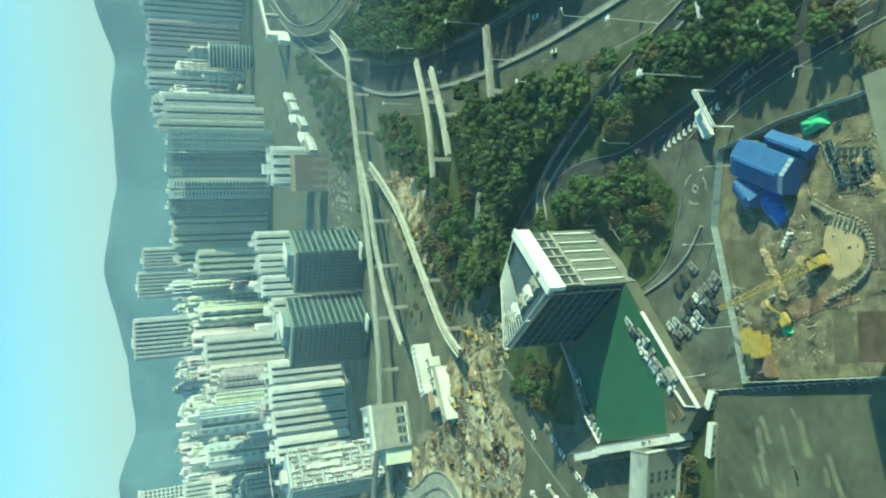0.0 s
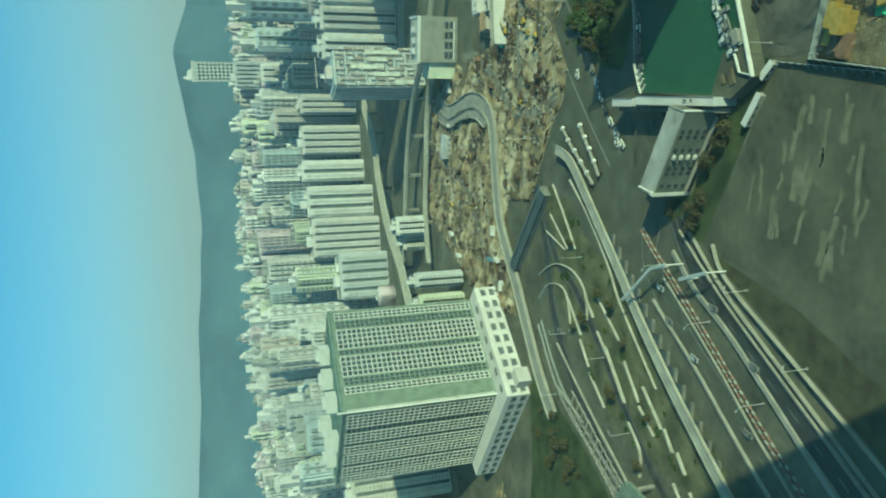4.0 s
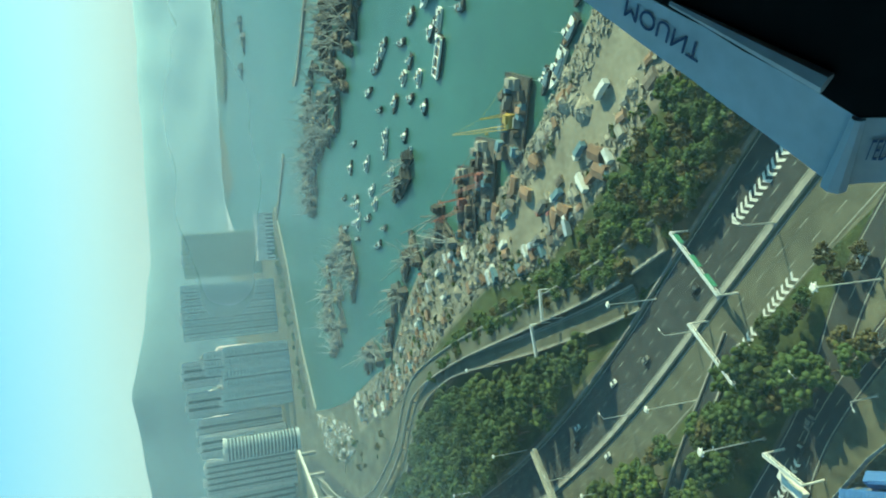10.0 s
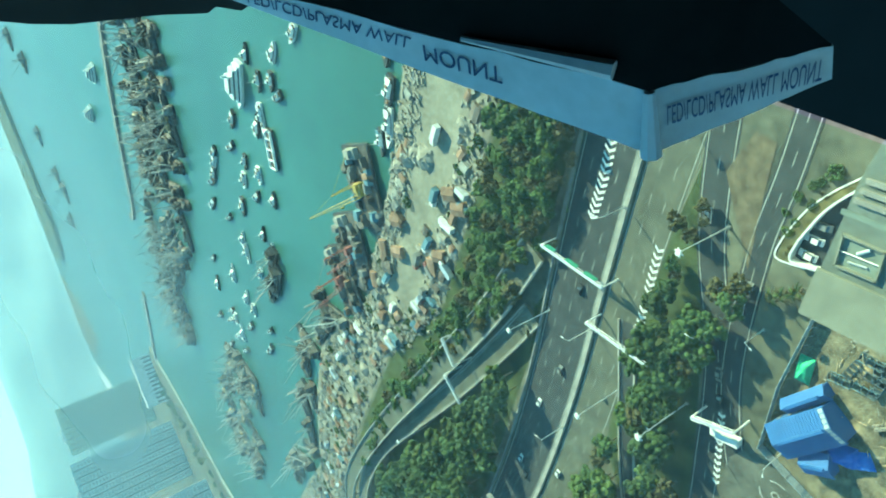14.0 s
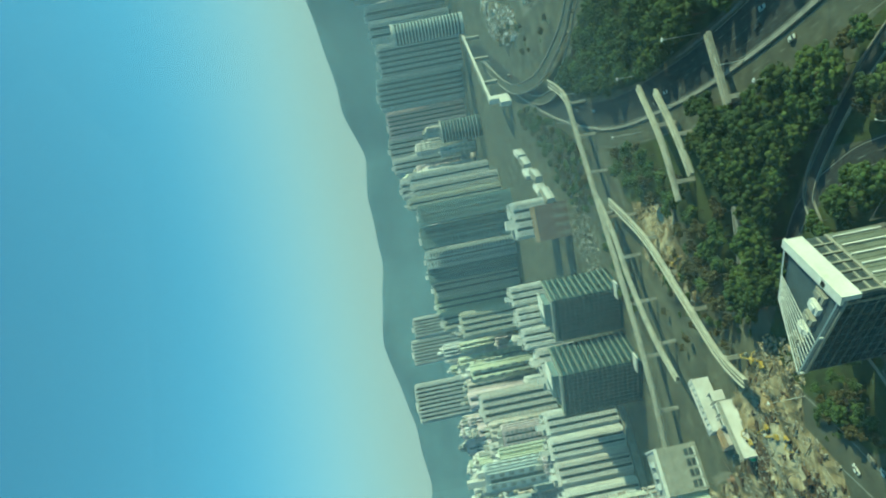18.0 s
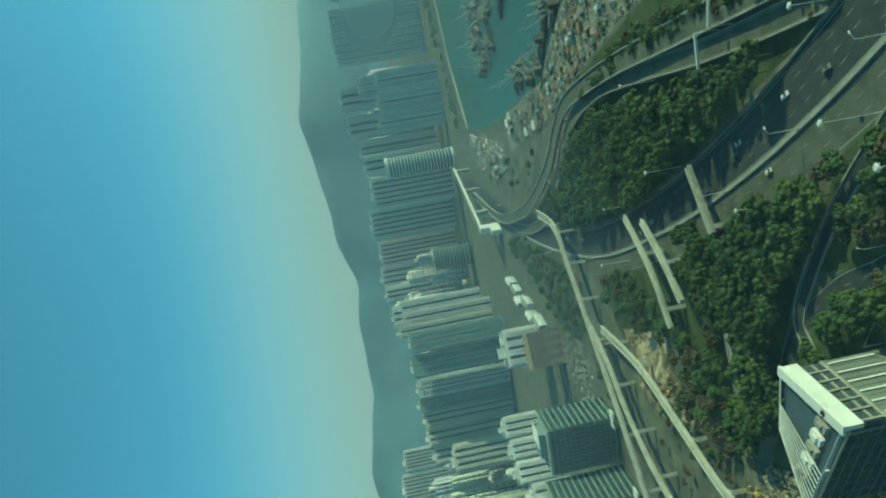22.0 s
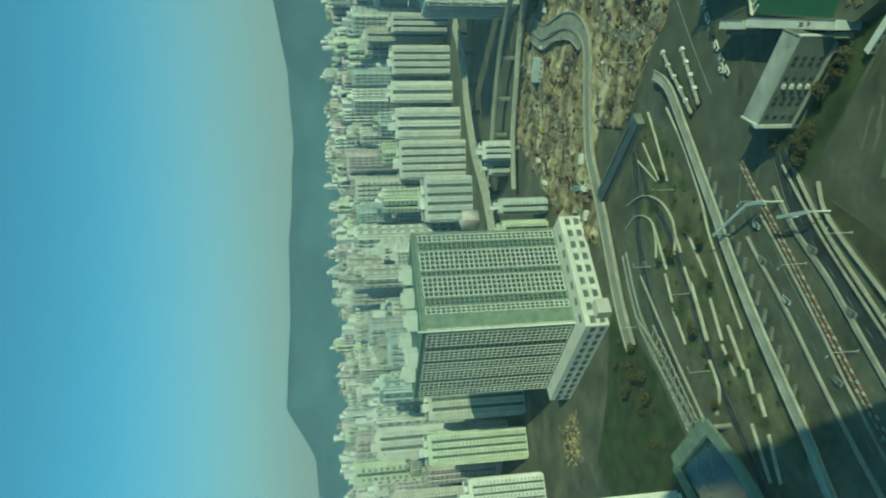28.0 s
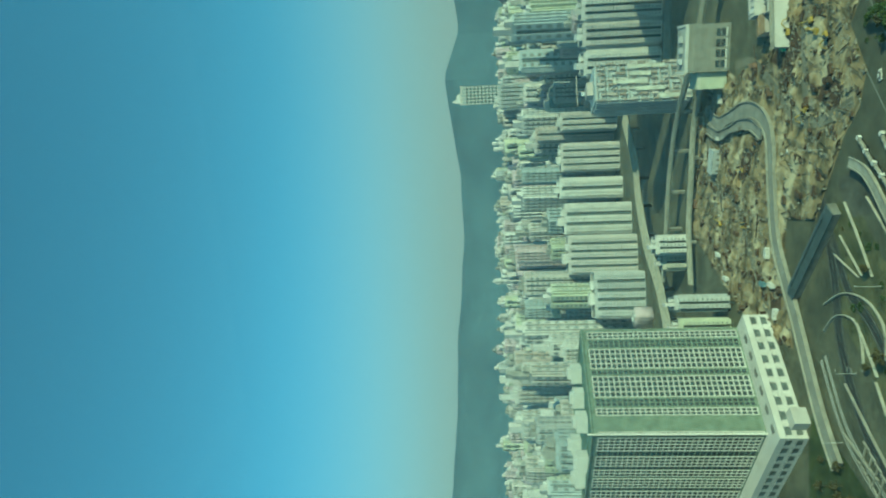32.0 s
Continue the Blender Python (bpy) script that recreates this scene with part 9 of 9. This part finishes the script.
bl = [ray_at(az, el, 0.97) for az, el in ((58, 41.5), (60.3, 38.5), (62.4, 35.8), (65.3, 31.6), (65.9, 31.3), (72, 31), (76, 44), (70, 56), (56, 56))]
bb = [E0 + (p - E0) * 1.05 for p in bl]
nb = len(bl)
part("window_blind", Shape().add([tuple(p) for p in bl + bb], [tuple(range(nb)), tuple(range(2 * nb - 1, nb - 1, -1))] + [(i, nb + i, nb + (i + 1) % nb, (i + 1) % nb) for i in range(nb)]), M["frame_dark"], tw, "dark edge of a raised blind")

# the carton: face towards the room coloured near-black as unlit, two pale printed edges
U, Lo = E0 + Vector((0.330, 0.295, -0.542)), E0 + Vector((0.316, 0.365, -0.561))
TU, TL = E0 + Vector((0.86, 0.339, -0.315)), E0 + Vector((0.872, 0.362, -0.319))
EU, EL = E0 + Vector((0.222, 0.218, -0.627)), E0 + Vector((0.218, 0.252, -0.649))
box = thing("carton", (0, 0, 0), 0, "dark flat carton with pale printed edges lying by the window", "carton")
far_up = TU + (EU - U) * 1.0 + Vector((0.55, -0.45, 0.0))
fv = [U, TU, far_up, EU]
back = Vector((0.06, 0.02, -0.04))
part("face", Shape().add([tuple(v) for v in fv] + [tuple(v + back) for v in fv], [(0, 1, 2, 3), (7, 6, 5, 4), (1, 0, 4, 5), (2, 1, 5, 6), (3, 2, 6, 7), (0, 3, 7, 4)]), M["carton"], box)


def strip_edge(name, a, b, c, d, m):
    """An edge face a-b (upper) and c-d (lower), as a thin board with slightly worn corners."""
    n = (b - a).cross(c - a).normalized() * 0.004
    if n.dot(a - E0) < 0:
        n = -n
    vs = []
    k = 14
    rnd = random.Random(4)
    for i in range(k + 1):
        f = i / k
        w = rnd.uniform(-0.0022, 0.0022) if 0 < i < k else 0
        p, q = a.lerp(b, f), c.lerp(d, f)
        s = (q - p).normalized()
        vs += [p + s * w, q + s * w * 0.6, q + s * w * 0.6 + n, p + s * w + n]
    fs = []
    for i in range(k):
        j = 4 * i
        fs += [(j, j + 4, j + 5, j + 1), (j + 1, j + 5, j + 6, j + 2), (j + 2, j + 6, j + 7, j + 3), (j + 3, j + 7, j + 4, j)]
    return part(name, Shape().add([tuple(v) for v in vs], fs), m, box)


strip_edge("long_edge", TU, U, TL, Lo, M["carton_edge"])
strip_edge("short_edge", U, EU, Lo, EL, M["carton_grey"])
corner = (U + Lo) / 2
cr = Shape()
cr.beam(U, Lo, 0.006, 0.012, 8)
part("taped_corner", cr, M["carton_edge"], box, "crumpled taped corner")
part("inner_fold", Shape().beam(U.lerp(TU, 0.06) + Vector((0.004, -0.012, 0.002)), U.lerp(TU, 0.36) + Vector((0.0, -0.006, 0.002)), 0.010, 0.003, 6), M["carton_grey"], box)


def printed(text, origin, right, down, height, width):
    """Raised lettering, mirrored as it shows through the film's flipped picture."""
    cu = bpy.data.curves.new("lettering", "FONT")
    cu.body = text
    cu.size = 1.0
    cu.extrude = 0.01
    o = new("lettering", cu)
    bpy.context.view_layer.update()
    w = max(0.01, o.dimensions.x)
    x = right.normalized() * (width / w)
    y = down.normalized() * (height / 0.72)
    z = right.cross(down).normalized() * 0.02
    m = Matrix((x, y, z)).transposed().to_4x4()
    m.translation = origin
    me = bpy.data.meshes.new_from_object(o)
    me.transform(m)
    bpy.data.objects.remove(o)
    me.materials.append(M["ink"])
    t = new("lettering", me)
    t.parent = box
    return t


def on_edge(a, b, c, d, f0, f1, text, g0, g1):
    """Letters between fractions f0..f1 of the edge a-b, from g0 to g1 across it."""
    p0, p1 = a.lerp(b, f0), a.lerp(b, f1)
    q0, q1 = c.lerp(d, f0), c.lerp(d, f1)
    o = p0.lerp(q0, g0)
    e = p1.lerp(q1, g0)
    dn = (q0 - p0)
    lift = (E0 - o).normalized() * 0.003
    return printed(text, o + lift, e - o, dn, dn.length * (g1 - g0), (e - o).length)


on_edge(TU, U, TL, Lo, 0.10, 0.52, "LED/LCD/PLASMA WALL", 0.2, 0.8)
on_edge(TU, U, TL, Lo, 0.545, 0.715, "MOUNT", 0.3, 0.72)
on_edge(U, EU, Lo, EL, 0.1, 0.95, "LED/LCD/PLASMA WALL MOUNT", 0.3, 0.62)

# window pane, faintly green, with a veil that stands in for distance haze
gm = bpy.data.materials.new("green_tinted_glass")
gm.use_nodes = True
gn, gl = gm.node_tree.nodes, gm.node_tree.links
gn.remove(gn["Principled BSDF"])
tr = gn.new("ShaderNodeBsdfTransparent")
tr.inputs[0].default_value = (0.85, 0.99, 0.79, 1)
gs = gn.new("ShaderNodeBsdfGlossy")
gs.inputs["Roughness"].default_value = 0.02
film = gn.new("ShaderNodeBsdfTranslucent")
film.inputs[0].default_value = (0.88, 1.0, 0.74, 1)
mf = gn.new("ShaderNodeMixShader")
# veil paints the far haze: thickest at horizon height, uneven, thinner to the left
fc = gn.new("ShaderNodeNewGeometry")
fz = gn.new("ShaderNodeSeparateXYZ")
gl.new(fc.outputs["Position"], fz.inputs[0])
veil_noise = gn.new("ShaderNodeTexNoise")
veil_noise.inputs["Scale"].default_value = 2.2
veil_noise.inputs["Detail"].default_value = 3
gl.new(fc.outputs["Position"], veil_noise.inputs["Vector"])
low_edge = gn.new("ShaderNodeMapRange")
low_edge.interpolation_type = "SMOOTHSTEP"
for k, v in (("From Min", EYE - 0.24), ("From Max", EYE - 0.02), ("To Min", 0.0), ("To Max", 1.0)):
    low_edge.inputs[k].default_value = v
top_edge = gn.new("ShaderNodeMapRange")
top_edge.interpolation_type = "SMOOTHSTEP"
for k, v in (("From Min", EYE - 0.01), ("From Max", EYE + 0.12), ("To Min", 1.0), ("To Max", 0.15)):
    top_edge.inputs[k].default_value = v
veil_var = gn.new("ShaderNodeMapRange")
for k, v in (("From Min", 0.3), ("From Max", 0.7), ("To Min", 0.8), ("To Max", 1.2)):
    veil_var.inputs[k].default_value = v
veil_side = gn.new("ShaderNodeMapRange")
veil_side.interpolation_type = "SMOOTHSTEP"
for k, v in (("From Min", -0.25), ("From Max", 0.7), ("To Min", 0.11), ("To Max", 0.24)):
    veil_side.inputs[k].default_value = v
gl.new(fz.outputs["X"], veil_side.inputs["Value"])
gl.new(fz.outputs["Z"], low_edge.inputs["Value"])
gl.new(fz.outputs["Z"], top_edge.inputs["Value"])
gl.new(veil_noise.outputs[0], veil_var.inputs["Value"])
band = gn.new("ShaderNodeMath")
band.operation = "MULTIPLY"
gl.new(low_edge.outputs[0], band.inputs[0])
gl.new(top_edge.outputs[0], band.inputs[1])
thick = gn.new("ShaderNodeMath")
thick.operation = "MULTIPLY"
gl.new(band.outputs[0], thick.inputs[0])
gl.new(veil_var.outputs[0], thick.inputs[1])
patch = gn.new("ShaderNodeMath")
patch.operation = "MULTIPLY_ADD"
gl.new(thick.outputs[0], patch.inputs[0])
gl.new(veil_side.outputs[0], patch.inputs[1])
patch.inputs[2].default_value = 0.034
gl.new(patch.outputs[0], mf.inputs[0])
mx = gn.new("ShaderNodeMixShader")
mx.inputs[0].default_value = 0.02
gl.new(tr.outputs[0], mf.inputs[1])
gl.new(film.outputs[0], mf.inputs[2])
gl.new(mf.outputs[0], mx.inputs[1])
gl.new(gs.outputs[0], mx.inputs[2])
gl.new(mx.outputs[0], gn["Material Output"].inputs[0])
pane = part("window_1", Shape().prism([(-2.4, 0.22), (2.4, 0.82), (2.4, 0.83), (-2.4, 0.23)], EYE - 1.3, EYE + 2.2), gm, None, "green-tinted window glass between room and city", "structure")
pane.visible_shadow = False
